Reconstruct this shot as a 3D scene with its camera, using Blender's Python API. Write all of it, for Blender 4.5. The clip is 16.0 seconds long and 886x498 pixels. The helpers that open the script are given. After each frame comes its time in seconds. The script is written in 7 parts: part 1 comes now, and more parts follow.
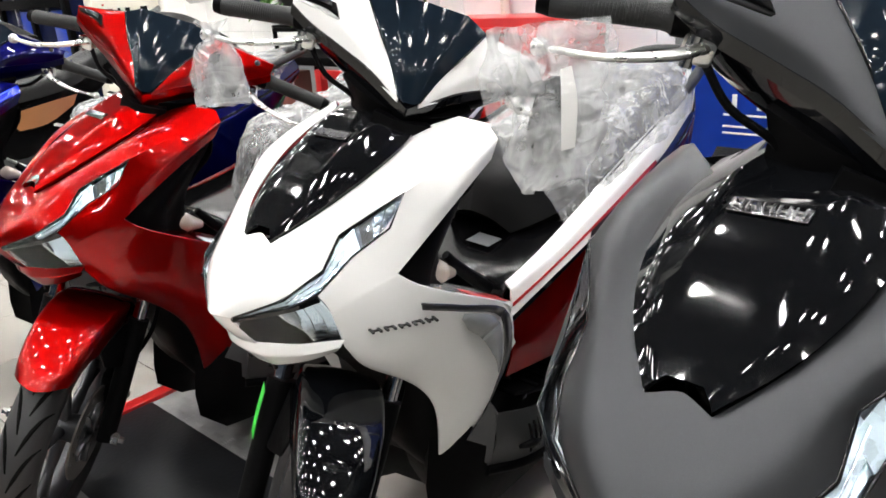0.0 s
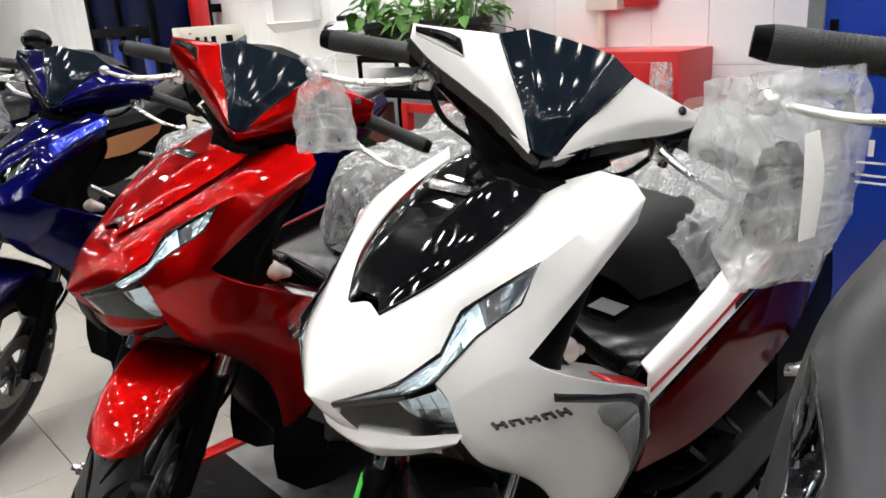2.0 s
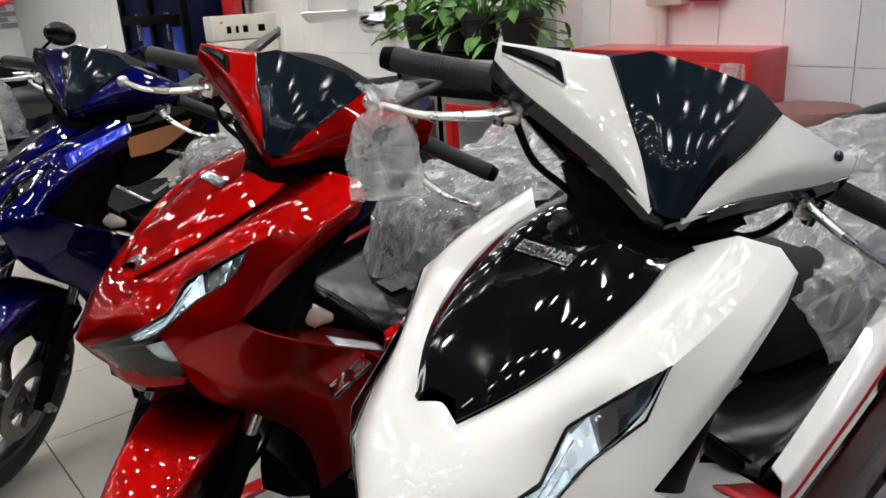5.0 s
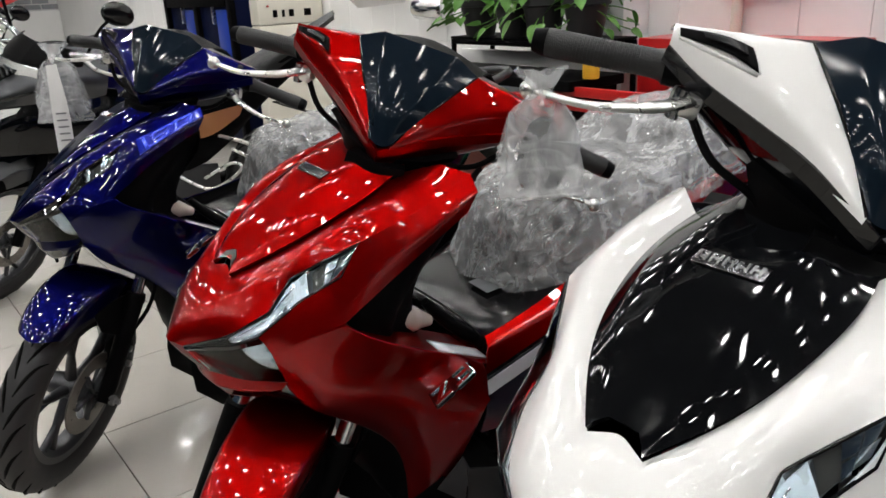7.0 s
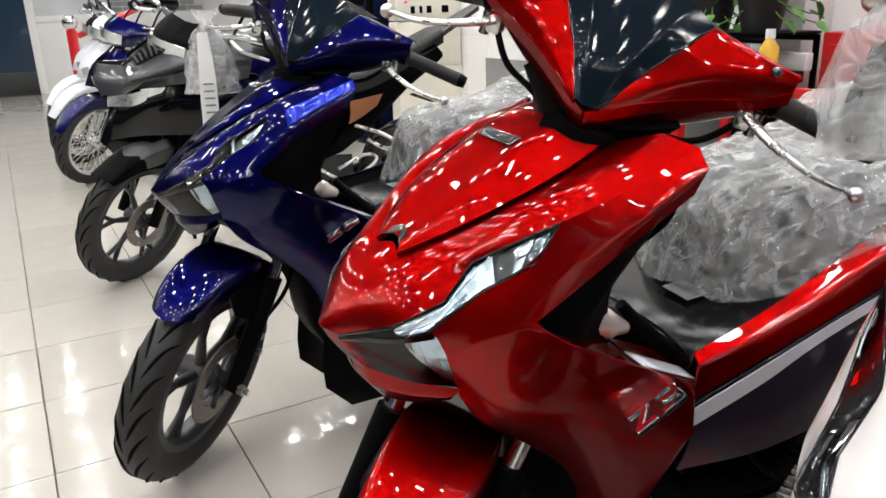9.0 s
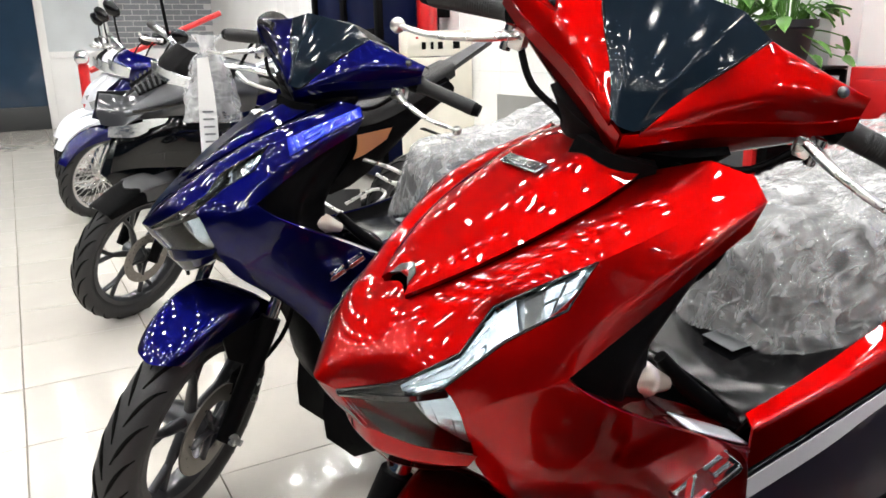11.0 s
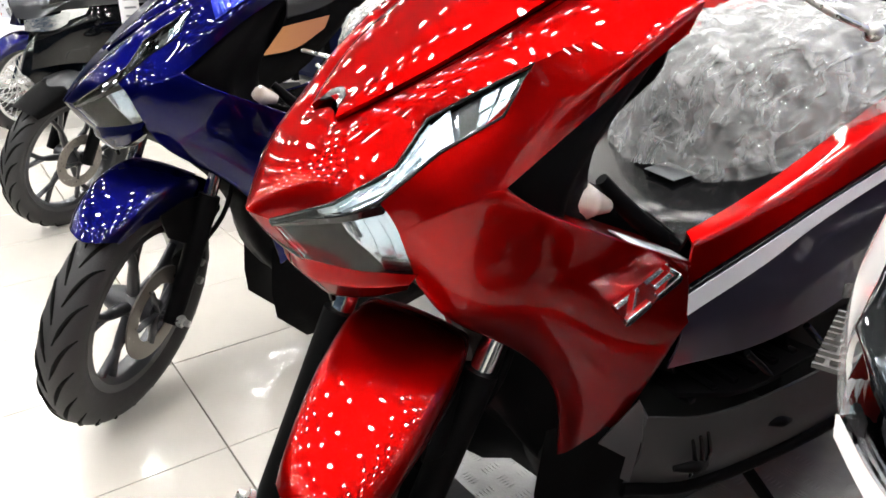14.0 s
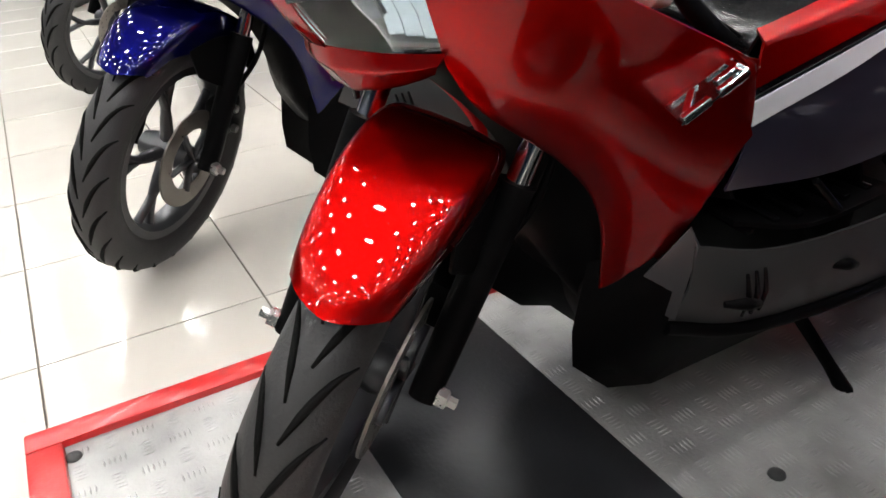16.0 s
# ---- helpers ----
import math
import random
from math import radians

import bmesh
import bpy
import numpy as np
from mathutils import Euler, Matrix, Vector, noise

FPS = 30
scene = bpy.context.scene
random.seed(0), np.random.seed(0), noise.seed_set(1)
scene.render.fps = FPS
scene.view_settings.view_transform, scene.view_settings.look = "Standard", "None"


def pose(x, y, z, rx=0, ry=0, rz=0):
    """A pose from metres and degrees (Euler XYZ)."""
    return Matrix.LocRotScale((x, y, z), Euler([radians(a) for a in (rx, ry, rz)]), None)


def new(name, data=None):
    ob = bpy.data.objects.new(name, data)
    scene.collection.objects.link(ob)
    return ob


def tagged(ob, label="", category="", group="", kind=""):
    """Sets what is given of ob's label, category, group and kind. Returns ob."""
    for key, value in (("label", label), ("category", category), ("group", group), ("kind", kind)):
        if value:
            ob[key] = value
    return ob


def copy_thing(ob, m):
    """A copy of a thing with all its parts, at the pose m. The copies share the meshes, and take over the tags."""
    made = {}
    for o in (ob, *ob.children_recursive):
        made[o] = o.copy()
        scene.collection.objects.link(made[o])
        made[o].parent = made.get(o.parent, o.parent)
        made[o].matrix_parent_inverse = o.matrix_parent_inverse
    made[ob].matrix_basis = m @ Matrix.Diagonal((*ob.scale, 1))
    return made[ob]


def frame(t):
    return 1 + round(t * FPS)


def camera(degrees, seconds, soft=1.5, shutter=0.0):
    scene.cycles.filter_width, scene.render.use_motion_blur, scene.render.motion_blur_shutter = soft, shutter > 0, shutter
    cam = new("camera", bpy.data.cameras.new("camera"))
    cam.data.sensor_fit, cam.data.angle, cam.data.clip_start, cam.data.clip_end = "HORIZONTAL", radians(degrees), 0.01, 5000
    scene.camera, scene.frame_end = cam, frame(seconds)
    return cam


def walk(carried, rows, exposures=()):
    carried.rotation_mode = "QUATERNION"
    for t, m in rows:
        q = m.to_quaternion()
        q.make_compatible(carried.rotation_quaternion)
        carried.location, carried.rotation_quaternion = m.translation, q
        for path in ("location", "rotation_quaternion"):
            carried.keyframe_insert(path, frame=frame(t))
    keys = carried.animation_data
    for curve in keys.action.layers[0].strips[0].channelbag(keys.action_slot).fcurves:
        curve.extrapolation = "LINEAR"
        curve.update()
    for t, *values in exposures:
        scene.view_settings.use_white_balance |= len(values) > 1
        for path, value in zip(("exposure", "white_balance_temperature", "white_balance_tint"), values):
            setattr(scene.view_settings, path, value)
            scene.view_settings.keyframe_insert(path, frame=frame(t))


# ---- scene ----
cam = camera(60.6, 16.0, soft=1.6, shutter=0.0)
# seconds, place in metres, turn in degrees
ROWS = [
    (0, 0.035, 0.065, 1.067, 69.93, 3.97, -0.23),
    (0.5, 0.000, 0.100, 1.068, 70.40, 3.78, 0.21),
    (1, -0.029, 0.123, 1.072, 71.13, 2.94, 2.11),
    (1.5, -0.045, 0.169, 1.077, 71.78, 3.37, 4.04),
    (2, -0.055, 0.234, 1.074, 72.36, 3.65, 4.97),
    (2.5, -0.058, 0.316, 1.079, 72.33, 4.06, 5.25),
    (3, -0.062, 0.365, 1.090, 71.85, 3.79, 6.20),
    (3.5, -0.072, 0.395, 1.103, 71.77, 3.58, 7.25),
    (6, -0.205, 0.484, 1.108, 71.14, 3.10, 7.17),
    (6.5, -0.241, 0.503, 1.105, 70.98, 2.90, 8.36),
    (7, -0.285, 0.522, 1.102, 70.73, 2.57, 9.27),
    (7.5, -0.334, 0.543, 1.094, 70.69, 2.56, 10.90),
    (8, -0.381, 0.582, 1.067, 70.54, 2.62, 13.97),
    (8.5, -0.412, 0.623, 1.039, 71.09, 1.86, 16.48),
    (9, -0.436, 0.669, 1.009, 71.96, 1.79, 18.12),
    (9.5, -0.449, 0.710, 0.987, 72.93, 0.93, 19.46),
    (10, -0.466, 0.751, 0.980, 73.86, 1.15, 19.56),
    (12.5, -0.483, 0.780, 0.961, 75.31, 1.82, 16.22),
    (13, -0.477, 0.774, 0.933, 72.93, 2.14, 14.92),
    (13.5, -0.469, 0.772, 0.910, 70.38, 2.50, 14.63),
    (14, -0.464, 0.773, 0.880, 68.26, 2.87, 14.73),
    (14.5, -0.461, 0.775, 0.853, 66.32, 3.10, 15.02),
    (15, -0.458, 0.780, 0.825, 64.19, 3.43, 15.35),
    (15.5, -0.456, 0.789, 0.795, 62.63, 3.58, 16.44),
    (16, -0.457, 0.795, 0.757, 61.32, 3.42, 18.71),
]
walk(cam, [(t, pose(x, y, z, rx, ry, rz)) for t, x, y, z, rx, ry, rz in ROWS],
     exposures=[(0, 0.05), (1, 0.02), (2, -0.27), (3.5, -0.66), (6, -0.82), (7, -0.80), (8, -0.53), (9, -0.34), (10, -0.06), (12.5, 0.28), (14, 0.44), (16, 0.22)])

# ---- world and light ----
world = bpy.data.worlds.new("world")
scene.world = world
world.use_nodes = True
world.node_tree.nodes["Background"].inputs[0].default_value = (0.9, 0.95, 1.0, 1)
world.node_tree.nodes["Background"].inputs[1].default_value = 0.0
LAMP_POWER = 126.0


# ---- materials ----
def mat(name, colour, rough=0.5, metal=0.0, coat=0.0, var=0.12, scale=25.0, bump=0.0, bscale=150.0, glow=0.0,
        trans=0.0, alpha=1.0, fleck=0.0, random_tint=0.0, ior=1.5, coat_rough=0.03, edge=None, spec=0.5, wear=0.15):
    m = bpy.data.materials.new(name)
    m.use_nodes = True
    nt = m.node_tree
    b = nt.nodes["Principled BSDF"]
    tc = nt.nodes.new("ShaderNodeTexCoord")
    n1 = nt.nodes.new("ShaderNodeTexNoise")
    n1.inputs["Scale"].default_value, n1.inputs["Detail"].default_value = scale, 5.0
    nt.links.new(tc.outputs["Object"], n1.inputs["Vector"])
    ramp = nt.nodes.new("ShaderNodeMix")
    ramp.data_type = "RGBA"
    ramp.inputs[6].default_value = (*[max(0.0, c * (1 - var)) for c in colour], 1)
    ramp.inputs[7].default_value = (*[min(1.0, c * (1 + var)) for c in colour], 1)
    nt.links.new(n1.outputs["Fac"], ramp.inputs[0])
    col = ramp.outputs[2]
    if random_tint:
        oi = nt.nodes.new("ShaderNodeObjectInfo")
        hsv = nt.nodes.new("ShaderNodeHueSaturation")
        mr = nt.nodes.new("ShaderNodeMapRange")
        mr.inputs[3].default_value, mr.inputs[4].default_value = 1 - random_tint, 1 + random_tint
        nt.links.new(oi.outputs["Random"], mr.inputs[0])
        nt.links.new(mr.outputs[0], hsv.inputs["Value"])
        nt.links.new(col, hsv.inputs["Color"])
        col = hsv.outputs[0]
    nt.links.new(col, b.inputs["Base Color"])
    n2 = nt.nodes.new("ShaderNodeTexNoise")
    n2.inputs["Scale"].default_value, n2.inputs["Detail"].default_value = bscale, 3.0
    nt.links.new(tc.outputs["Object"], n2.inputs["Vector"])
    rr = nt.nodes.new("ShaderNodeMapRange")
    rr.inputs[3].default_value, rr.inputs[4].default_value = rough * (1 - wear), min(1, rough * (1 + wear))
    nt.links.new(n1.outputs["Fac"], rr.inputs[0])
    nt.links.new(rr.outputs[0], b.inputs["Roughness"])
    if bump:
        bp = nt.nodes.new("ShaderNodeBump")
        bp.inputs["Strength"].default_value, bp.inputs["Distance"].default_value = bump, 0.002
        nt.links.new(n2.outputs["Fac"], bp.inputs["Height"])
        nt.links.new(bp.outputs[0], b.inputs["Normal"])
    if fleck:
        v = nt.nodes.new("ShaderNodeTexVoronoi")
        v.inputs["Scale"].default_value = 2500
        nt.links.new(tc.outputs["Object"], v.inputs["Vector"])
        mm = nt.nodes.new("ShaderNodeMapRange")
        mm.inputs[3].default_value, mm.inputs[4].default_value = metal - fleck, metal + fleck
        nt.links.new(v.outputs["Color"], mm.inputs[0])
        nt.links.new(mm.outputs[0], b.inputs["Metallic"])
    else:
        b.inputs["Metallic"].default_value = metal
    b.inputs["Coat Weight"].default_value, b.inputs["Coat Roughness"].default_value = coat, coat_rough
    b.inputs["Transmission Weight"].default_value, b.inputs["IOR"].default_value = trans, ior
    b.inputs["Alpha"].default_value = alpha
    b.inputs["Specular IOR Level"].default_value = spec
    if edge:
        b.inputs["Specular Tint"].default_value = (*edge, 1)
    if glow:
        b.inputs["Emission Color"].default_value, b.inputs["Emission Strength"].default_value = (*colour, 1), glow
    return m


def film_mat(name, tint, alpha, rough, scale):
    """Thin crumpled plastic film: part clear, part milky and shiny, with creases."""
    m = bpy.data.materials.new(name)
    m.use_nodes = True
    nt = m.node_tree
    b = nt.nodes["Principled BSDF"]
    out = nt.nodes["Material Output"]
    tc = nt.nodes.new("ShaderNodeTexCoord")

    def noise_at(sc, detail, warp, stretch, turn):
        mp = nt.nodes.new("ShaderNodeMapping")
        mp.inputs["Scale"].default_value, mp.inputs["Rotation"].default_value = stretch, turn
        n = nt.nodes.new("ShaderNodeTexNoise")
        n.inputs["Scale"].default_value, n.inputs["Detail"].default_value, n.inputs["Distortion"].default_value = sc, detail, warp
        nt.links.new(tc.outputs["Object"], mp.inputs["Vector"])
        nt.links.new(mp.outputs[0], n.inputs["Vector"])
        return n.outputs["Fac"]

    def math_node(op, a, b):
        m_ = nt.nodes.new("ShaderNodeMath")
        m_.operation = op
        for i, q in enumerate((a, b)):
            if isinstance(q, (int, float)):
                m_.inputs[i].default_value = q
            else:
                nt.links.new(q, m_.inputs[i])
        return m_.outputs[0]

    def fold(fac, width):
        """Thin crease lines along a noise's middle contour."""
        mr = nt.nodes.new("ShaderNodeMapRange")
        mr.interpolation_type = "SMOOTHSTEP"
        mr.inputs[1].default_value, mr.inputs[2].default_value, mr.inputs[3].default_value, mr.inputs[4].default_value = 0.0, width, 1.0, 0.0
        nt.links.new(math_node("ABSOLUTE", math_node("SUBTRACT", fac, 0.5), 0.0), mr.inputs[0])
        return mr.outputs[0]

    broad = noise_at(scale, 4.0, 1.0, (1.6, 1.2, 0.8), (0.3, 0.5, 0.4))
    long_ = fold(noise_at(scale * 0.8, 1.5, 0.4, (0.45, 3.0, 1.6), (0.5, 0.3, 0.5)), 0.07)
    short = fold(noise_at(scale * 1.5, 2.0, 0.5, (0.6, 2.6, 1.6), (0.2, 0.9, 0.1)), 0.08)
    creases = math_node("MAXIMUM", long_, math_node("MULTIPLY", short, 0.7))
    bp = nt.nodes.new("ShaderNodeBump")
    bp.inputs["Strength"].default_value, bp.inputs["Distance"].default_value = 1.0, 0.012
    nt.links.new(math_node("ADD", math_node("MULTIPLY", creases, 0.16), math_node("MULTIPLY", broad, 1.6)), bp.inputs["Height"])
    nt.links.new(bp.outputs[0], b.inputs["Normal"])
    b.inputs["Base Color"].default_value = (*tint, 1)
    b.inputs["Roughness"].default_value = rough
    b.inputs["Specular IOR Level"].default_value = 0.9
    tr = nt.nodes.new("ShaderNodeBsdfTransparent")
    mix = nt.nodes.new("ShaderNodeMixShader")
    cover = math_node("ADD", math_node("MULTIPLY", creases, 0.13), math_node("MULTIPLY", math_node("POWER", broad, 2.0), alpha * 4))
    nt.links.new(cover, mix.inputs[0])
    nt.links.new(tr.outputs[0], mix.inputs[1])
    nt.links.new(b.outputs[0], mix.inputs[2])
    nt.links.new(mix.outputs[0], out.inputs[0])
    return m


def lens_mat(name, tint):
    """Clear moulded lens: passes light and shines like glass."""
    m = bpy.data.materials.new(name)
    m.use_nodes = True
    nt = m.node_tree
    nt.nodes.remove(nt.nodes["Principled BSDF"])
    tr, gl = nt.nodes.new("ShaderNodeBsdfTransparent"), nt.nodes.new("ShaderNodeBsdfGlossy")
    fr, mix = nt.nodes.new("ShaderNodeFresnel"), nt.nodes.new("ShaderNodeMixShader")
    tr.inputs[0].default_value = (*tint, 1)
    gl.inputs["Roughness"].default_value = 0.02
    fr.inputs[0].default_value = 1.45
    nt.links.new(fr.outputs[0], mix.inputs[0])
    nt.links.new(tr.outputs[0], mix.inputs[1])
    nt.links.new(gl.outputs[0], mix.inputs[2])
    nt.links.new(mix.outputs[0], nt.nodes["Material Output"].inputs[0])
    return m


RED = mat("candy_red_paint", (0.32, 0.0014, 0.0012), 0.345, 0.985, 0.62, 0.015, 8, edge=(0.05, 0.0004, 0.0004), coat_rough=0.008, wear=0.02)
BLUE = mat("deep_blue_paint", (0.0014, 0.0020, 0.054), 0.35, 0.97, 0.72, 0.03, 8, edge=(0.008, 0.010, 0.20), coat_rough=0.008, wear=0.02)
BLUE_LIGHT = mat("bright_blue_paint", (0.012, 0.03, 0.55), 0.25, 0.3, 1.0, 0.08, 8)
BLUE_BRIGHT = mat("electric_blue_decal", (0.05, 0.10, 0.95), 0.2, 0.1, 1.0, 0.1, 8)
GREEN_STICKER = mat("green_sticker", (0.05, 0.5, 0.06), 0.4, 0, 0, 0.5, 60)
WHITE = mat("pearl_white_paint", (0.81, 0.81, 0.80), 0.25, 0.0, 1.0, 0.02, 8)
GREY = mat("matt_grey_paint", (0.048, 0.050, 0.054), 0.38, 0.75, 0.0, 0.06, 10, fleck=0.1)
SILVER = mat("silver_paint", (0.66, 0.68, 0.73), 0.4, 0.3, 0.8, 0.05, 10)
PURPLE_GREY = mat("purple_grey_paint", (0.026, 0.024, 0.044), 0.30, 0.5, 0.8, 0.06, 10)
GLOSS_BLACK = mat("gloss_black_plastic", (0.0025, 0.0028, 0.0035), 0.10, 0.0, 0.75, 0.1, 10, spec=0.05)
BLACK = mat("black_plastic", (0.0022, 0.0022, 0.0025), 0.5, 0.0, 0.0, 0.2, 40, 0.15, 900, spec=0.04)
SATIN_BLACK = mat("satin_black_plastic", (0.003, 0.003, 0.0035), 0.16, 0.0, 0.0, 0.2, 20, 0.03, 500, spec=0.22)
DARK_GREY = mat("dark_grey_plastic", (0.022, 0.024, 0.025), 0.5, 0.0, 0.0, 0.12, 30, 0.3, 900)
SMOKE = mat("smoked_visor_plastic", (0.006, 0.011, 0.018), 0.07, 0.0, 0.0, 0.25, 6, spec=0.24)
RUBBER = mat("tyre_rubber", (0.016, 0.016, 0.017), 0.60, 0.0, 0.0, 0.2, 40, 0.3, 300)
GRIP = mat("grip_rubber", (0.006, 0.0065, 0.007), 0.55, 0.0, 0.0, 0.15, 60, 0.4, 600)
SEAT = mat("seat_vinyl", (0.009, 0.0092, 0.0098), 0.5, 0.0, 0.0, 0.15, 40, 0.5, 700, spec=0.25)
CHROME = mat("chrome", (0.75, 0.76, 0.78), 0.12, 1.0, 0, 0.05, 20)
ALLOY = mat("brushed_alloy", (0.62, 0.62, 0.60), 0.28, 1.0, 0, 0.08, 40)
STEEL = mat("disc_steel", (0.24, 0.22, 0.20), 0.40, 0.85, 0, 0.1, 60)
RIM = mat("dark_alloy_rim", (0.03, 0.031, 0.035), 0.35, 0.4, 0.3, 0.1, 40)
LAMP_GLASS = lens_mat("lamp_lens", (0.90, 0.94, 0.97))
LAMP_CHROME = mat("lamp_reflector", (0.72, 0.76, 0.8), 0.16, 1.0, 0, 0.1, 60, 0.4, 60)
LAMP_BLUE = mat("lamp_light_guide", (0.70, 0.78, 0.86), 0.28, 0.3, 0.5, 0.30, 45, 0.5, 70)
LAMP_BED = mat("lamp_bed_grey", (0.30, 0.31, 0.33), 0.25, 0.6, 0.3, 0.3, 40, 0.5, 60)
LAMP_DARK = mat("lamp_housing", (0.10, 0.095, 0.085), 0.25, 0.3, 0.3, 0.15, 30)
AMBER = mat("clear_indicator_lens", (0.62, 0.52, 0.45), 0.1, 0.0, 0.5, 0.1, 30, trans=0.4)
DARK_CHROME = mat("dark_chrome", (0.20, 0.20, 0.21), 0.2, 1.0, 0, 0.1, 30)
DECAL_RED = mat("red_decal", (0.42, 0.008, 0.012), 0.3, 0.1, 0.8, 0.05, 20)
DECAL_BLACK = mat("black_decal", (0.008, 0.008, 0.009), 0.3, 0, 0.8, 0.05, 20)
DECAL_GREY = mat("grey_decal", (0.22, 0.23, 0.24), 0.3, 0.2, 0.8, 0.1, 20)
FILM = film_mat("clear_plastic_film", (0.82, 0.83, 0.84), 0.20, 0.10, 15)
BAG = film_mat("milky_plastic_bag", (0.88, 0.90, 0.92), 0.27, 0.16, 14)
TILE_FLOOR = mat("cream_polished_tile", (0.52, 0.495, 0.45), 0.16, 0.0, 0.3, 0.07, 5, random_tint=0.03)
GROUT = mat("floor_grout", (0.30, 0.26, 0.21), 0.8, 0, 0, 0.2, 30)
TILE_WALL = mat("white_wall_tile", (0.93, 0.93, 0.92), 0.16, 0.0, 0.4, 0.03, 6, random_tint=0.02)
WALL_PAINT = mat("white_wall_paint", (0.76, 0.76, 0.75), 0.7, 0, 0, 0.05, 4, 0.2, 60)
CEIL = mat("dark_ceiling_paint", (0.07, 0.07, 0.075), 0.8, 0, 0, 0.05, 4)
PLATE = mat("chequer_plate_steel", (0.34, 0.34, 0.335), 0.40, 0.35, 0, 0.95, 6, 0.3, 160)
RED_STEEL = mat("red_painted_steel", (0.50, 0.012, 0.012), 0.32, 0, 0.4, 0.25, 14, 0.2, 120)
MAT_RUBBER = mat("black_rubber_mat", (0.011, 0.012, 0.014), 0.38, 0, 0, 0.9, 9, 0.3, 90)
RED_BOX = mat("red_cabinet_paint", (0.52, 0.01, 0.012), 0.35, 0, 0.4, 0.06, 8)
BLUE_BOX = mat("blue_cabinet_paint", (0.006, 0.04, 0.34), 0.35, 0, 0.3, 0.06, 8)
GREEN = mat("green_panel", (0.01, 0.16, 0.06), 0.4, 0, 0.2, 0.1, 10)
LEAF = mat("pothos_leaf", (0.07, 0.20, 0.02), 0.4, 0, 0.1, 0.5, 18, 0.2, 120)
POT = mat("black_pot", (0.012, 0.012, 0.013), 0.5, 0, 0, 0.2, 20)
CREAM = mat("cream_enamel", (0.72, 0.69, 0.60), 0.4, 0, 0.2, 0.05, 10)
COPPER = mat("copper_orange_paint", (0.34, 0.14, 0.05), 0.35, 0.5, 0.7, 0.08, 10)
WOOD = mat("brown_box_board", (0.20, 0.075, 0.06), 0.55, 0, 0, 0.2, 12)
BRICK = mat("grey_brick", (0.24, 0.25, 0.27), 0.8, 0, 0, 0.2, 30, 0.4, 90, random_tint=0.15)
MORTAR = mat("brick_mortar", (0.6, 0.6, 0.6), 0.85, 0, 0, 0.1, 30)
GLASS_DARK = mat("dark_glass", (0.02, 0.04, 0.07), 0.08, 0, 0.5, 0.2, 3)
PAPER = mat("white_paper", (0.8, 0.8, 0.79), 0.6, 0, 0, 0.03, 10)
EMIT = mat("led_diffuser", (1.0, 0.98, 0.95), 0.5, 0, 0, 0.0, 1, glow=LAMP_POWER)


# ---- mesh helpers ----
def part(name, verts, faces, material, parent=None, label="", smooth=True, sharp=None):
    me = bpy.data.meshes.new(name)
    me.from_pydata([tuple(v) for v in verts], [], [tuple(f) for f in faces])
    me.materials.append(material)
    if smooth:
        me.polygons.foreach_set("use_smooth", [True] * len(me.polygons))
        if sharp:
            me.set_sharp_from_angle(angle=radians(sharp))
    me.update()
    ob = new(name, me)
    if parent is not None:
        ob.parent = parent
    if label:
        ob["label"] = label
    return ob


def spline(pts, n):
    """Catmull-Rom samples through rows of points; n steps a span."""
    p = np.asarray(pts, float)
    if len(p) == 2:
        s = np.linspace(0, 1, n + 1)[:, None]
        return p[0] * (1 - s) + p[1] * s
    q = np.vstack([2 * p[:1] - p[1:2], p, 2 * p[-1:] - p[-2:-1]])
    out = []
    for i in range(1, len(q) - 2):
        for k in range(n):
            t = k / n
            out.append(0.5 * (2 * q[i] + (q[i + 1] - q[i - 1]) * t + (2 * q[i - 1] - 5 * q[i] + 4 * q[i + 1] - q[i + 2]) * t * t
                              + (3 * q[i] - q[i - 1] - 3 * q[i + 1] + q[i + 2]) * t ** 3))
    out.append(p[-1])
    return np.array(out)


def sheet_data(grid, n=5, thick=0.003, out=(1, 0.6, 0.4), lift=0.0):
    """A smooth shell through a small cage of rows of points, with thickness; out names its outer side."""
    g = np.asarray(grid, float)
    rows = [spline(r, n) for r in g]
    cols = np.stack([spline(np.array([r[j] for r in rows]), n) for j in range(len(rows[0]))], 1)
    a, b = cols.shape[:2]
    du, dv = np.gradient(cols, axis=0), np.gradient(cols, axis=1)
    nor = np.cross(du, dv)
    nor /= np.linalg.norm(nor, axis=2, keepdims=True) + 1e-12
    flip = (nor.reshape(-1, 3) @ np.asarray(out, float)).sum() < 0
    if flip:
        nor = -nor
    cols = cols + nor * lift
    back = cols - nor * thick
    v = np.vstack([cols.reshape(-1, 3), back.reshape(-1, 3)])
    f = []
    m = a * b
    for i in range(a - 1):
        for j in range(b - 1):
            q = (i * b + j, i * b + j + 1, (i + 1) * b + j + 1, (i + 1) * b + j)
            if not flip:
                q = q[::-1]
            f.append(q)
            f.append(tuple(k + m for k in q[::-1]))
    rim = [(0, j) for j in range(b)] + [(i, b - 1) for i in range(1, a)] + [(a - 1, j) for j in range(b - 2, -1, -1)] + [(i, 0) for i in range(a - 2, 0, -1)]
    idx = [i * b + j for i, j in rim]
    for k in range(len(idx)):
        p, q = idx[k], idx[(k + 1) % len(idx)]
        f.append((p, q, q + m, p + m) if not flip else (q, p, p + m, q + m))
    return v, f


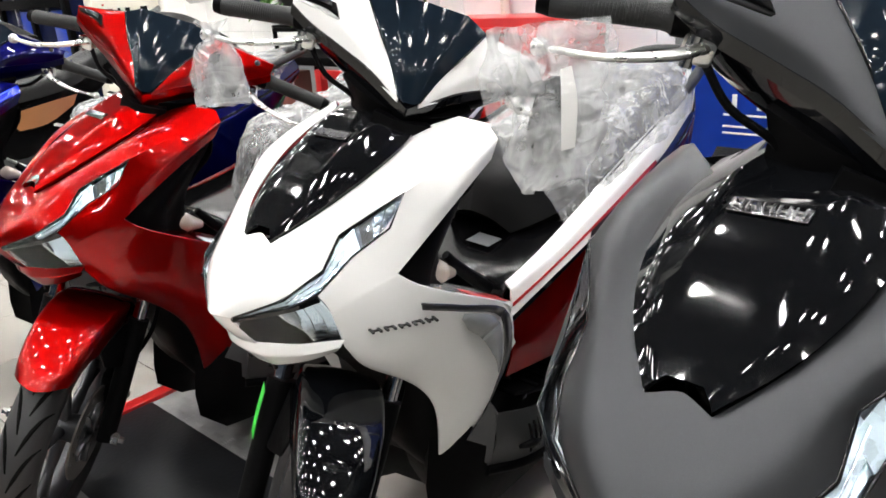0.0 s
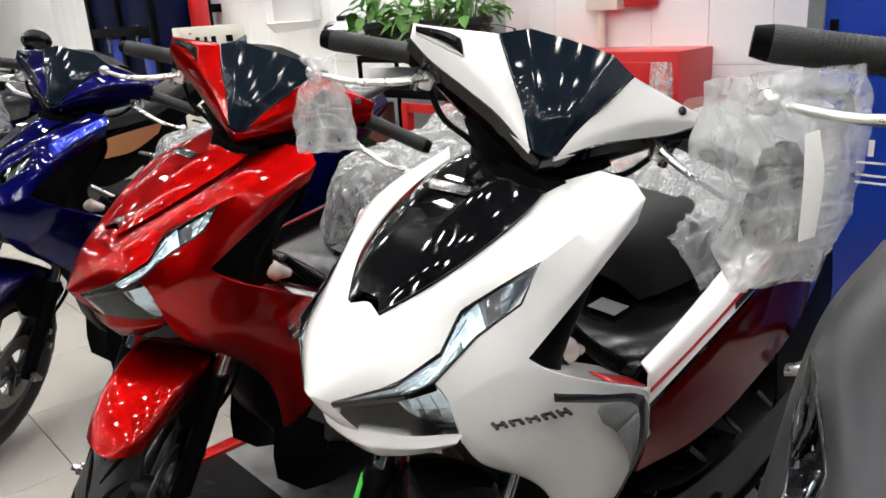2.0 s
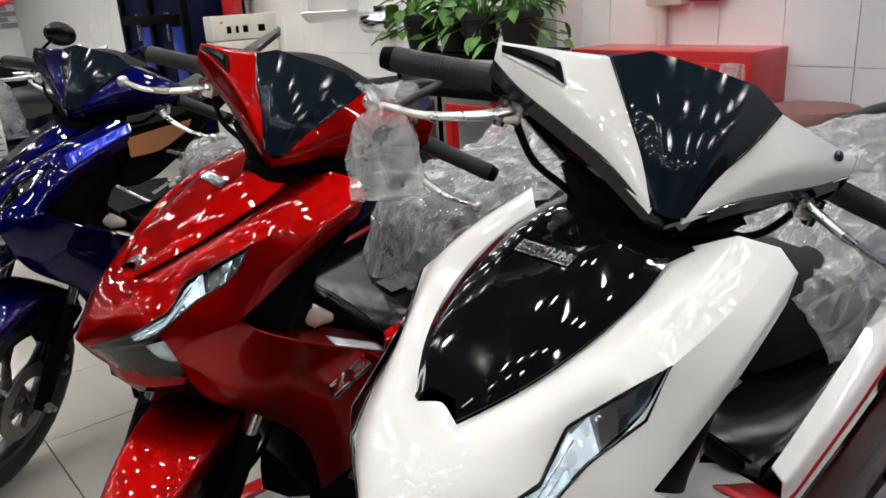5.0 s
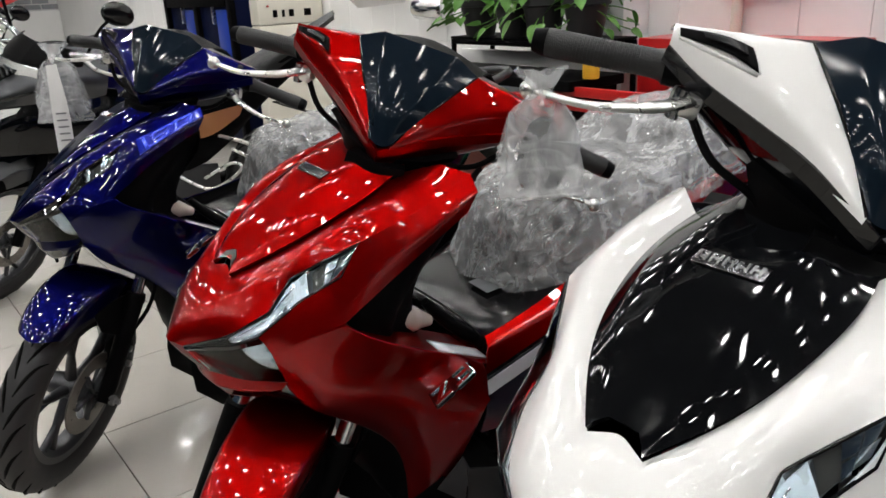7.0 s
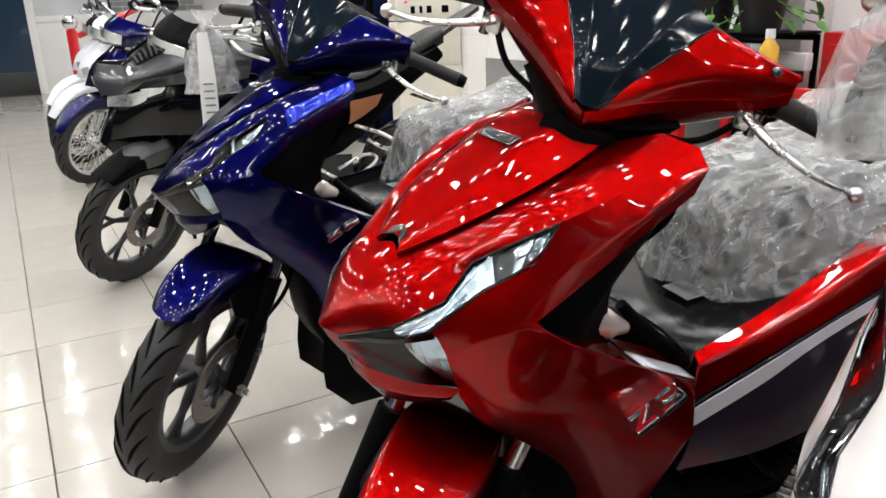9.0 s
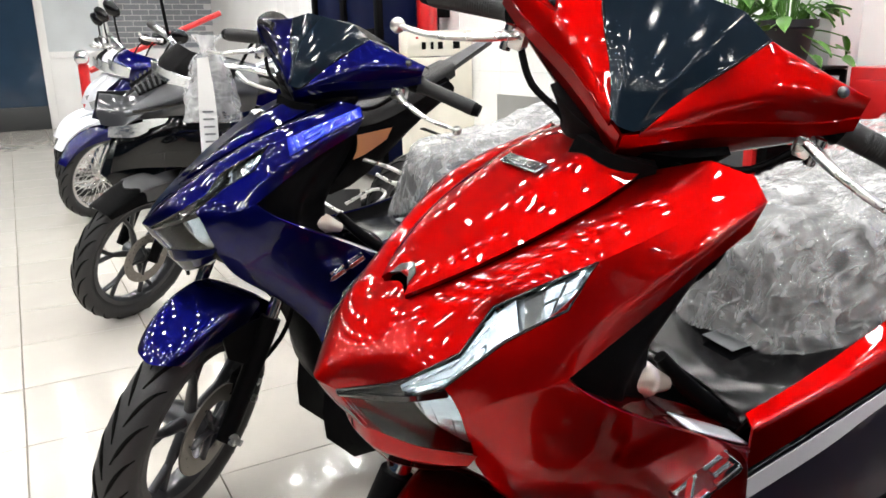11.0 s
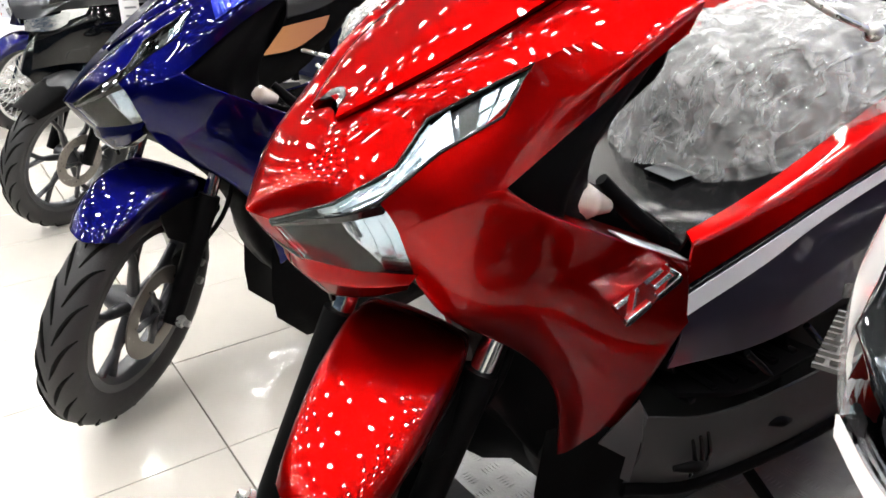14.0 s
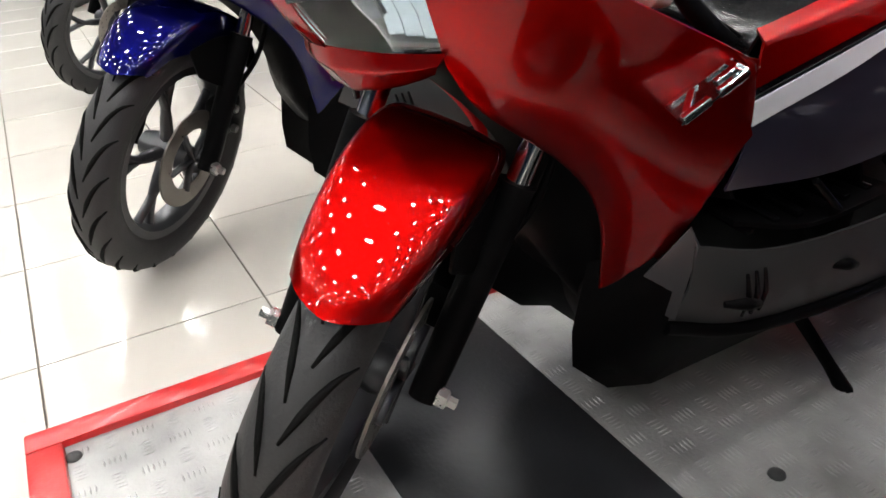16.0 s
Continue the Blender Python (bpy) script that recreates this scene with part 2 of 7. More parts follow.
def mirrored(v, f):
    v = np.asarray(v) * [1, -1, 1]
    return v, [tuple(reversed(q)) for q in f]


def join(*datas):
    vs, fs, k = [], [], 0
    for v, f in datas:
        vs.append(np.asarray(v))
        fs += [tuple(i + k for i in q) for q in f]
        k += len(v)
    return np.vstack(vs), fs


def sheet(name, grid, material, parent, n=5, thick=0.003, out=(1, 0.6, 0.4), label="", mirror=False, both=False, lift=0.0):
    v, f = sheet_data(grid, n, thick, out, lift)
    if both:
        v, f = join((v, f), mirrored(v, f))
    elif mirror:
        v, f = mirrored(v, f)
    ob = part(name, v, f, material, parent, label, sharp=50)
    return ob


def tube_data(pts, r, n=12, steps=4, flat=1.0):
    p = spline(pts, steps)
    rr = np.interp(np.linspace(0, 1, len(p)), np.linspace(0, 1, len(r)), r) if isinstance(r, (list, tuple)) else np.full(len(p), r)
    t = np.gradient(p, axis=0)
    t /= np.linalg.norm(t, axis=1, keepdims=True) + 1e-12
    ref = np.array([0, 0, 1.0]) if abs(t[0][2]) < 0.9 else np.array([1.0, 0, 0])
    v, f = [], []
    for i in range(len(p)):
        a = np.cross(t[i], ref)
        a /= np.linalg.norm(a) + 1e-12
        b = np.cross(a, t[i])
        for k in range(n):
            w = 2 * math.pi * k / n
            v.append(p[i] + rr[i] * (math.cos(w) * a + flat * math.sin(w) * b))
    for i in range(len(p) - 1):
        for k in range(n):
            f.append((i * n + k, i * n + (k + 1) % n, (i + 1) * n + (k + 1) % n, (i + 1) * n + k))
    f.append(tuple(range(n))[::-1])
    f.append(tuple((len(p) - 1) * n + k for k in range(n)))
    return np.array(v), f


def tube(name, pts, r, material, parent, n=12, steps=4, label="", flat=1.0):
    v, f = tube_data(pts, r, n, steps, flat)
    return part(name, v, f, material, parent, label, sharp=60)


def lathe_data(profile, n=32, axis="y", closed=True):
    """profile: (radius, along) pairs, turned about the axis through the origin."""
    m = len(profile)
    v, f = [], []
    for k in range(n):
        w = 2 * math.pi * k / n
        for r, h in profile:
            c, s = r * math.cos(w), r * math.sin(w)
            v.append((c, h, s) if axis == "y" else (c, s, h) if axis == "z" else (h, c, s))
    last = m if closed else m - 1
    for k in range(n):
        for j in range(last):
            q = (k * m + j, k * m + (j + 1) % m, ((k + 1) % n) * m + (j + 1) % m, ((k + 1) % n) * m + j)
            f.append(q[::-1] if axis == "y" else q)
    return np.array(v), f


def box_data(x0, x1, y0, y1, z0, z1, bevel=0.0):
    bm = bmesh.new()
    bmesh.ops.create_cube(bm, size=1.0)
    for v in bm.verts:
        v.co = Vector(((x0 + x1) / 2 + v.co.x * (x1 - x0), (y0 + y1) / 2 + v.co.y * (y1 - y0), (z0 + z1) / 2 + v.co.z * (z1 - z0)))
    if bevel:
        bmesh.ops.bevel(bm, geom=bm.edges[:], offset=bevel, segments=2, affect="EDGES", profile=0.5)
    bm.verts.index_update()
    v = np.array([tuple(q.co) for q in bm.verts])
    f = [tuple(q.index for q in face.verts) for face in bm.faces]
    bm.free()
    return v, f


def box(name, x0, x1, y0, y1, z0, z1, material, parent=None, bevel=0.004, label=""):
    v, f = box_data(x0, x1, y0, y1, z0, z1, bevel)
    return part(name, v, f, material, parent, label, sharp=40)


def slab_data(outline, thick, axis):
    """An outline of 3D points pushed along the vector axis by thick."""
    p = np.asarray(outline, float)
    a = np.asarray(axis, float) * thick
    n = len(p)
    v = np.vstack([p, p + a])
    f = [tuple(range(n))[::-1], tuple(range(n, 2 * n))]
    f += [(i, (i + 1) % n, n + (i + 1) % n, n + i) for i in range(n)]
    return v, f


def moved(data, m):
    v, f = data
    m = np.array(m)
    return np.asarray(v) @ m[:3, :3].T + m[:3, 3], f


def root(name, m, label, category, group=""):
    e = new(name)
    e.empty_display_size = 0.1
    e.matrix_basis = m
    return tagged(e, label, category, group)


def aim(p, d, up=(0, 0, 1)):
    """A frame at p whose x runs along d."""
    x = Vector(d).normalized()
    y = Vector(up).cross(x).normalized()
    z = x.cross(y)
    m = Matrix((x, y, z)).transposed().to_4x4()
    m.translation = Vector(p)
    return m

NAVY = mat("navy_cabinet_paint", (0.003, 0.006, 0.030), 0.45, 0, 0.0, 0.1, 8, spec=0.08)
YELLOW = mat("yellow_plastic", (0.75, 0.42, 0.03), 0.4, 0, 0.2, 0.05, 20)
PALE_GLASS = mat("pale_frosted_glass", (0.62, 0.66, 0.68), 0.25, 0, 0.4, 0.15, 3)
SILVER_GREY = mat("silver_grey_paint", (0.040, 0.042, 0.047), 0.34, 0.5, 0.35, 0.06, 10)
MID_GREY = mat("mid_grey_plastic", (0.036, 0.038, 0.041), 0.4, 0.2, 0.2, 0.08, 20)



def subdivided(verts, faces, sharp, corners, levels):
    """Catmull-Clark with sharp edges (weights count levels) and fixed corners."""
    V, F = [np.asarray(p, float) for p in verts], [tuple(q) for q in faces]
    sharp = {tuple(sorted(k)): w for k, w in sharp.items()}
    corners = set(corners)
    for _ in range(levels):
        fp = [sum(V[i] for i in q) / len(q) for q in F]
        ef, vf, ve = {}, {}, {}
        for k, q in enumerate(F):
            for i, a in enumerate(q):
                e = tuple(sorted((a, q[(i + 1) % len(q)])))
                ef.setdefault(e, []).append(k)
                vf.setdefault(a, []).append(k)
        for e in ef:
            for a in e:
                ve.setdefault(a, []).append(e)
        weight = {e: 9.0 if len(k) < 2 else sharp.get(e, 0.0) for e, k in ef.items()}
        out, vi, ei = [], {}, {}
        for a in vf:
            p, es = V[a], ve[a]
            hard = [e for e in es if weight[e] > 0]
            n = len(vf[a])
            if a in corners or len(hard) > 2:
                q = p
            else:
                if all(len(ef[e]) == 2 for e in es):
                    mid = sum((V[e[0]] + V[e[1]]) / 2 for e in es) / len(es)
                    q = (sum(fp[k] for k in vf[a]) / n + 2 * mid + (n - 3) * p) / n
                else:
                    q = p
                if len(hard) == 2:
                    ends = sum(V[e[0] if e[1] == a else e[1]] for e in hard)
                    w = min(1.0, sum(weight[e] for e in hard) / 2)
                    q = q * (1 - w) + (6 * p + ends) / 8 * w
            vi[a] = len(out)
            out.append(q)
        nxt = {}
        for e, k in ef.items():
            m = (V[e[0]] + V[e[1]]) / 2
            w = min(1.0, weight[e])
            q = m if len(k) < 2 else m * w + (1 - w) * (V[e[0]] + V[e[1]] + fp[k[0]] + fp[k[1]]) / 4
            ei[e] = len(out)
            out.append(q)
            if len(k) == 2 and weight[e] > 1:
                for a in e:
                    nxt[tuple(sorted((vi[a], ei[e])))] = weight[e] - 1
        G = []
        for k, q in enumerate(F):
            c = len(out)
            out.append(fp[k])
            for i, a in enumerate(q):
                G.append((vi[a], ei[tuple(sorted((a, q[(i + 1) % len(q)])))], c, ei[tuple(sorted((a, q[i - 1])))]))
        V, F, sharp, corners = out, G, nxt, {vi[a] for a in corners if a in vi}
    return np.array(V), F


def skin_data(points, faces, creases=(), corners="", levels=3, thick=0.003, out=(1, 0.6, 0.4), whole=False, lift=0.0):
    """A moulded shell from a cage of named points; whole: the cage and its mirror image as one piece."""
    keys = list(points)
    P = {k: np.array(points[k], float) for k in keys}
    Q = [f.split() for f in faces]
    cr = {}
    for line, w in creases:
        k = line.split()
        for a, b in zip(k, k[1:]):
            cr[(a, b)] = w
    cn = corners.split()
    if whole:
        other = {k: k if abs(P[k][1]) < 1e-6 else k + "'" for k in keys}
        for k in keys:
            P[other[k]] = P[k] * [1, -1, 1]
        Q += [[other[k] for k in reversed(q)] for q in Q]
        cr.update({(other[a], other[b]): w for (a, b), w in list(cr.items())})
        cn += [other[k] for k in cn]
    ix = {k: i for i, k in enumerate(P)}
    v, f = subdivided(list(P.values()), [[ix[k] for k in q] for q in Q], {(ix[a], ix[b]): w for (a, b), w in cr.items()}, [ix[k] for k in cn], levels)
    q = np.array(f)
    fn = np.cross(v[q[:, 2]] - v[q[:, 0]], v[q[:, 3]] - v[q[:, 1]])
    if (fn @ np.asarray(out, float)).sum() < 0:
        q, fn = q[:, ::-1], -fn
    vn = np.zeros_like(v)
    for j in range(4):
        np.add.at(vn, q[:, j], fn)
    vn /= np.linalg.norm(vn, axis=1, keepdims=True) + 1e-15
    v = v + vn * lift
    n = len(v)
    f = [tuple(int(i) for i in r) for r in q]
    edge = {}
    for r in f:
        for i in range(4):
            a, b = r[i], r[(i + 1) % 4]
            if (b, a) in edge:
                del edge[(b, a)]
            else:
                edge[(a, b)] = 1
    g = f + [tuple(i + n for i in r[::-1]) for r in f] + [(b, a, a + n, b + n) for a, b in edge]
    return np.vstack([v, v - vn * thick]), g


SKINS = {}


def skin(key, name, points, faces, material, parent, mirror=False, label="", sharp=38, **how):
    """Moulded part; its shape is worked out once under key and used again."""
    if key not in SKINS:
        SKINS[key] = skin_data(points, faces, **how)
    v, f = SKINS[key]
    if mirror:
        v, f = mirrored(v, f)
    return part(name, v, f, material, parent, label, sharp=sharp)


def flat_strip(name, top, bottom, material, parent, mirror, a=0.0, b=1.0, sink=0.0, out=(1, 0.6, 0.4), thick=0.002, label=""):
    """A faceted band between two edge lines; a and b: the share of the width that it fills."""
    t, u = np.asarray(top, float), np.asarray(bottom, float)
    v, f = sheet_data([t * (1 - a) + u * a, t * (1 - (a + b) / 2) + u * (a + b) / 2, t * (1 - b) + u * b], 1, thick, out, -sink)
    if mirror:
        v, f = mirrored(v, f)
    return part(name, v, f, material, parent, label, sharp=25)


# ---- scooter ----
AXIS_FOOT = Vector((0.08, 0, 0))
AXIS_DIR = Vector((-math.sin(radians(26.5)), 0, math.cos(radians(26.5))))
HUB = Vector((0.042, 0, 0.262))


def steering(deg):
    return Matrix.Translation(AXIS_FOOT) @ Matrix.Rotation(radians(deg), 4, AXIS_DIR) @ Matrix.Translation(-AXIS_FOOT)


def wheel(parent, hub, m, radius, width, spokes=5, rim_r=0.178, rim_mat=None, disc_side=1, name="wheel", disc=True, wire=False):
    """Tyre, rim, spokes, hub and brake disc; the wheel's axle lies along y."""
    rim_mat = rim_mat or RIM
    at = Matrix.Translation(hub)
    w = width / 2
    rim = lathe_data([(rim_r - 0.012, -w * 0.62), (rim_r + 0.004, -w * 0.66), (rim_r + 0.006, -w * 0.55), (rim_r - 0.004, -w * 0.4), (rim_r - 0.004, w * 0.4),
                      (rim_r + 0.006, w * 0.55), (rim_r + 0.004, w * 0.66), (rim_r - 0.012, w * 0.62), (rim_r - 0.02, w * 0.3), (rim_r - 0.02, -w * 0.3)], 48)
    hubd = lathe_data([(0.0, -0.05), (0.024, -0.05), (0.03, -0.03), (0.028, 0.0), (0.03, 0.03), (0.024, 0.05), (0.0, 0.05)], 24, closed=False)
    pieces = [rim]
    spoke_data = [hubd]
    if not wire:
        for k in range(spokes):
            a = 2 * math.pi * k / spokes + 0.3
            for da in (-0.16, 0.16):
                e = (math.cos(a + da) * (rim_r - 0.01), 0, math.sin(a + da) * (rim_r - 0.01))
                c = (math.cos(a) * rim_r * 0.55, 0, math.sin(a) * rim_r * 0.55)
                s = (math.cos(a) * 0.02, 0, math.sin(a) * 0.02)
                spoke_data.append(tube_data([s, c, e], [0.015, 0.010, 0.010], 8, 3, 0.8))
    else:
        for k in range(36):
            a = 2 * math.pi * k / 36
            b = a + (0.5 if k % 2 else -0.5)
            s = 0.022 if k % 4 < 2 else -0.022
            spoke_data.append(tube_data([(math.cos(a) * (rim_r - 0.01), 0, math.sin(a) * (rim_r - 0.01)), (math.cos(b) * 0.035, s, math.sin(b) * 0.035)], 0.0022, 5, 1))
    v, f = moved(join(*pieces), at)
    ob = part(name, v, f, rim_mat, parent, sharp=45)
    ob.matrix_basis = m
    v, f = moved(join(*spoke_data), at)
    part("spoke_star", v, f, ALLOY if wire else rim_mat, ob, sharp=45)
    prof = []
    for k in range(15):
        t = math.pi * (k / 14) - math.pi / 2
        # rounded crown, side walls drawn in to the bead
        prof.append((radius - (radius - rim_r) * 0.62 * (1 - math.cos(t)) ** 1.25, w * math.sin(t) * (1.0 if abs(t) < 1.3 else 0.98)))
    prof = [(rim_r, -w * 0.6)] + prof + [(rim_r, w * 0.6), (rim_r - 0.003, 0)]
    v, f = moved(lathe_data(prof, 56), at)
    part("tyre", v, f, RUBBER, ob, "black tubeless rubber tyre", sharp=60)
    # grooves are thin strips on the tread, with their shade put into the colour
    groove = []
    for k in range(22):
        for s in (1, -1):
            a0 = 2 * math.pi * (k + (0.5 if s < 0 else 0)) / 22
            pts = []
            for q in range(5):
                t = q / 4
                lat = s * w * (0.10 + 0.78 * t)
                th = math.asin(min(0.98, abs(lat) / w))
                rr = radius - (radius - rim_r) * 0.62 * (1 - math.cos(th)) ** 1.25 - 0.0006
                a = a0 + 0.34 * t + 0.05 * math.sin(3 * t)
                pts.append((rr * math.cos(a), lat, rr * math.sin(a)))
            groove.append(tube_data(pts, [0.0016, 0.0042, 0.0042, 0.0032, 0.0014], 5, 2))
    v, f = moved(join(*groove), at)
    part("tread_groove_shade", v, f, GROOVE_SHADE, ob)
    if disc:
        y = disc_side * 0.052
        ring = []
        n, rows = 72, 6
        rad = np.linspace(0.062, 0.098, rows)
        vs, fs = [], []
        for k in range(n):
            a = 2 * math.pi * k / n
            for r in rad:
                vs.append((r * math.cos(a), y, r * math.sin(a)))
        for k in range(n):
            for j in range(rows - 1):
                if (k % 6 in (1,) and j == 1) or (k % 6 in (3,) and j == 2) or (k % 6 == 5 and j == 3):
                    continue
                fs.append((k * rows + j, ((k + 1) % n) * rows + j, ((k + 1) % n) * rows + j + 1, k * rows + j + 1))
        back = [(x, yy - disc_side * 0.004, z) for x, yy, z in vs]
        fs2 = [tuple(i + len(vs) for i in reversed(q)) for q in fs]
        rimf = [(k * rows + rows - 1, ((k + 1) % n) * rows + rows - 1, ((k + 1) % n) * rows + rows - 1 + len(vs), k * rows + rows - 1 + len(vs)) for k in range(n)]
        v, f = moved((np.array(vs + back), fs + fs2 + rimf), at)
        d = part("brake_disc", v, f, STEEL, ob, "drilled steel brake disc", smooth=False)
        arms = [tube_data([(0, y, 0), (math.cos(2 * math.pi * k / 5) * 0.066, y, math.sin(2 * math.pi * k / 5) * 0.066)], 0.008, 8, 1, 0.5) for k in range(5)]
        v, f = moved(join(*arms), at)
        part("disc_carrier", v, f, RIM, ob)
    return ob


# rubber darkened to near black to paint in the shade of the grooves
GROOVE_SHADE = mat("tread_groove_shadowed_rubber", (0.002, 0.002, 0.002), 0.8, spec=0.1)


def fork(parent, m, half=0.085):
    for s in (1, -1):
        top, mid, low = (-0.155, s * half, 0.66), (-0.075, s * half, 0.49), (0.045, s * half, 0.25)
        t = tube("fork_tube", [top, mid], 0.0135, CHROME, parent, 16, 1, "chrome fork tube")
        t.matrix_basis = m
        l = tube("fork_slider", [mid, (-0.06, s * half, 0.458), (0.02, s * half, 0.29), low], [0.021, 0.021, 0.019, 0.017], BLACK, parent, 16, 3, "black fork leg")
        l.matrix_basis = m
        v, f = moved(lathe_data([(0, 0), (0.0125, 0), (0.0125, 0.012), (0.007, 0.014), (0.007, 0.024), (0, 0.025)], 6, closed=False), pose(*(HUB + Vector((0, s * (half + 0.014) - (0 if s > 0 else 0.0), 0))), 0, 0, 0 if s > 0 else 180))
        n = part("axle_nut", v, f, ALLOY, parent, "zinc axle nut", smooth=False)
        n.matrix_basis = m
    # caliper behind the left leg
    c = box("brake_caliper", -0.085, -0.02, 0.038, 0.085, 0.285, 0.36, BLACK, parent, 0.012, "black brake caliper")
    c.matrix_basis = m
    for z in (0.30, 0.345):
        v, f = moved(lathe_data([(0, 0), (0.008, 0), (0.008, 0.01), (0, 0.011)], 6, closed=False), pose(-0.05, 0.085, z))
        b = part("bolt", v, f, ALLOY, c, smooth=False)
    h = tube("brake_hose", [(-0.05, 0.075, 0.36), (-0.10, 0.11, 0.46), (-0.15, 0.09, 0.58), (-0.18, 0.04, 0.68)], 0.005, BLACK, parent, 8, 5)
    h.matrix_basis = m


def fender(parent, m, paint):
    """Front mudguard: an arched shell over the tyre with flat cheeks and a pointed front."""
    grid = []
    for a, r, w, drop in ((60, 0.270, 0.044, 0.020), (66, 0.277, 0.049, 0.030), (77, 0.284, 0.055, 0.040), (90, 0.288, 0.061, 0.060), (108, 0.290, 0.064, 0.085), (130, 0.284, 0.060, 0.075), (150, 0.278, 0.052, 0.05)):
        row = []
        for y, d in ((-1.05, drop), (-1.0, 0.012), (-0.62, 0.002), (0, 0), (0.62, 0.002), (1.0, 0.012), (1.05, drop)):
            rr = r - d
            b = a + (4 * y * y - 2) * max(0.0, (77 - a) / 14)
            c, s = math.cos(radians(b)), math.sin(radians(b))
            row.append((HUB.x + rr * c, y * w, HUB.z + rr * s))
        grid.append(row)
    v, f = sheet_data(grid, 5, 0.003, (0.3, 0, 1))
    ob = part("front_mudguard", v, f, paint, parent, sharp=70)
    ob.matrix_basis = m
    # black stays down to the fork legs
    for s in (1, -1):
        st = sheet("mudguard_stay", [[(0.06, s * 0.064, 0.50), (-0.02, s * 0.07, 0.50), (-0.10, s * 0.07, 0.47)], [(0.035, s * 0.066, 0.44), (-0.01, s * 0.082, 0.41), (-0.055, s * 0.085, 0.40)]], BLACK, parent, 4, 0.004, (0, s, 0))
        st.matrix_basis = m


def on_grid(grid):
    """Points of the smooth surface through a cage, by shares of its rows and columns."""
    rows = [spline(r, 8) for r in np.asarray(grid, float)]
    surf = np.stack([spline(np.array([r[j] for r in rows]), 8) for j in range(len(rows[0]))], 1)
    a, b = surf.shape[0] - 1, surf.shape[1] - 1

    def at(u, v):
        x, y = min(max(u, 0), 1) * a, min(max(v, 0), 1) * b
        i, j = min(int(x), a - 1), min(int(y), b - 1)
        x, y = x - i, y - j
        return surf[i, j] * (1 - x) * (1 - y) + surf[i + 1, j] * x * (1 - y) + surf[i, j + 1] * (1 - x) * y + surf[i + 1, j + 1] * x * y

    return at


def patch_data(grid, uv, n, out, lift):
    """A piece laid on a shell's surface; uv: four corners as (row, column) shares of the cage."""
    at = on_grid(grid)
    c = np.asarray(uv, float)
    pts = []
    for i in range(n + 1):
        s = i / n
        p, q = c[0] * (1 - s) + c[3] * s, c[1] * (1 - s) + c[2] * s
        pts.append([at(*(p * (1 - k / n) + q * k / n)) for k in range(n + 1)])
    return sheet_data(pts, 1, 0.002, out, lift)


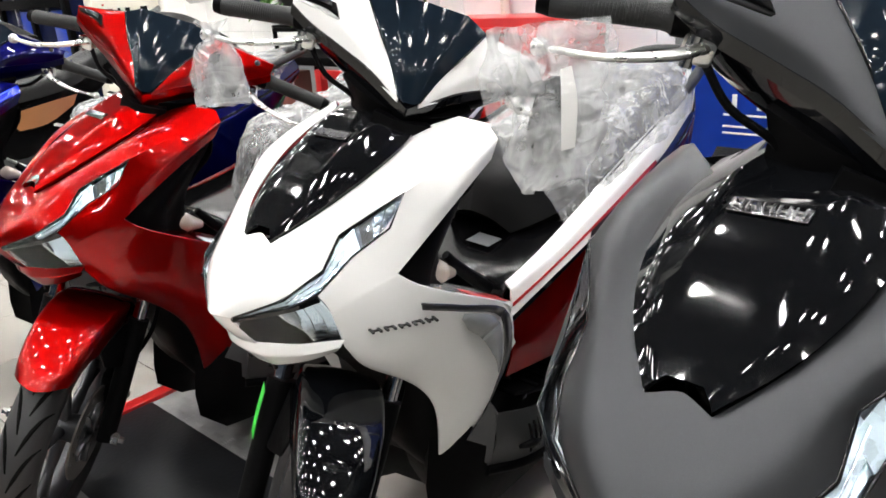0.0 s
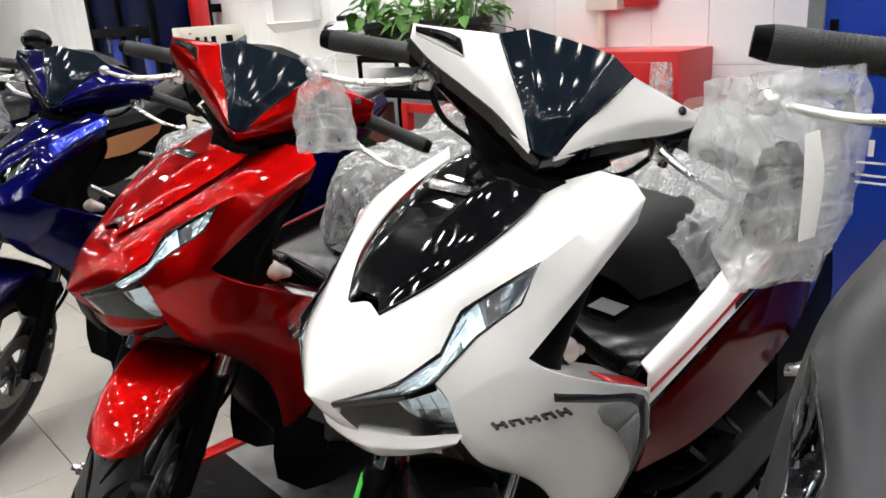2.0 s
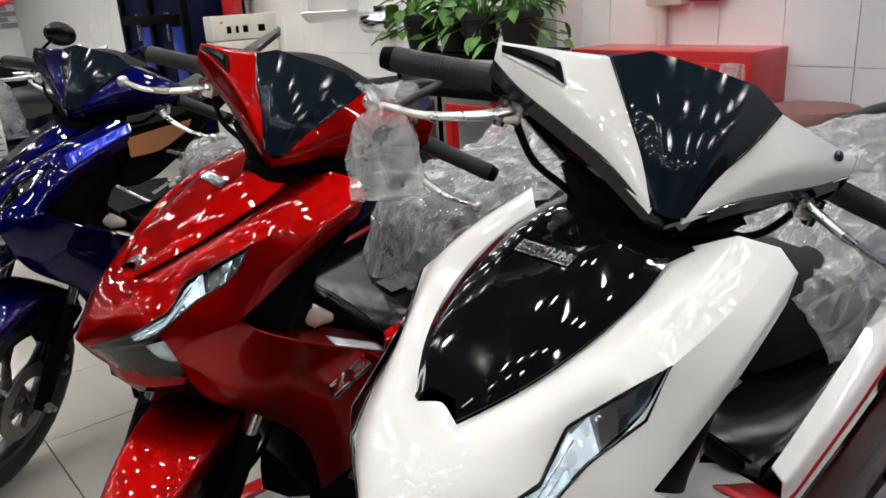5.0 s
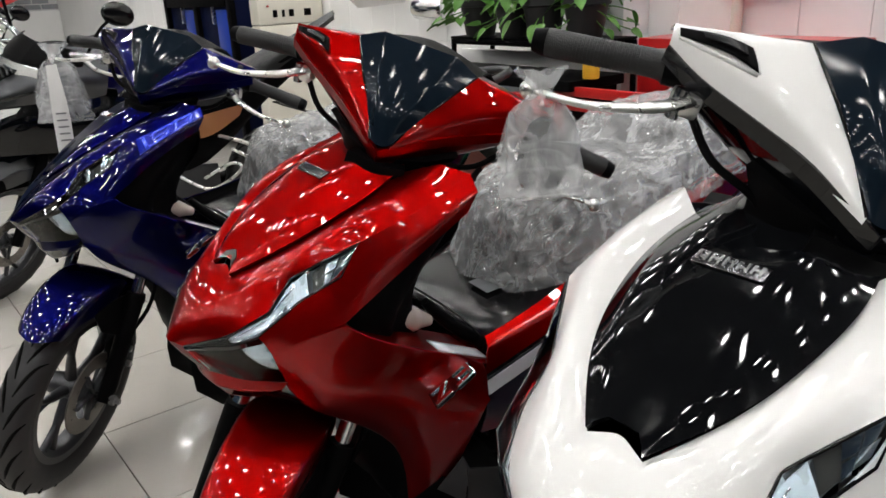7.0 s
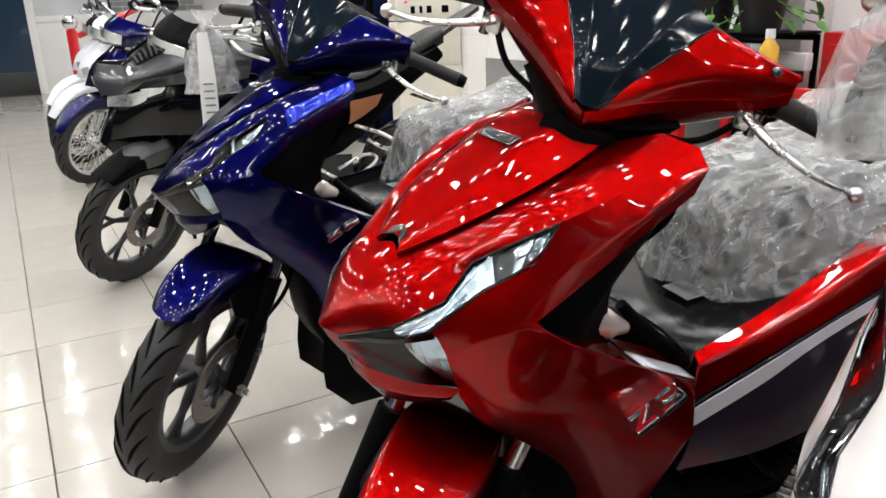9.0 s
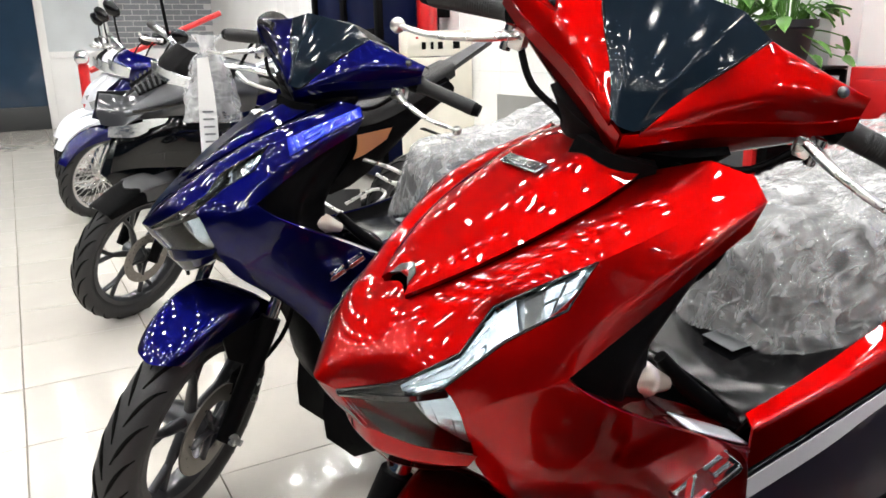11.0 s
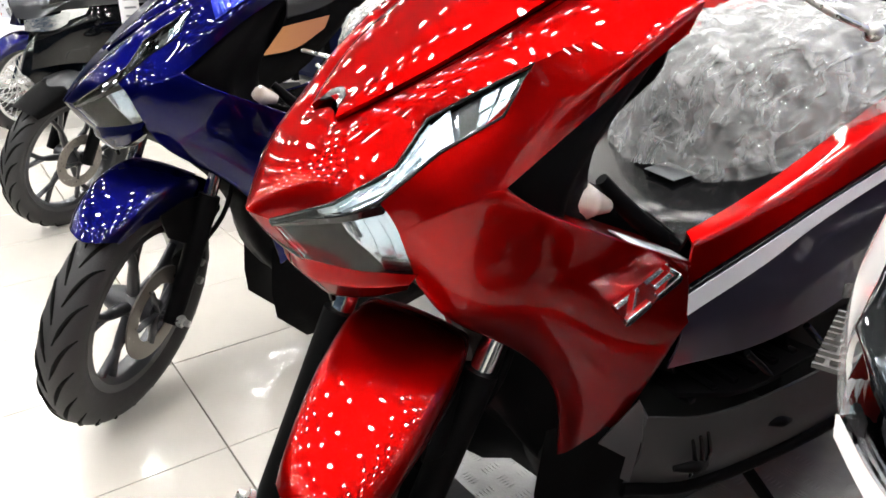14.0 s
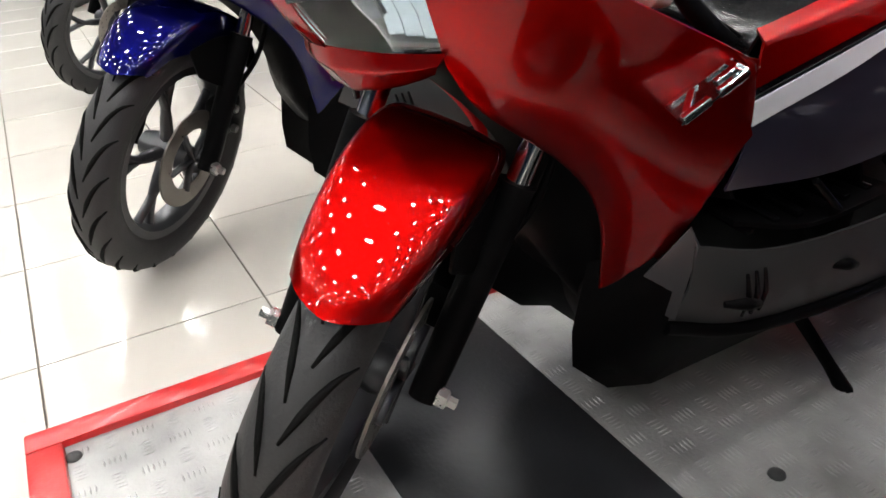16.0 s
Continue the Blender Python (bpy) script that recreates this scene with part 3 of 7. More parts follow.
def handlebar(parent, m, paint, wrapped=False):
    """Cowl, visor, bar, grips, levers and switch blocks; all turn with the steering."""
    made = []

    def keep(ob):
        ob.matrix_basis = m
        made.append(ob)
        return ob

    painted = paint is RED or paint is BLUE
    COWL = {"S0": (-0.2295, 0.017, 0.909), "V0": (-0.2305, 0.0165, 0.916), "S1": (-0.262, 0.064, 0.929), "M1": (-0.260, 0.056, 0.944), "V1": (-0.262, 0.037, 0.951),
            "S2": (-0.298, 0.112, 0.941), "M2": (-0.294, 0.104, 0.970), "V2": (-0.288, 0.064, 0.985), "S3": (-0.336, 0.168, 0.953), "M3": (-0.328, 0.152, 0.984), "V3": (-0.330, 0.093, 1.020),
            "S4": (-0.360, 0.205, 0.968), "M4": (-0.362, 0.206, 0.981), "T4": (-0.368, 0.207, 0.992), "W3": (-0.362, 0.096, 1.014), "W4": (-0.390, 0.205, 0.984)}
    # bolder lip where the lower cowl carries the body colour
    lip = [(-0.2255, 0.0, 0.897)] + [(x, y, z - 0.004) for x, y, z in (COWL["S1"], COWL["S2"], COWL["S3"], COWL["S4"])]
    for s, mir in ((1, False), (-1, True)):
        c = keep(skin("cowl", "cowl_panel", COWL, ["S0 S1 M1 V0", "V0 M1 V1", "S1 S2 M2 M1", "M1 M2 V2 V1", "S2 S3 M3 M2", "M2 M3 V3 V2", "S3 S4 M4 M3", "M3 M4 T4 V3", "V3 T4 W4 W3"], paint, parent, mir,
                      creases=(("M1 M2 M3 M4", 1.3), ("V3 T4", 2.0)), corners="S0 V0 V2 V3 S4 T4 W3 W4", out=(1, 0.4, 0.5)))
        Q = {k: np.array(p) for k, p in COWL.items()}
        up = [[Q["M2"], Q["M3"], Q["M4"]], [Q["V2"] * 0.5 + Q["V3"] * 0.5, Q["V3"] * 0.5 + Q["T4"] * 0.5, Q["T4"]]]
        if s > 0:
            v, f = lathe_data([(0.0, 0.0), (0.0062, 0.0), (0.0062, 0.002), (0.0, 0.0022)], 14, "z", closed=False)
            part("mirror_hole", *moved((v, f), aim((-0.3500, 0.1780, 0.9915), (0.2, -0.9, 0.2), (0.75, 0.2, 0.65)) @ pose(0, 0, 0.001, 0, 0, 0)), DECAL_BLACK, c, "dark mirror mounting hole")
        else:
            v, f = patch_data(up, [(0.10, 0.28), (0.14, 0.93), (0.66, 0.95), (0.62, 0.40)], 6, (1, 0.4, 0.5), 0.0036)
            part("cowl_opening", *mirrored(v, f), BLACK, c, "dark opening in the cowl")
            v, f = patch_data(up, [(0.26, 0.40), (0.26, 0.74), (0.52, 0.76), (0.52, 0.44)], 5, (1, 0.4, 0.5), 0.0075)
            part("mirror_boss", *mirrored(v, f), SATIN_BLACK, c, "black mirror boss")
            rim_ = [patch_data(up, [q, q, q, q], 1, (1, 0.4, 0.5), 0.003)[0][0] for q in ((0.10, 0.28), (0.14, 0.93), (0.66, 0.95), (0.62, 0.40), (0.10, 0.28))]
            v, f = tube_data(rim_, 0.0026, 6, 1)
            part("opening_rim", *mirrored(v, f), paint, c)
        # lower cowl under the painted panel, and its lip
        lowc = [lip, [(-0.242, 0.0, 0.874), (-0.288, 0.060, 0.888), (-0.330, 0.115, 0.905), (-0.366, 0.168, 0.928), (-0.384, 0.202, 0.950)],
                [(-0.320, 0.0, 0.866), (-0.355, 0.060, 0.882), (-0.385, 0.115, 0.902), (-0.408, 0.168, 0.930), (-0.416, 0.198, 0.955)]]
        keep(sheet("lower_cowl", lowc, paint if painted else GLOSS_BLACK, parent, 4, 0.003, (0.6, 0.2, -1), mirror=mir))
        band = [[(x, y, z + 0.009) for x, y, z in lip], [(x - 0.004, y, z - 0.007) for x, y, z in lip]]
        keep(sheet("cowl_lip", band, paint if painted else GLOSS_BLACK, parent, 4, 0.004, (1, 0.3, 0), mirror=mir, lift=0.0025))
        # grip, bar end and flange
        gi, ge = Vector((-0.378, s * 0.196, 0.950)), Vector((-0.398, s * 0.314, 0.929))
        d = (ge - gi)
        g = keep(tube("grip", [gi, gi + d * 0.1, gi + d * 0.5, gi + d * 0.93, ge], [0.0185, 0.0145, 0.0138, 0.0150, 0.0142], GRIP, parent, 18, 4, "black rubber handlebar grip"))
        v, f = join(*[tube_data([gi + d * (0.22 + 0.03 * k), gi + d * (0.232 + 0.03 * k)], 0.0146, 14, 1) for k in range(22)])
        part("grip_rib", v, f, GRIP, g)
        keep(tube("bar_end", [ge, ge + d.normalized() * 0.014], [0.0148, 0.0120], BLACK, parent, 16, 1))
        keep(tube("handlebar_tube", [(-0.315, s * 0.06, 0.955), gi], 0.011, BLACK, parent, 10, 2))
        b = keep(tube("switch_block", [gi - d * 0.42, gi - d * 0.2, gi + d * 0.01], [0.016, 0.020, 0.019], BLACK, parent, 14, 3, "black switch block"))
        # lever with ball end
        l0, l1, l2, l3 = (-0.335, s * 0.170, 0.935), (-0.310, s * 0.205, 0.924), (-0.305, s * 0.262, 0.908), (-0.322, s * 0.312, 0.899)
        lv = keep(tube("brake_lever", [l0, l1, l2, l3], [0.009, 0.0085, 0.0065, 0.0055], ALLOY, parent, 12, 5, "polished alloy brake lever", 0.6))
        bm = bmesh.new()
        bmesh.ops.create_uvsphere(bm, u_segments=14, v_segments=10, radius=0.0098, matrix=Matrix.Translation((-0.324, s * 0.318, 0.898)))
        me = bpy.data.meshes.new("lever_ball")
        bm.to_mesh(me)
        bm.free()
        me.materials.append(ALLOY)
        me.polygons.foreach_set("use_smooth", [True] * len(me.polygons))
        ball = new("lever_ball", me)
        ball.parent = lv
        lb = keep(box("lever_bracket", -0.356, -0.330, s * 0.172 - 0.014, s * 0.172 + 0.014, 0.918, 0.942, ALLOY, parent, 0.004, "cast alloy lever bracket"))
        v, f = moved(lathe_data([(0, -0.004), (0.007, -0.004), (0.007, 0.026), (0, 0.027)], 12, "z", closed=False), pose(-0.336, s * 0.180, 0.918))
        part("pivot_bolt", v, f, DARK_CHROME, lb, sharp=40)
        keep(tube("brake_cable", [(-0.34, s * 0.165, 0.925), (-0.318, s * 0.13, 0.892), (-0.300, s * 0.07, 0.868), (-0.285, s * 0.035, 0.80)], 0.0045, BLACK, parent, 8, 5))
    VIS = {"c0": (-0.2275, 0, 0.912), "c1": (-0.240, 0, 0.956), "c2": (-0.277, 0, 1.000), "c3": (-0.318, 0, 1.042), "k0": (-0.2285, 0.009, 0.913), "k1": (-0.246, 0.021, 0.957), "k2": (-0.287, 0.041, 1.000), "k3": (-0.330, 0.057, 1.038),
           "e0": (-0.2305, 0.0165, 0.916), "e1": (-0.262, 0.037, 0.951), "e2": (-0.288, 0.064, 0.985), "e3": (-0.330, 0.093, 1.020)}
    keep(skin("visor", "visor", VIS, [f"{a}{i} {a}{i + 1} {b}{i + 1} {b}{i}" for a, b in ("ck", "ke") for i in range(3)], SMOKE, parent, label="smoked dark faceted visor",
              creases=(("k0 k1 k2 k3", 2.5), ("c1 k1", 2.0)), corners="e0 e3 k3 e2", out=(1, 0, 0.5), whole=True, lift=0.001))
    v, f = tube_data([VIS["e0"], VIS["e1"], VIS["e2"], VIS["e3"]], 0.0018, 6, 3)
    keep(part("visor_edge", *join((v, f), mirrored(v, f)), GLOSS_BLACK, parent))
    back = [[(-0.340, -0.092, 1.016), (-0.330, 0, 1.038), (-0.340, 0.092, 1.016)], [(-0.42, -0.10, 1.0), (-0.42, 0, 1.02), (-0.42, 0.10, 1.0)], [(-0.43, -0.13, 0.955), (-0.44, 0, 0.96), (-0.43, 0.13, 0.955)]]
    keep(sheet("meter_housing", back, BLACK, parent, 4, 0.004, (-1, 0, 0.6)))
    keep(sheet("stem_shroud", [[(-0.30, 0.105, 0.905), (-0.262, 0.06, 0.895), (-0.245, 0, 0.888), (-0.262, -0.06, 0.895), (-0.30, -0.105, 0.905)], [(-0.31, 0.085, 0.872), (-0.27, 0.055, 0.866), (-0.255, 0, 0.862), (-0.27, -0.055, 0.866), (-0.31, -0.085, 0.872)], [(-0.32, 0.075, 0.825), (-0.285, 0.05, 0.825), (-0.27, 0, 0.825), (-0.285, -0.05, 0.825), (-0.32, -0.075, 0.825)]], BLACK, parent, 4, 0.03, (1, 0, 0)))
    keep(sheet("steering_cover", [[(-0.235, 0.045, 0.885), (-0.222, 0, 0.885), (-0.235, -0.045, 0.885)], [(-0.235, 0.05, 0.84), (-0.215, 0, 0.84), (-0.235, -0.05, 0.84)]], BLACK, parent, 4, 0.02, (1, 0, 0)))
    return made


# corners of the front cover, on the machine's left side
BODY = {
    "A0": (0.051, 0, 0.651), "A1": (0.016, 0, 0.694), "A2": (-0.050, 0, 0.739),
    "N": (-0.041, 0.029, 0.730), "A3": (-0.100, 0.077, 0.768), "A4": (-0.180, 0.100, 0.808), "A5": (-0.246, 0.103, 0.834), "A6": (-0.284, 0.088, 0.850),
    "M0": (0.046, 0.016, 0.650), "M1": (0.012, 0.056, 0.696), "M2": (-0.041, 0.080, 0.736), "M3": (-0.096, 0.108, 0.776), "M4": (-0.180, 0.146, 0.822),
    "M5": (-0.257, 0.150, 0.850), "M6": (-0.330, 0.138, 0.868),
    "L1": (0.036, 0.028, 0.645), "O1": (-0.004, 0.095, 0.675), "U1": (-0.056, 0.119, 0.7055), "U2": (-0.092, 0.117, 0.745), "L2": (-0.172, 0.168, 0.794),
    "Q5": (-0.262, 0.180, 0.823), "T": (-0.362, 0.168, 0.854),
    "B1": (-0.032, 0.131, 0.682), "B2": (-0.090, 0.143, 0.721), "B3": (-0.143, 0.164, 0.750),
    "C1": (-0.040, 0.138, 0.668), "C2": (-0.098, 0.158, 0.703), "C3": (-0.148, 0.178, 0.728), "C4": (-0.198, 0.190, 0.756), "C5": (-0.266, 0.202, 0.798), "C6": (-0.358, 0.190, 0.834),
    "D1": (-0.046, 0.140, 0.652), "D2": (-0.090, 0.166, 0.680), "D3": (-0.136, 0.181, 0.689), "D4": (-0.190, 0.190, 0.727), "D5": (-0.262, 0.196, 0.772), "D6": (-0.340, 0.190, 0.806),
}
LAMP_TOP = [BODY[k] for k in ("L1", "O1", "U1", "U2")] + [(-0.132, 0.1425, 0.7695), BODY["L2"]]
LAMP_LOW = [(0.034, 0.031, 0.641), (-0.008, 0.100, 0.661), BODY["B1"], BODY["B2"], (-0.118, 0.1535, 0.736), BODY["B3"]]


def headlight(parent):
    O = (1, 0.6, 0.4)
    for mir in (False, True):
        s = -1 if mir else 1
        A = lambda r: [(x, s * y, z) for x, y, z in r]
        T, L = np.array(LAMP_TOP), np.array(LAMP_LOW)
        h = flat_strip("headlight", T, L, LAMP_GLASS, parent, mir, 0.03, 0.97, -0.001, O, 0.0012, "clear faceted headlight lens")
        h.visible_shadow = False
        flat_strip("lamp_bed", T, L, LAMP_BED, h, mir, 0.0, 1.0, 0.014, O)
        # pale light guide along the leg, turning up at the step
        flat_strip("light_guide", T[:4], L[:4], LAMP_BLUE, h, mir, 0.10, 0.62, 0.003, O, label="pale blue light guide")
        k = 0.42
        flat_strip("light_guide", [T[2] * 0.3 + T[3] * 0.7, T[3] * (1 - k) + T[4] * k], [L[2] * 0.3 + L[3] * 0.7, L[3] * (1 - k) + L[4] * k], LAMP_BLUE, h, mir, 0.05, 0.95, 0.002, O, label="pale blue light guide")
        flat_strip("guide_edge", T[:4], L[:4], LAMP_CHROME, h, mir, 0.64, 0.96, 0.005, O, label="chrome strip below the light guide")
        flat_strip("guide_ridge", T[1:4], L[1:4], LAMP_CHROME, h, mir, 0.32, 0.38, 0.0, O)
        flat_strip("lamp_mask", [T[3] * 0.45 + T[4] * 0.55, T[4] * 0.75 + T[5] * 0.25], [L[3] * 0.45 + L[4] * 0.55, L[4] * 0.75 + L[5] * 0.25], LAMP_DARK, h, mir, 0.1, 0.9, 0.010, O)
        for a, b, c0, c1 in ((0.12, 0.48, 0.02, 0.40), (0.15, 0.50, 0.46, 0.80), (0.54, 0.90, 0.04, 0.36), (0.52, 0.86, 0.42, 0.92)):
            flat_strip("indicator_facet", [T[4] * (1 - c0) + T[5] * c0, T[4] * (1 - c1) + T[5] * c1], [L[4] * (1 - c0) + L[5] * c0, L[4] * (1 - c1) + L[5] * c1], LAMP_CHROME, h, mir, a, b, 0.006 + 0.004 * c0, (1, 0.2 + c1, 0.2 + a), 0.003, "bright indicator reflector facet")
        # black seal round the lens
        loop = [tuple(p) for p in T] + [tuple(p) for p in L[::-1]] + [tuple(T[0])]
        v, f = tube_data(loop, 0.0019, 6, 1)
        part("lamp_seal", *(mirrored(v, f) if mir else (v, f)), GLOSS_BLACK, h, "thin black lens seal")
        # main lamp between the brow and the lip
        low = [A([(0.034, 0.027, 0.637), (-0.006, 0.098, 0.658), (-0.036, 0.128, 0.670)]), A([(0.022, 0.031, 0.618), (-0.015, 0.101, 0.632), (-0.050, 0.139, 0.640)]), A([(0.009, 0.035, 0.599), (-0.024, 0.099, 0.602), (-0.058, 0.143, 0.610)])]
        lens = sheet("main_lens", low, LAMP_GLASS, h, 4, 0.002, (1, s * 0.5, 0), "clear main beam lens")
        lens.visible_shadow = False
        inn = lambda d, r: [tuple(np.array(p) - np.array((d, s * d * 0.65, 0.0))) for p in r]
        sheet("lamp_housing", [inn(0.030, r) for r in low], LAMP_DARK, h, 3, 0.003, (1, s * 0.5, 0))
        # grey trapezoid bezel and the bright bowl behind it
        g = np.array([inn(0.012, r) for r in low])
        w = lambda i, j, k: g[i][j] * (1 - k) + g[i][j + 1] * k
        sheet("lamp_bezel", [[w(0, 0, 0.18), w(0, 0, 0.6), w(0, 1, 0.02)], [w(1, 0, 0.25) * 0.5 + w(2, 0, 0.25) * 0.5, w(1, 0, 0.65), w(1, 1, 0.06)]], LAMP_BED, h, 3, 0.003, (1, s * 0.5, 0), "pale grey lamp bezel", lift=0.004)
        sheet("lamp_shelf", [[w(2, 0, 0.1), w(2, 0, 0.6), w(2, 1, 0.9)], [w(2, 0, 0.1) * 0.6 + w(1, 0, 0.2) * 0.4, w(1, 0, 0.6) * 0.4 + w(2, 0, 0.6) * 0.6, w(2, 1, 0.9) * 0.75 + w(1, 1, 0.9) * 0.25]], GLOSS_BLACK, h, 3, 0.003, (1, s * 0.5, 0.3), lift=0.006)
        for c0, c1 in ((0.0, 0.28), (0.32, 0.62), (0.66, 0.95)):
            for r0, r1, tip in ((0, 1, 0.3), (1, 2, -0.5)):
                k1 = 0.9 if r0 else 1.0
                sheet("reflector_facet", [[w(r0, 1, c0), w(r0, 1, c1)], [w(r0, 1, c0) * (1 - k1) + w(r1, 1, c0) * k1, w(r0, 1, c1) * (1 - k1) + w(r1, 1, c1) * k1]], LAMP_CHROME, h, 2, 0.003, (1, s * (0.2 + c1), tip), "bright reflector facet", lift=-0.002 + 0.008 * c0)
        brow = [A([(0.036, 0.024, 0.643), (-0.005, 0.099, 0.663), (-0.034, 0.130, 0.678)]), A([(0.034, 0.026, 0.637), (-0.007, 0.099, 0.657), (-0.038, 0.129, 0.669)])]
        sheet("lamp_brow", brow, GLOSS_BLACK, h, 3, 0.006, (1, s * 0.5, 0.2), "dark lamp divider", lift=0.001)


# side panel: rows from the top down, each from the front edge back to the rear edge and its return
SIDE_ROWS = [[(-0.046, 0.140, 0.652), (-0.090, 0.166, 0.680), (-0.136, 0.181, 0.689), (-0.139, 0.168, 0.687)], [(-0.066, 0.138, 0.588), (-0.110, 0.180, 0.630), (-0.162, 0.197, 0.664), (-0.165, 0.184, 0.661)],
             [(-0.085, 0.142, 0.550), (-0.172, 0.199, 0.590), (-0.254, 0.213, 0.620), (-0.257, 0.200, 0.616)], [(-0.140, 0.144, 0.511), (-0.245, 0.200, 0.546), (-0.360, 0.2120, 0.568), (-0.364, 0.200, 0.563)],
             [(-0.190, 0.143, 0.472), (-0.292, 0.191, 0.476), (-0.375, 0.2080, 0.486), (-0.380, 0.196, 0.486)], [(-0.240, 0.139, 0.415), (-0.315, 0.169, 0.396), (-0.358, 0.1810, 0.400), (-0.362, 0.170, 0.402)],
             [(-0.264, 0.126, 0.340), (-0.310, 0.144, 0.315), (-0.335, 0.1520, 0.318), (-0.339, 0.142, 0.320)], [(-0.284, 0.100, 0.230), (-0.298, 0.107, 0.222), (-0.310, 0.1120, 0.224), (-0.313, 0.105, 0.226)]]


def front_body(parent, paint, nose, bright=None):
    """Front cover, nose panel, fins, side panels, bridge and chin."""
    skin("shell", "front_shell", {k: BODY[k] for k in ("A0 A1 A2 N A3 A4 A5 A6 M0 M1 M2 M3 M4 M5 M6 L1 O1 U1 U2 L2 Q5 T").split()},
         ["A0 A1 M1 M0", "M0 M1 O1 L1", "A1 A2 N M1", "N M2 M1", "M1 M2 U1 O1", "N A3 M3 M2", "M2 M3 U2 U1", "A3 A4 M4 M3", "M3 M4 L2 U2", "A4 A5 M5 M4", "M4 M5 Q5 L2", "A5 A6 M6 M5", "M5 M6 T Q5"],
         paint, parent, creases=(("L2 M4", 0.6), ("A0 A1 A2", 0.3)), corners="L1 U1 U2 L2 N A6 T M6", out=(0.7, 0, 1), whole=True)
    E = {"E0": (-0.041, 0.029, 0.733), "E1": (-0.100, 0.079, 0.772), "E2": (-0.180, 0.102, 0.812), "E3": (-0.246, 0.105, 0.838), "E4": (-0.300, 0.090, 0.860),
         "H0": (-0.047, 0.024, 0.739), "H1": (-0.104, 0.062, 0.786), "H2": (-0.182, 0.083, 0.828), "H3": (-0.248, 0.086, 0.853), "H4": (-0.304, 0.074, 0.868),
         "G0": (-0.054, 0.016, 0.744), "G1": (-0.112, 0.036, 0.791), "G2": (-0.184, 0.049, 0.842), "G3": (-0.250, 0.054, 0.874), "G4": (-0.310, 0.050, 0.884),
         "C0": (-0.055, 0, 0.744), "C1": (-0.112, 0, 0.790), "C2": (-0.184, 0, 0.8415), "C3": (-0.252, 0, 0.874), "C4": (-0.314, 0, 0.885)}
    npn = skin("nose", "nose_panel", E, [f"{a}{i} {a}{i + 1} {b}{i + 1} {b}{i}" for a, b in ("EH", "HG", "GC") for i in range(4)], nose, parent,
               label="gloss black nose panel" if nose is GLOSS_BLACK else "", creases=(("G0 G1 G2 G3 G4", 1.2), ("H0 H1 H2 H3 H4", 0.7)), corners="E0 E4 G0 H0", out=(0.7, 0, 1), thick=0.006, lift=0.003, whole=True)
    if nose is not GLOSS_BLACK:
        vent = [[(-0.048, -0.022, 0.7395), (-0.057, 0, 0.7450), (-0.048, 0.022, 0.7395)], [(-0.060, -0.017, 0.7495), (-0.067, 0, 0.7545), (-0.060, 0.017, 0.7495)]]
        sheet("nose_vent", vent, DECAL_BLACK, npn, 4, 0.003, (0.7, 0, 1), "black air notch", lift=0.0034)
    # name badge: plain chrome bars on a thin plate
    bp = part("badge_plate", *moved(box_data(-0.009, 0.009, -0.036, 0.036, 0.0045, 0.0062, 0.001), pose(-0.1985, 0, 0.8465, 0, 24, 0)), DARK_CHROME, npn, "dark chrome badge plate", sharp=30)
    for k in range(5):
        y = -0.027 + k * 0.0135
        for dx, wx, dy, wy in ((0, 0.0062, -0.0040, 0.0014), (0, 0.0062, 0.0040, 0.0014), (0.0018 * (1 - k % 3), 0.0015, 0, 0.0040)):
            part("badge_bar", *moved(box_data(dx - wx, dx + wx, y + dy - wy, y + dy + wy, 0.006, 0.0088, 0.0006), pose(-0.1985, 0, 0.8465, 0, 24, 0)), CHROME, bp, smooth=False)
    sides = []
    fk = "B1 B2 B3 L2 Q5 T".split(), "C1 C2 C3 C4 C5 C6".split(), "D1 D2 D3 D4 D5 D6".split()
    ff = [f"{r[i]} {r[i + 1]} {q[i + 1]} {q[i]}" for r, q in zip(fk, fk[1:]) for i in range(5)]
    S = {}
    for i, row in enumerate(SIDE_ROWS):
        p0, p1 = np.array(row[0]), np.array(row[1])
        q = p0 * 0.70 + p1 * 0.30
        w = 0.30 if i == 0 else 0.48
        q[1] = p0[1] * (1 - w) + p1[1] * w
        r = [row[0], tuple(q)] + row[1:]
        for j, p in enumerate(r):
            S[f"p{i}{j}"] = p
            if i == 0:
                S[f"u{j}"] = (p[0] - 0.004, p[1] - 0.009, p[2] + 0.012)
        if i:
            S[f"r{i}"] = (r[0][0] - 0.030, r[0][1] - 0.034, r[0][2] + 0.004)
    sf = [f"p{i}{j} p{i}{j + 1} p{i + 1}{j + 1} p{i + 1}{j}" for i in range(7) for j in range(4)] + [f"u{j} u{j + 1} p0{j + 1} p0{j}" for j in range(4)] + [f"r{i} p{i}0 p{i + 1}0 r{i + 1}" for i in range(1, 7)]
    edge = (" ".join(f"p{i}3" for i in range(8)), 2.2), (" ".join(f"p{i}0" for i in range(1, 8)), 1.8), ("p00 p01 p02 p03", 2.5)
    for mir in (False, True):
        skin("fin", "side_fin", {k: BODY[k] for r in fk for k in r}, ff, paint, parent, mir, creases=(("C3 C4 C5 C6", 1.2),), corners="B1 L2 T D1 D6 D3 C6", out=(0.2, 1, 0.2))
        sides.append(skin("side", "side_panel", S, sf, paint, parent, mir, creases=edge, corners="p00 p03 p04 p70 p73 p74 p33 p43", out=(0, 1, 0)))
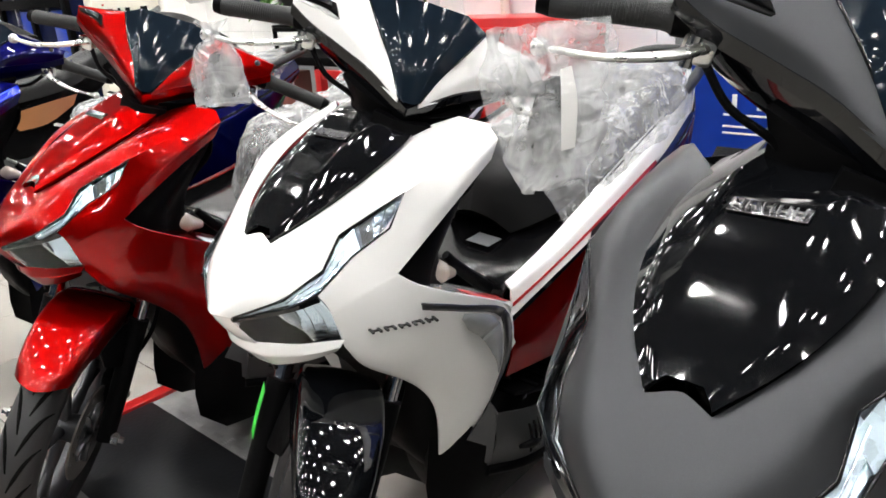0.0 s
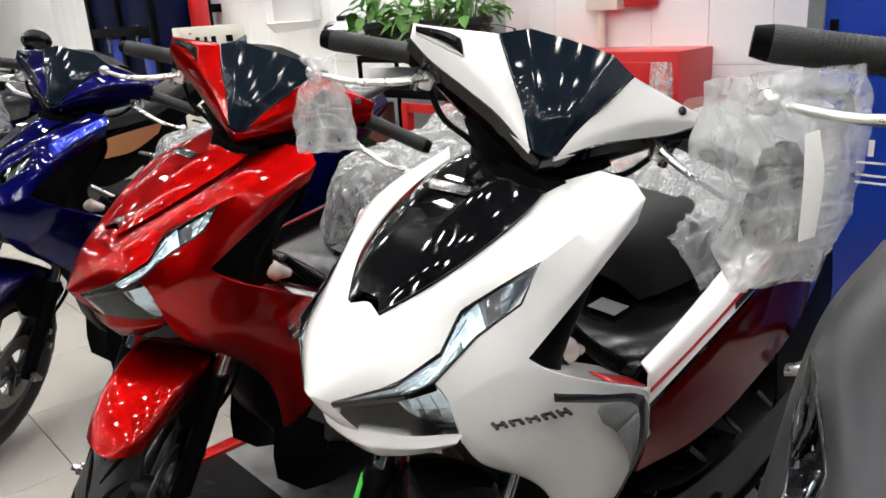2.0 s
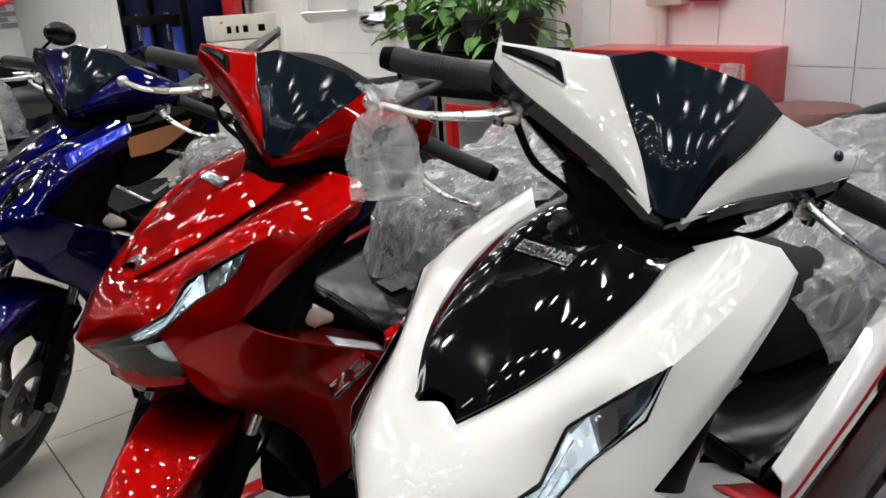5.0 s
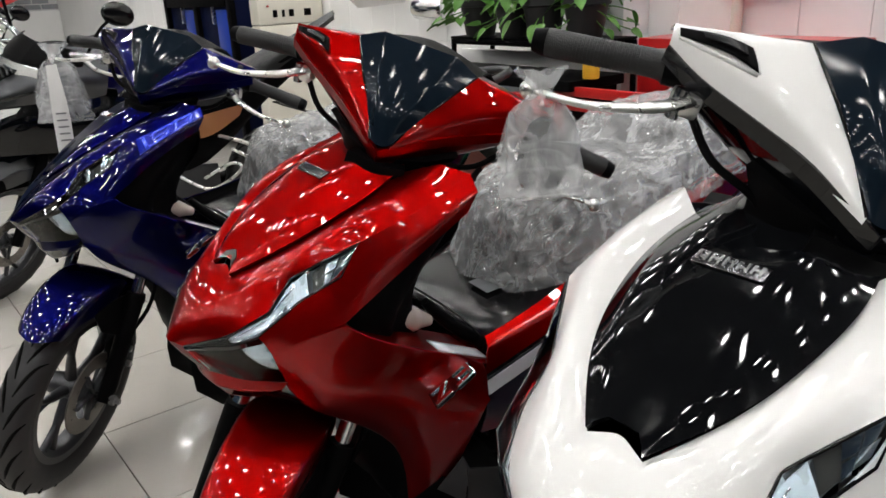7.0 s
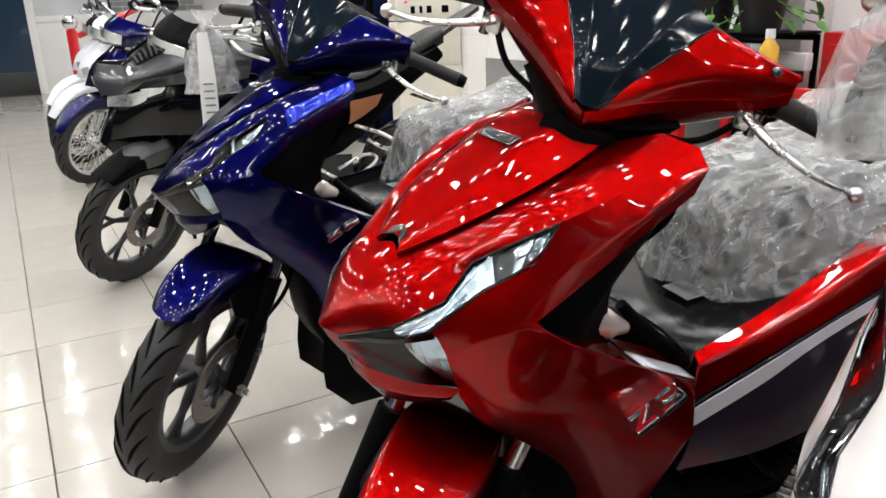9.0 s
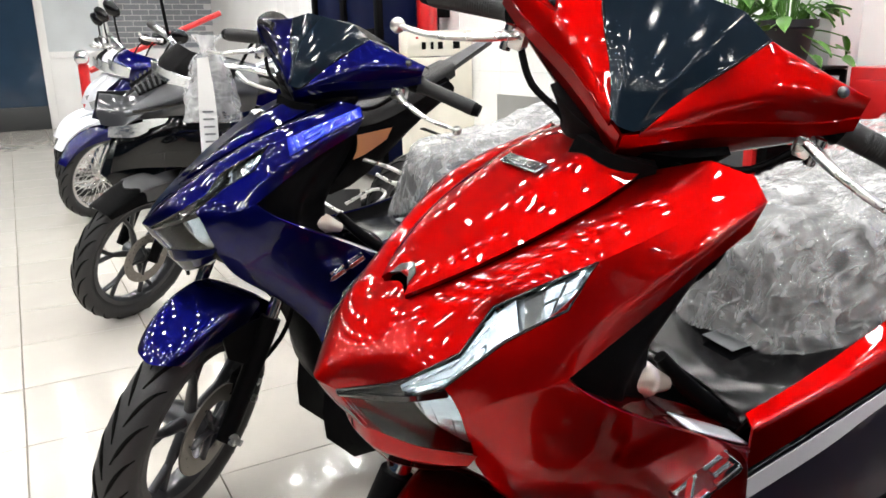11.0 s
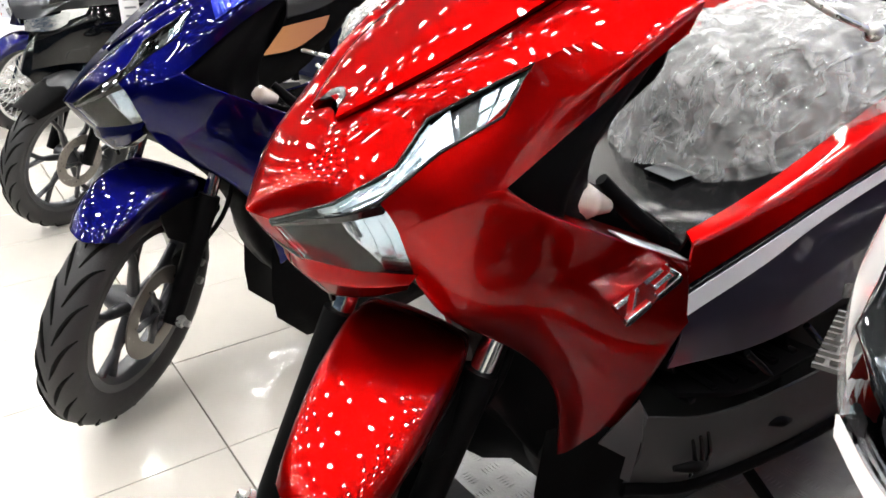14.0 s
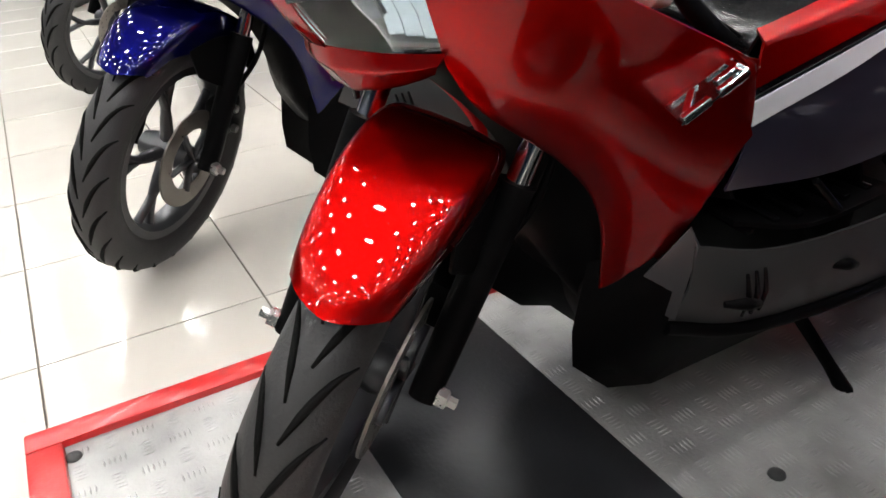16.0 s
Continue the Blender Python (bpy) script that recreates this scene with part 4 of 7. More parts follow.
    if bright:
        fin = [[BODY[k] for k in ("L2", "Q5", "T")], [BODY[k] for k in ("C4", "C5", "C6")]]
        for mir in (False, True):
            v, f = patch_data(fin, [(0.02, 0.20), (0.02, 0.985), (0.93, 0.985), (0.80, 0.10)], 8, (0.2, 1, 0.2), 0.0028)
            fp = part("bright_fin_panel", *(mirrored(v, f) if mir else (v, f)), bright, parent, "bright blue fin panel")
            # pale numerals drawn as plain bars
            for a, b, c, d in ((0.24, 0.29, 0.18, 0.82), (0.38, 0.42, 0.18, 0.50), (0.38, 0.58, 0.14, 0.26), (0.38, 0.58, 0.45, 0.56), (0.54, 0.58, 0.48, 0.82), (0.36, 0.58, 0.74, 0.84), (0.66, 0.70, 0.2, 0.8), (0.84, 0.88, 0.2, 0.8), (0.66, 0.88, 0.14, 0.25), (0.66, 0.88, 0.72, 0.83)):
                v, f = patch_data(fin, [(c, a), (c, b), (d, b - 0.04), (d, a - 0.04)], 3, (0.2, 1, 0.2), 0.0048)
                part("numeral_bar", *(mirrored(v, f) if mir else (v, f)), BLUE_BRIGHT, fp)
    # bridge between the two main lamps, and the lip below them
    skin("bridge", "nose_bridge", {"a": (0.0525, 0, 0.650), "b": (0.036, 0.027, 0.6445), "c": (0.037, 0, 0.622), "d": (0.024, 0.029, 0.620), "e": (0.014, 0, 0.594), "f": (0.007, 0.034, 0.595)}, ["a b d c", "c d f e"], paint, parent,
         creases=(("a c e", 1.0),), corners="b f", out=(1, 0, 0), whole=True, thick=0.004)
    chin = {"a0": (0.014, 0, 0.598), "a1": (0.005, 0.036, 0.597), "a2": (-0.026, 0.098, 0.600), "a3": (-0.060, 0.146, 0.608),
            "b0": (0.011, 0, 0.577), "b1": (0.004, 0.040, 0.576), "b2": (-0.024, 0.101, 0.582), "b3": (-0.054, 0.142, 0.597),
            "c0": (-0.012, 0, 0.548), "c1": (-0.016, 0.040, 0.550), "c2": (-0.036, 0.090, 0.563), "c3": (-0.058, 0.128, 0.584), "d0": (-0.050, 0, 0.550), "d1": (-0.052, 0.034, 0.552), "d2": (-0.06, 0.078, 0.564), "d3": (-0.07, 0.110, 0.584)}
    skin("chin", "chin", chin, [f"{a}{i} {a}{i + 1} {b}{i + 1} {b}{i}" for a, b in ("ab", "bc", "cd") for i in range(3)], paint, parent, creases=(("b0 b1 b2 b3", 2.5), ("c0 c1 c2 c3", 2.0), ("a1 b1 c1 d1", 1.8)), corners="a3 b3", out=(1, 0, -0.3), whole=True)
    for sg in (1, -1):
        tube("chin_drain", [(-0.020, sg * 0.030, 0.556), (-0.021, sg * 0.030, 0.540)], [0.005, 0.0035], SATIN_BLACK, parent, 8, 1)
    return sides, npn


SEAT_CAGE = [[(-0.520, 0.0, 0.640), (-0.524, 0.045, 0.630), (-0.545, 0.075, 0.600)], [(-0.545, 0.0, 0.705), (-0.550, 0.065, 0.692), (-0.575, 0.105, 0.615)],
             [(-0.615, 0.0, 0.742), (-0.620, 0.090, 0.730), (-0.635, 0.130, 0.632)], [(-0.74, 0.0, 0.758), (-0.74, 0.112, 0.747), (-0.74, 0.148, 0.675)],
             [(-0.88, 0.0, 0.778), (-0.88, 0.118, 0.768), (-0.89, 0.150, 0.712)], [(-0.96, 0.0, 0.815), (-0.96, 0.112, 0.806), (-0.98, 0.146, 0.738)],
             [(-1.14, 0.0, 0.826), (-1.14, 0.09, 0.818), (-1.16, 0.120, 0.770)], [(-1.30, 0.0, 0.818), (-1.30, 0.045, 0.812), (-1.30, 0.062, 0.790)]]


def body_core(parent, paint, rear_paint, stripe=None, band=None, plate=None):
    """Everything dark inside, the step-through floor, tail panels, seat, rear wheel, exhaust and stand."""
    fl = lambda r: [(x, -y, z) for x, y, z in r]
    # dark liner behind the painted panels
    liner = [[(-0.03, 0.0, 0.575), (-0.05, 0.115, 0.60), (-0.09, 0.15, 0.66), (-0.17, 0.16, 0.755), (-0.345, 0.15, 0.840)],
             [(-0.10, 0.0, 0.545), (-0.13, 0.10, 0.555), (-0.17, 0.155, 0.62), (-0.22, 0.180, 0.70), (-0.352, 0.158, 0.800)],
             [(-0.20, 0.0, 0.44), (-0.23, 0.095, 0.45), (-0.26, 0.150, 0.52), (-0.235, 0.145, 0.63), (-0.318, 0.122, 0.722)],
             [(-0.240, 0.0, 0.310), (-0.250, 0.080, 0.300), (-0.300, 0.125, 0.36), (-0.290, 0.140, 0.53), (-0.286, 0.112, 0.668)],
             [(-0.315, 0.0, 0.20), (-0.305, 0.085, 0.20), (-0.33, 0.13, 0.26), (-0.35, 0.150, 0.39), (-0.30, 0.112, 0.602)]]
    sheet("inner_liner", liner, BLACK, parent, 4, 0.004, (0.5, 1, -0.3), both=True)
    shield = [[(-0.30, 0, 0.872), (-0.31, 0.08, 0.866), (-0.356, 0.150, 0.842)], [(-0.310, 0, 0.77), (-0.320, 0.08, 0.77), (-0.352, 0.152, 0.768)], [(-0.300, 0, 0.72), (-0.305, 0.08, 0.72), (-0.322, 0.124, 0.718)],
              [(-0.285, 0, 0.67), (-0.280, 0.08, 0.67), (-0.286, 0.112, 0.672)], [(-0.300, 0, 0.60), (-0.290, 0.08, 0.60), (-0.292, 0.110, 0.615)], [(-0.385, 0, 0.50), (-0.380, 0.09, 0.49), (-0.365, 0.120, 0.520)], [(-0.425, 0, 0.365), (-0.415, 0.10, 0.365), (-0.395, 0.185, 0.398)]]
    sheet("leg_shield", shield, BLACK, parent, 4, 0.004, (-1, 0, 0.2), both=True)
    LEDGE = [[(-0.150, 0.188, 0.668), (-0.250, 0.206, 0.616), (-0.352, 0.207, 0.566), (-0.385, 0.200, 0.550)], [(-0.20, 0.128, 0.652), (-0.275, 0.112, 0.610), (-0.365, 0.112, 0.566), (-0.40, 0.116, 0.548)]]
    # inner ledge of the step-through, black lip and wrapped turn lamp
    for s, mir in ((1, False), (-1, True)):
        sheet("inner_ledge", LEDGE, paint, parent, 4, 0.003, (0, 0, 1), mirror=mir)
        if plate:
            v, f = patch_data(LEDGE, [(0.10, 0.42), (0.10, 0.84), (0.42, 0.80), (0.46, 0.40)], 4, (0, 0, 1), 0.004)
            part("ledge_plate", *(mirrored(v, f) if mir else (v, f)), plate, parent)
        tube("ledge_lip", [(-0.318, s * 0.110, 0.640), (-0.350, s * 0.120, 0.602), (-0.400, s * 0.130, 0.558), (-0.47, s * 0.135, 0.515)], [0.008, 0.011, 0.012, 0.010], BLACK, parent, 8, 4)
        lamp = tube("turn_lamp", [(-0.262, s * 0.118, 0.628), (-0.286, s * 0.118, 0.624), (-0.318, s * 0.120, 0.612)], [0.016, 0.026, 0.012], AMBER, parent, 12, 4, "turn lamp wrapped in clear film", 0.8)
    sheet("dash_top", [[(-0.25, -0.10, 0.842), (-0.25, 0, 0.866), (-0.25, 0.10, 0.842)], [(-0.372, -0.13, 0.862), (-0.36, 0, 0.868), (-0.372, 0.13, 0.862)]], BLACK, parent, 4, 0.004, (0, 0, 1), lift=-0.006)
    # belly pan under the footboard
    belly = [[(-0.290, 0.0, 0.31), (-0.280, 0.065, 0.31), (-0.268, 0.098, 0.31), (-0.300, 0.120, 0.335), (-0.335, 0.150, 0.385)],
             [(-0.300, 0.0, 0.225), (-0.285, 0.065, 0.215), (-0.252, 0.098, 0.208), (-0.280, 0.122, 0.25), (-0.315, 0.142, 0.335)],
             [(-0.315, 0.0, 0.175), (-0.300, 0.065, 0.165), (-0.254, 0.102, 0.152), (-0.290, 0.136, 0.185), (-0.345, 0.172, 0.29)],
             [(-0.345, 0.0, 0.115), (-0.340, 0.070, 0.108), (-0.312, 0.108, 0.094), (-0.350, 0.148, 0.116), (-0.42, 0.192, 0.262)],
             [(-0.55, 0.0, 0.095), (-0.55, 0.07, 0.096), (-0.55, 0.12, 0.10), (-0.56, 0.176, 0.160), (-0.57, 0.205, 0.268)],
             [(-0.84, 0.0, 0.15), (-0.84, 0.07, 0.152), (-0.84, 0.12, 0.16), (-0.84, 0.18, 0.225), (-0.84, 0.212, 0.315)]]
    sheet("belly_pan", belly, BLACK, parent, 1, 0.004, (0, 0.7, -1), both=True, label="black belly pan")
    # side skirt with slots, dark grey
    skirt = [[(-0.345, 0.186, 0.350), (-0.46, 0.208, 0.325), (-0.66, 0.216, 0.322), (-0.88, 0.218, 0.352)],
             [(-0.350, 0.184, 0.290), (-0.46, 0.212, 0.268), (-0.68, 0.218, 0.262), (-0.88, 0.220, 0.290)],
             [(-0.345, 0.162, 0.228), (-0.46, 0.192, 0.206), (-0.70, 0.204, 0.198), (-0.88, 0.208, 0.225)]]
    for s in (False, True):
        sk = sheet("footboard_skirt", skirt, DARK_GREY, parent, 5, 0.004, (0, 1, 0.2), mirror=s, label="dark grey ribbed skirt")
        sg = -1 if s else 1
        for x in (-0.410, -0.424, -0.438, -0.640, -0.654, -0.668):
            tube("skirt_slot", [(x, sg * 0.2115, 0.306), (x - 0.006, sg * 0.2150, 0.274), (x - 0.010, sg * 0.2080, 0.240)], [0.0022, 0.0034, 0.0022], SATIN_BLACK, sk, 6, 2)
        for x in (-0.405, -0.575):
            tube("skirt_clip", [(x + 0.022, sg * 0.210, 0.272), (x - 0.004, sg * 0.2200, 0.270), (x - 0.034, sg * 0.2140, 0.256)], [0.004, 0.0085, 0.005], BLACK, sk, 8, 3, "black skirt clip")
        tube("skirt_edge", [(-0.345, sg * 0.163, 0.222), (-0.46, sg * 0.193, 0.200), (-0.70, sg * 0.205, 0.192), (-0.88, sg * 0.209, 0.219)], 0.010, BLACK, sk, 8, 4)
        sheet("skirt_corner", [[(-0.345, sg * 0.176, 0.372), (-0.352, sg * 0.187, 0.350)], [(-0.305, sg * 0.128, 0.268), (-0.352, sg * 0.168, 0.236)]], MID_GREY, sk, 4, 0.004, (0, sg, 0), "grey corner of the skirt", lift=0.004)
    floor_ = [[(-0.40, 0.0, 0.372), (-0.40, 0.10, 0.37), (-0.39, 0.195, 0.375)], [(-0.50, 0.0, 0.352), (-0.50, 0.11, 0.35), (-0.50, 0.213, 0.35)], [(-0.64, 0.0, 0.355), (-0.64, 0.11, 0.353), (-0.64, 0.218, 0.362)]]
    fb = sheet("footboard", floor_, BLACK, parent, 4, 0.006, (0, 0, 1), both=True, label="black ribbed footboard")
    for k in range(6):
        for sg in (1, -1):
            box("footboard_rib", -0.62 + 0.04 * k, -0.608 + 0.04 * k, sg * 0.155 - 0.045, sg * 0.155 + 0.045, 0.352, 0.362, SATIN_BLACK, fb, 0.002)
    # centre tunnel with fuel cap
    tun = {}
    for i, r in enumerate(([(-0.400, 0, 0.360), (-0.400, 0.10, 0.360), (-0.405, 0.150, 0.356)], [(-0.378, 0, 0.530), (-0.380, 0.10, 0.525), (-0.392, 0.152, 0.512)], [(-0.392, 0, 0.578), (-0.396, 0.10, 0.572), (-0.406, 0.160, 0.556)],
                           [(-0.440, 0, 0.586), (-0.440, 0.11, 0.582), (-0.445, 0.168, 0.570)], [(-0.520, 0, 0.592), (-0.520, 0.11, 0.588), (-0.525, 0.170, 0.584)], [(-0.62, 0, 0.610), (-0.62, 0.11, 0.606), (-0.63, 0.162, 0.618)])):
        for j, p in enumerate(r):
            tun[f"t{i}{j}"] = p
        tun[f"t{i}3"] = (r[2][0], r[2][1] + 0.004, min(0.53, r[2][2] - 0.05) if i > 1 else r[2][2])
    tn = skin("tunnel", "centre_tunnel", tun, [f"t{i}{j} t{i}{j + 1} t{i + 1}{j + 1} t{i + 1}{j}" for i in range(5) for j in range(2)] + [f"t{i}2 t{i}3 t{i + 1}3 t{i + 1}2" for i in range(2, 5)], SATIN_BLACK, parent, label="satin black centre tunnel",
              creases=(("t20 t21 t22", 2.0), ("t22 t32 t42 t52", 2.0)), corners="t22", out=(0.4, 0.3, 1), whole=True, thick=0.004)
    sheet("tunnel_label", [[(-0.480, 0.020, 0.592), (-0.480, 0.072, 0.590)], [(-0.522, 0.020, 0.594), (-0.522, 0.072, 0.592)]], DECAL_GREY, tn, 2, 0.001, (0, 0, 1), lift=0.004)
    tube("tunnel_groove", [(-0.400, 0.150, 0.568), (-0.404, 0.09, 0.5785), (-0.402, 0, 0.584), (-0.404, -0.09, 0.5785), (-0.400, -0.150, 0.568)], 0.0018, BLACK, tn, 6, 4)
    # tail panels sweep up and back
    inn = [(-0.385, 0.180, 0.586), (-0.50, 0.170, 0.600), (-0.64, 0.162, 0.640), (-0.86, 0.154, 0.708), (-1.11, 0.130, 0.764), (-1.325, 0.060, 0.802)]
    deep = [(x - 0.01, y - 0.03, z - 0.05) for x, y, z in inn]
    up = [(-0.374, 0.201, 0.580), (-0.50, 0.197, 0.597), (-0.64, 0.193, 0.632), (-0.88, 0.187, 0.702), (-1.12, 0.150, 0.760), (-1.33, 0.070, 0.800)]
    low = [(-0.366, 0.207, 0.536), (-0.48, 0.208, 0.564), (-0.61, 0.207, 0.592), (-0.90, 0.200, 0.655), (-1.15, 0.160, 0.718), (-1.34, 0.078, 0.772)]
    strip_ = [(-0.372, 0.206, 0.496), (-0.49, 0.212, 0.531), (-0.60, 0.212, 0.566), (-0.90, 0.205, 0.634), (-1.15, 0.163, 0.700), (-1.34, 0.080, 0.758)]
    mid = [(-0.374, 0.203, 0.455), (-0.52, 0.213, 0.472), (-0.68, 0.215, 0.505), (-0.92, 0.206, 0.565), (-1.15, 0.160, 0.652), (-1.33, 0.072, 0.737)]
    lo2 = [(-0.370, 0.194, 0.415), (-0.53, 0.208, 0.405), (-0.70, 0.210, 0.425), (-0.93, 0.200, 0.480), (-1.12, 0.150, 0.590), (-1.31, 0.06, 0.705)]
    blend = lambda p, q, k: [tuple(np.array(a) * (1 - k) + np.array(b) * k) for a, b in zip(p, q)]
    tail = {f"{n}{i}": p for n, r in (("i", inn), ("u", up), ("l", low)) for i, p in enumerate(r)}
    for s in (False, True):
        sheet("inner_trim", [deep, inn], BLACK, parent, 4, 0.003, (0, -0.5, 1), mirror=s, lift=-0.004)
        tp = skin("tail", "tail_panel", tail, [f"{a}{i} {a}{i + 1} {b}{i + 1} {b}{i}" for a, b in ("iu", "ul") for i in range(5)], paint, parent, s, creases=(("u0 u1 u2 u3 u4 u5", 1.4),), corners="i0 u0 l0 i5 u5 l5", out=(0, 1, 0.4))
        sheet("tail_seam", [low, blend(low, strip_, 0.34)], GLOSS_BLACK, parent, 4, 0.004, (0, 1, 0), mirror=s, lift=-0.002)
        sheet("lower_tail_panel", [blend(low, strip_, 0.30), strip_, mid, lo2], rear_paint, parent, 5, 0.003, (0, 1, 0), mirror=s, lift=-0.003)
        if band:
            sheet("tail_band", [blend(low, strip_, 0.32), strip_], band, tp, 5, 0.0015, (0, 1, 0), mirror=s, lift=0.002, label="silver band along the tail")
        for mt, a, b, c, d in stripe or ():
            sheet("tail_stripe", [blend(up, low, a)[c:d], blend(up, low, b)[c:d]], mt, tp, 5, 0.0012, (0, 1, 0), mirror=s, lift=0.0035)
        # slanted ribs in the dark recess above the skirt
        sg = -1 if s else 1
        for x in (-0.50, -0.62, -0.74):
            tube("recess_rib", [(x, sg * 0.204, 0.400), (x - 0.05, sg * 0.210, 0.350)], 0.005, SATIN_BLACK, parent, 6, 1)
    # under-seat body
    tub = [[(-0.58, 0.0, 0.60), (-0.58, 0.09, 0.60), (-0.60, 0.135, 0.565), (-0.62, 0.17, 0.40)], [(-0.88, 0.0, 0.69), (-0.88, 0.12, 0.69), (-0.88, 0.150, 0.68), (-0.88, 0.18, 0.44)], [(-1.30, 0.0, 0.77), (-1.30, 0.05, 0.77), (-1.30, 0.06, 0.76), (-1.26, 0.05, 0.66)]]
    sheet("underseat_body", tub, BLACK, parent, 4, 0.004, (0, 1, 0.5), both=True)
    sheet("underseat_front", [[(-0.585, 0.0, 0.62), (-0.585, 0.08, 0.61), (-0.60, 0.135, 0.57)], [(-0.575, 0.0, 0.50), (-0.58, 0.11, 0.50), (-0.60, 0.16, 0.47)], [(-0.61, 0.0, 0.35), (-0.61, 0.12, 0.35), (-0.61, 0.19, 0.36)]], BLACK, parent, 4, 0.004, (1, 0, 0), both=True)
    # seat
    st = sheet("seat", SEAT_CAGE, SEAT, parent, 5, 0.01, (0, 0.3, 1), both=True, label="black stitched vinyl seat")
    tube("seat_piping", [(x, 0.9 * y, z + 0.012) for x, y, z in [r[2] for r in SEAT_CAGE[1:]]], 0.004, SEAT, st, 8, 4)
    tube("grab_rail", [(-1.04, 0.14, 0.745), (-1.20, 0.135, 0.80), (-1.36, 0.085, 0.83), (-1.40, 0, 0.835), (-1.36, -0.085, 0.83), (-1.20, -0.135, 0.80), (-1.04, -0.14, 0.745)], 0.013, DARK_GREY, parent, 10, 5, "black grab rail")
    sheet("tail_lamp", [[(-1.33, -0.065, 0.785), (-1.365, 0, 0.79), (-1.33, 0.065, 0.785)], [(-1.34, -0.065, 0.735), (-1.375, 0, 0.735), (-1.34, 0.065, 0.735)]], DECAL_RED, parent, 4, 0.01, (-1, 0, 0))
    # engine, exhaust, rear wheel, rear guard, stand
    box("engine_case", -1.14, -0.70, 0.05, 0.14, 0.18, 0.34, DARK_GREY, parent, 0.03)
    ex = tube("exhaust", [(-0.78, -0.13, 0.22), (-0.95, -0.16, 0.24), (-1.2, -0.165, 0.30), (-1.45, -0.165, 0.37)], [0.02, 0.045, 0.055, 0.045], BLACK, parent, 18, 5, "black exhaust with heat shield")
    wheel(parent, Vector((-1.165, 0, 0.255)), Matrix(), 0.252, 0.090, rim_r=0.172, disc=False, name="rear_wheel")
    sheet("rear_mudguard", [[(-1.28, -0.06, 0.64), (-1.28, 0, 0.65), (-1.28, 0.06, 0.64)], [(-1.42, -0.06, 0.50), (-1.43, 0, 0.50), (-1.42, 0.06, 0.50)], [(-1.48, -0.055, 0.36), (-1.49, 0, 0.36), (-1.48, 0.055, 0.36)]], BLACK, parent, 4, 0.004, (-1, 0, 1))
    for s in (False, True):
        sheet("engine_cover", [[(-0.82, 0.200, 0.46), (-1.0, 0.190, 0.50), (-1.18, 0.150, 0.58)], [(-0.82, 0.210, 0.32), (-1.0, 0.200, 0.34), (-1.20, 0.160, 0.40)], [(-0.80, 0.180, 0.17), (-1.0, 0.170, 0.18), (-1.15, 0.140, 0.24)]], BLACK, parent, 4, 0.004, (0, 1, 0), "black plastic engine cover", mirror=s)
    tube("side_stand", [(-0.62, 0.13, 0.14), (-0.66, 0.19, 0.05), (-0.67, 0.225, 0.010)], [0.011, 0.010, 0.013], BLACK, parent, 8, 3)
    for s in (1, -1):
        tube("centre_stand_leg", [(-0.86, s * 0.09, 0.20), (-0.95, s * 0.12, 0.08), (-0.99, s * 0.15, 0.012)], 0.011, BLACK, parent, 8, 3)
    # indicator wing on the tunnel side
    for s in (1, -1):
        tube("pillion_peg", [(-0.86, s * 0.20, 0.39), (-0.88, s * 0.235, 0.40), (-0.94, s * 0.245, 0.41)], [0.012, 0.014, 0.012], ALLOY, parent, 8, 3, "ribbed alloy pillion peg")


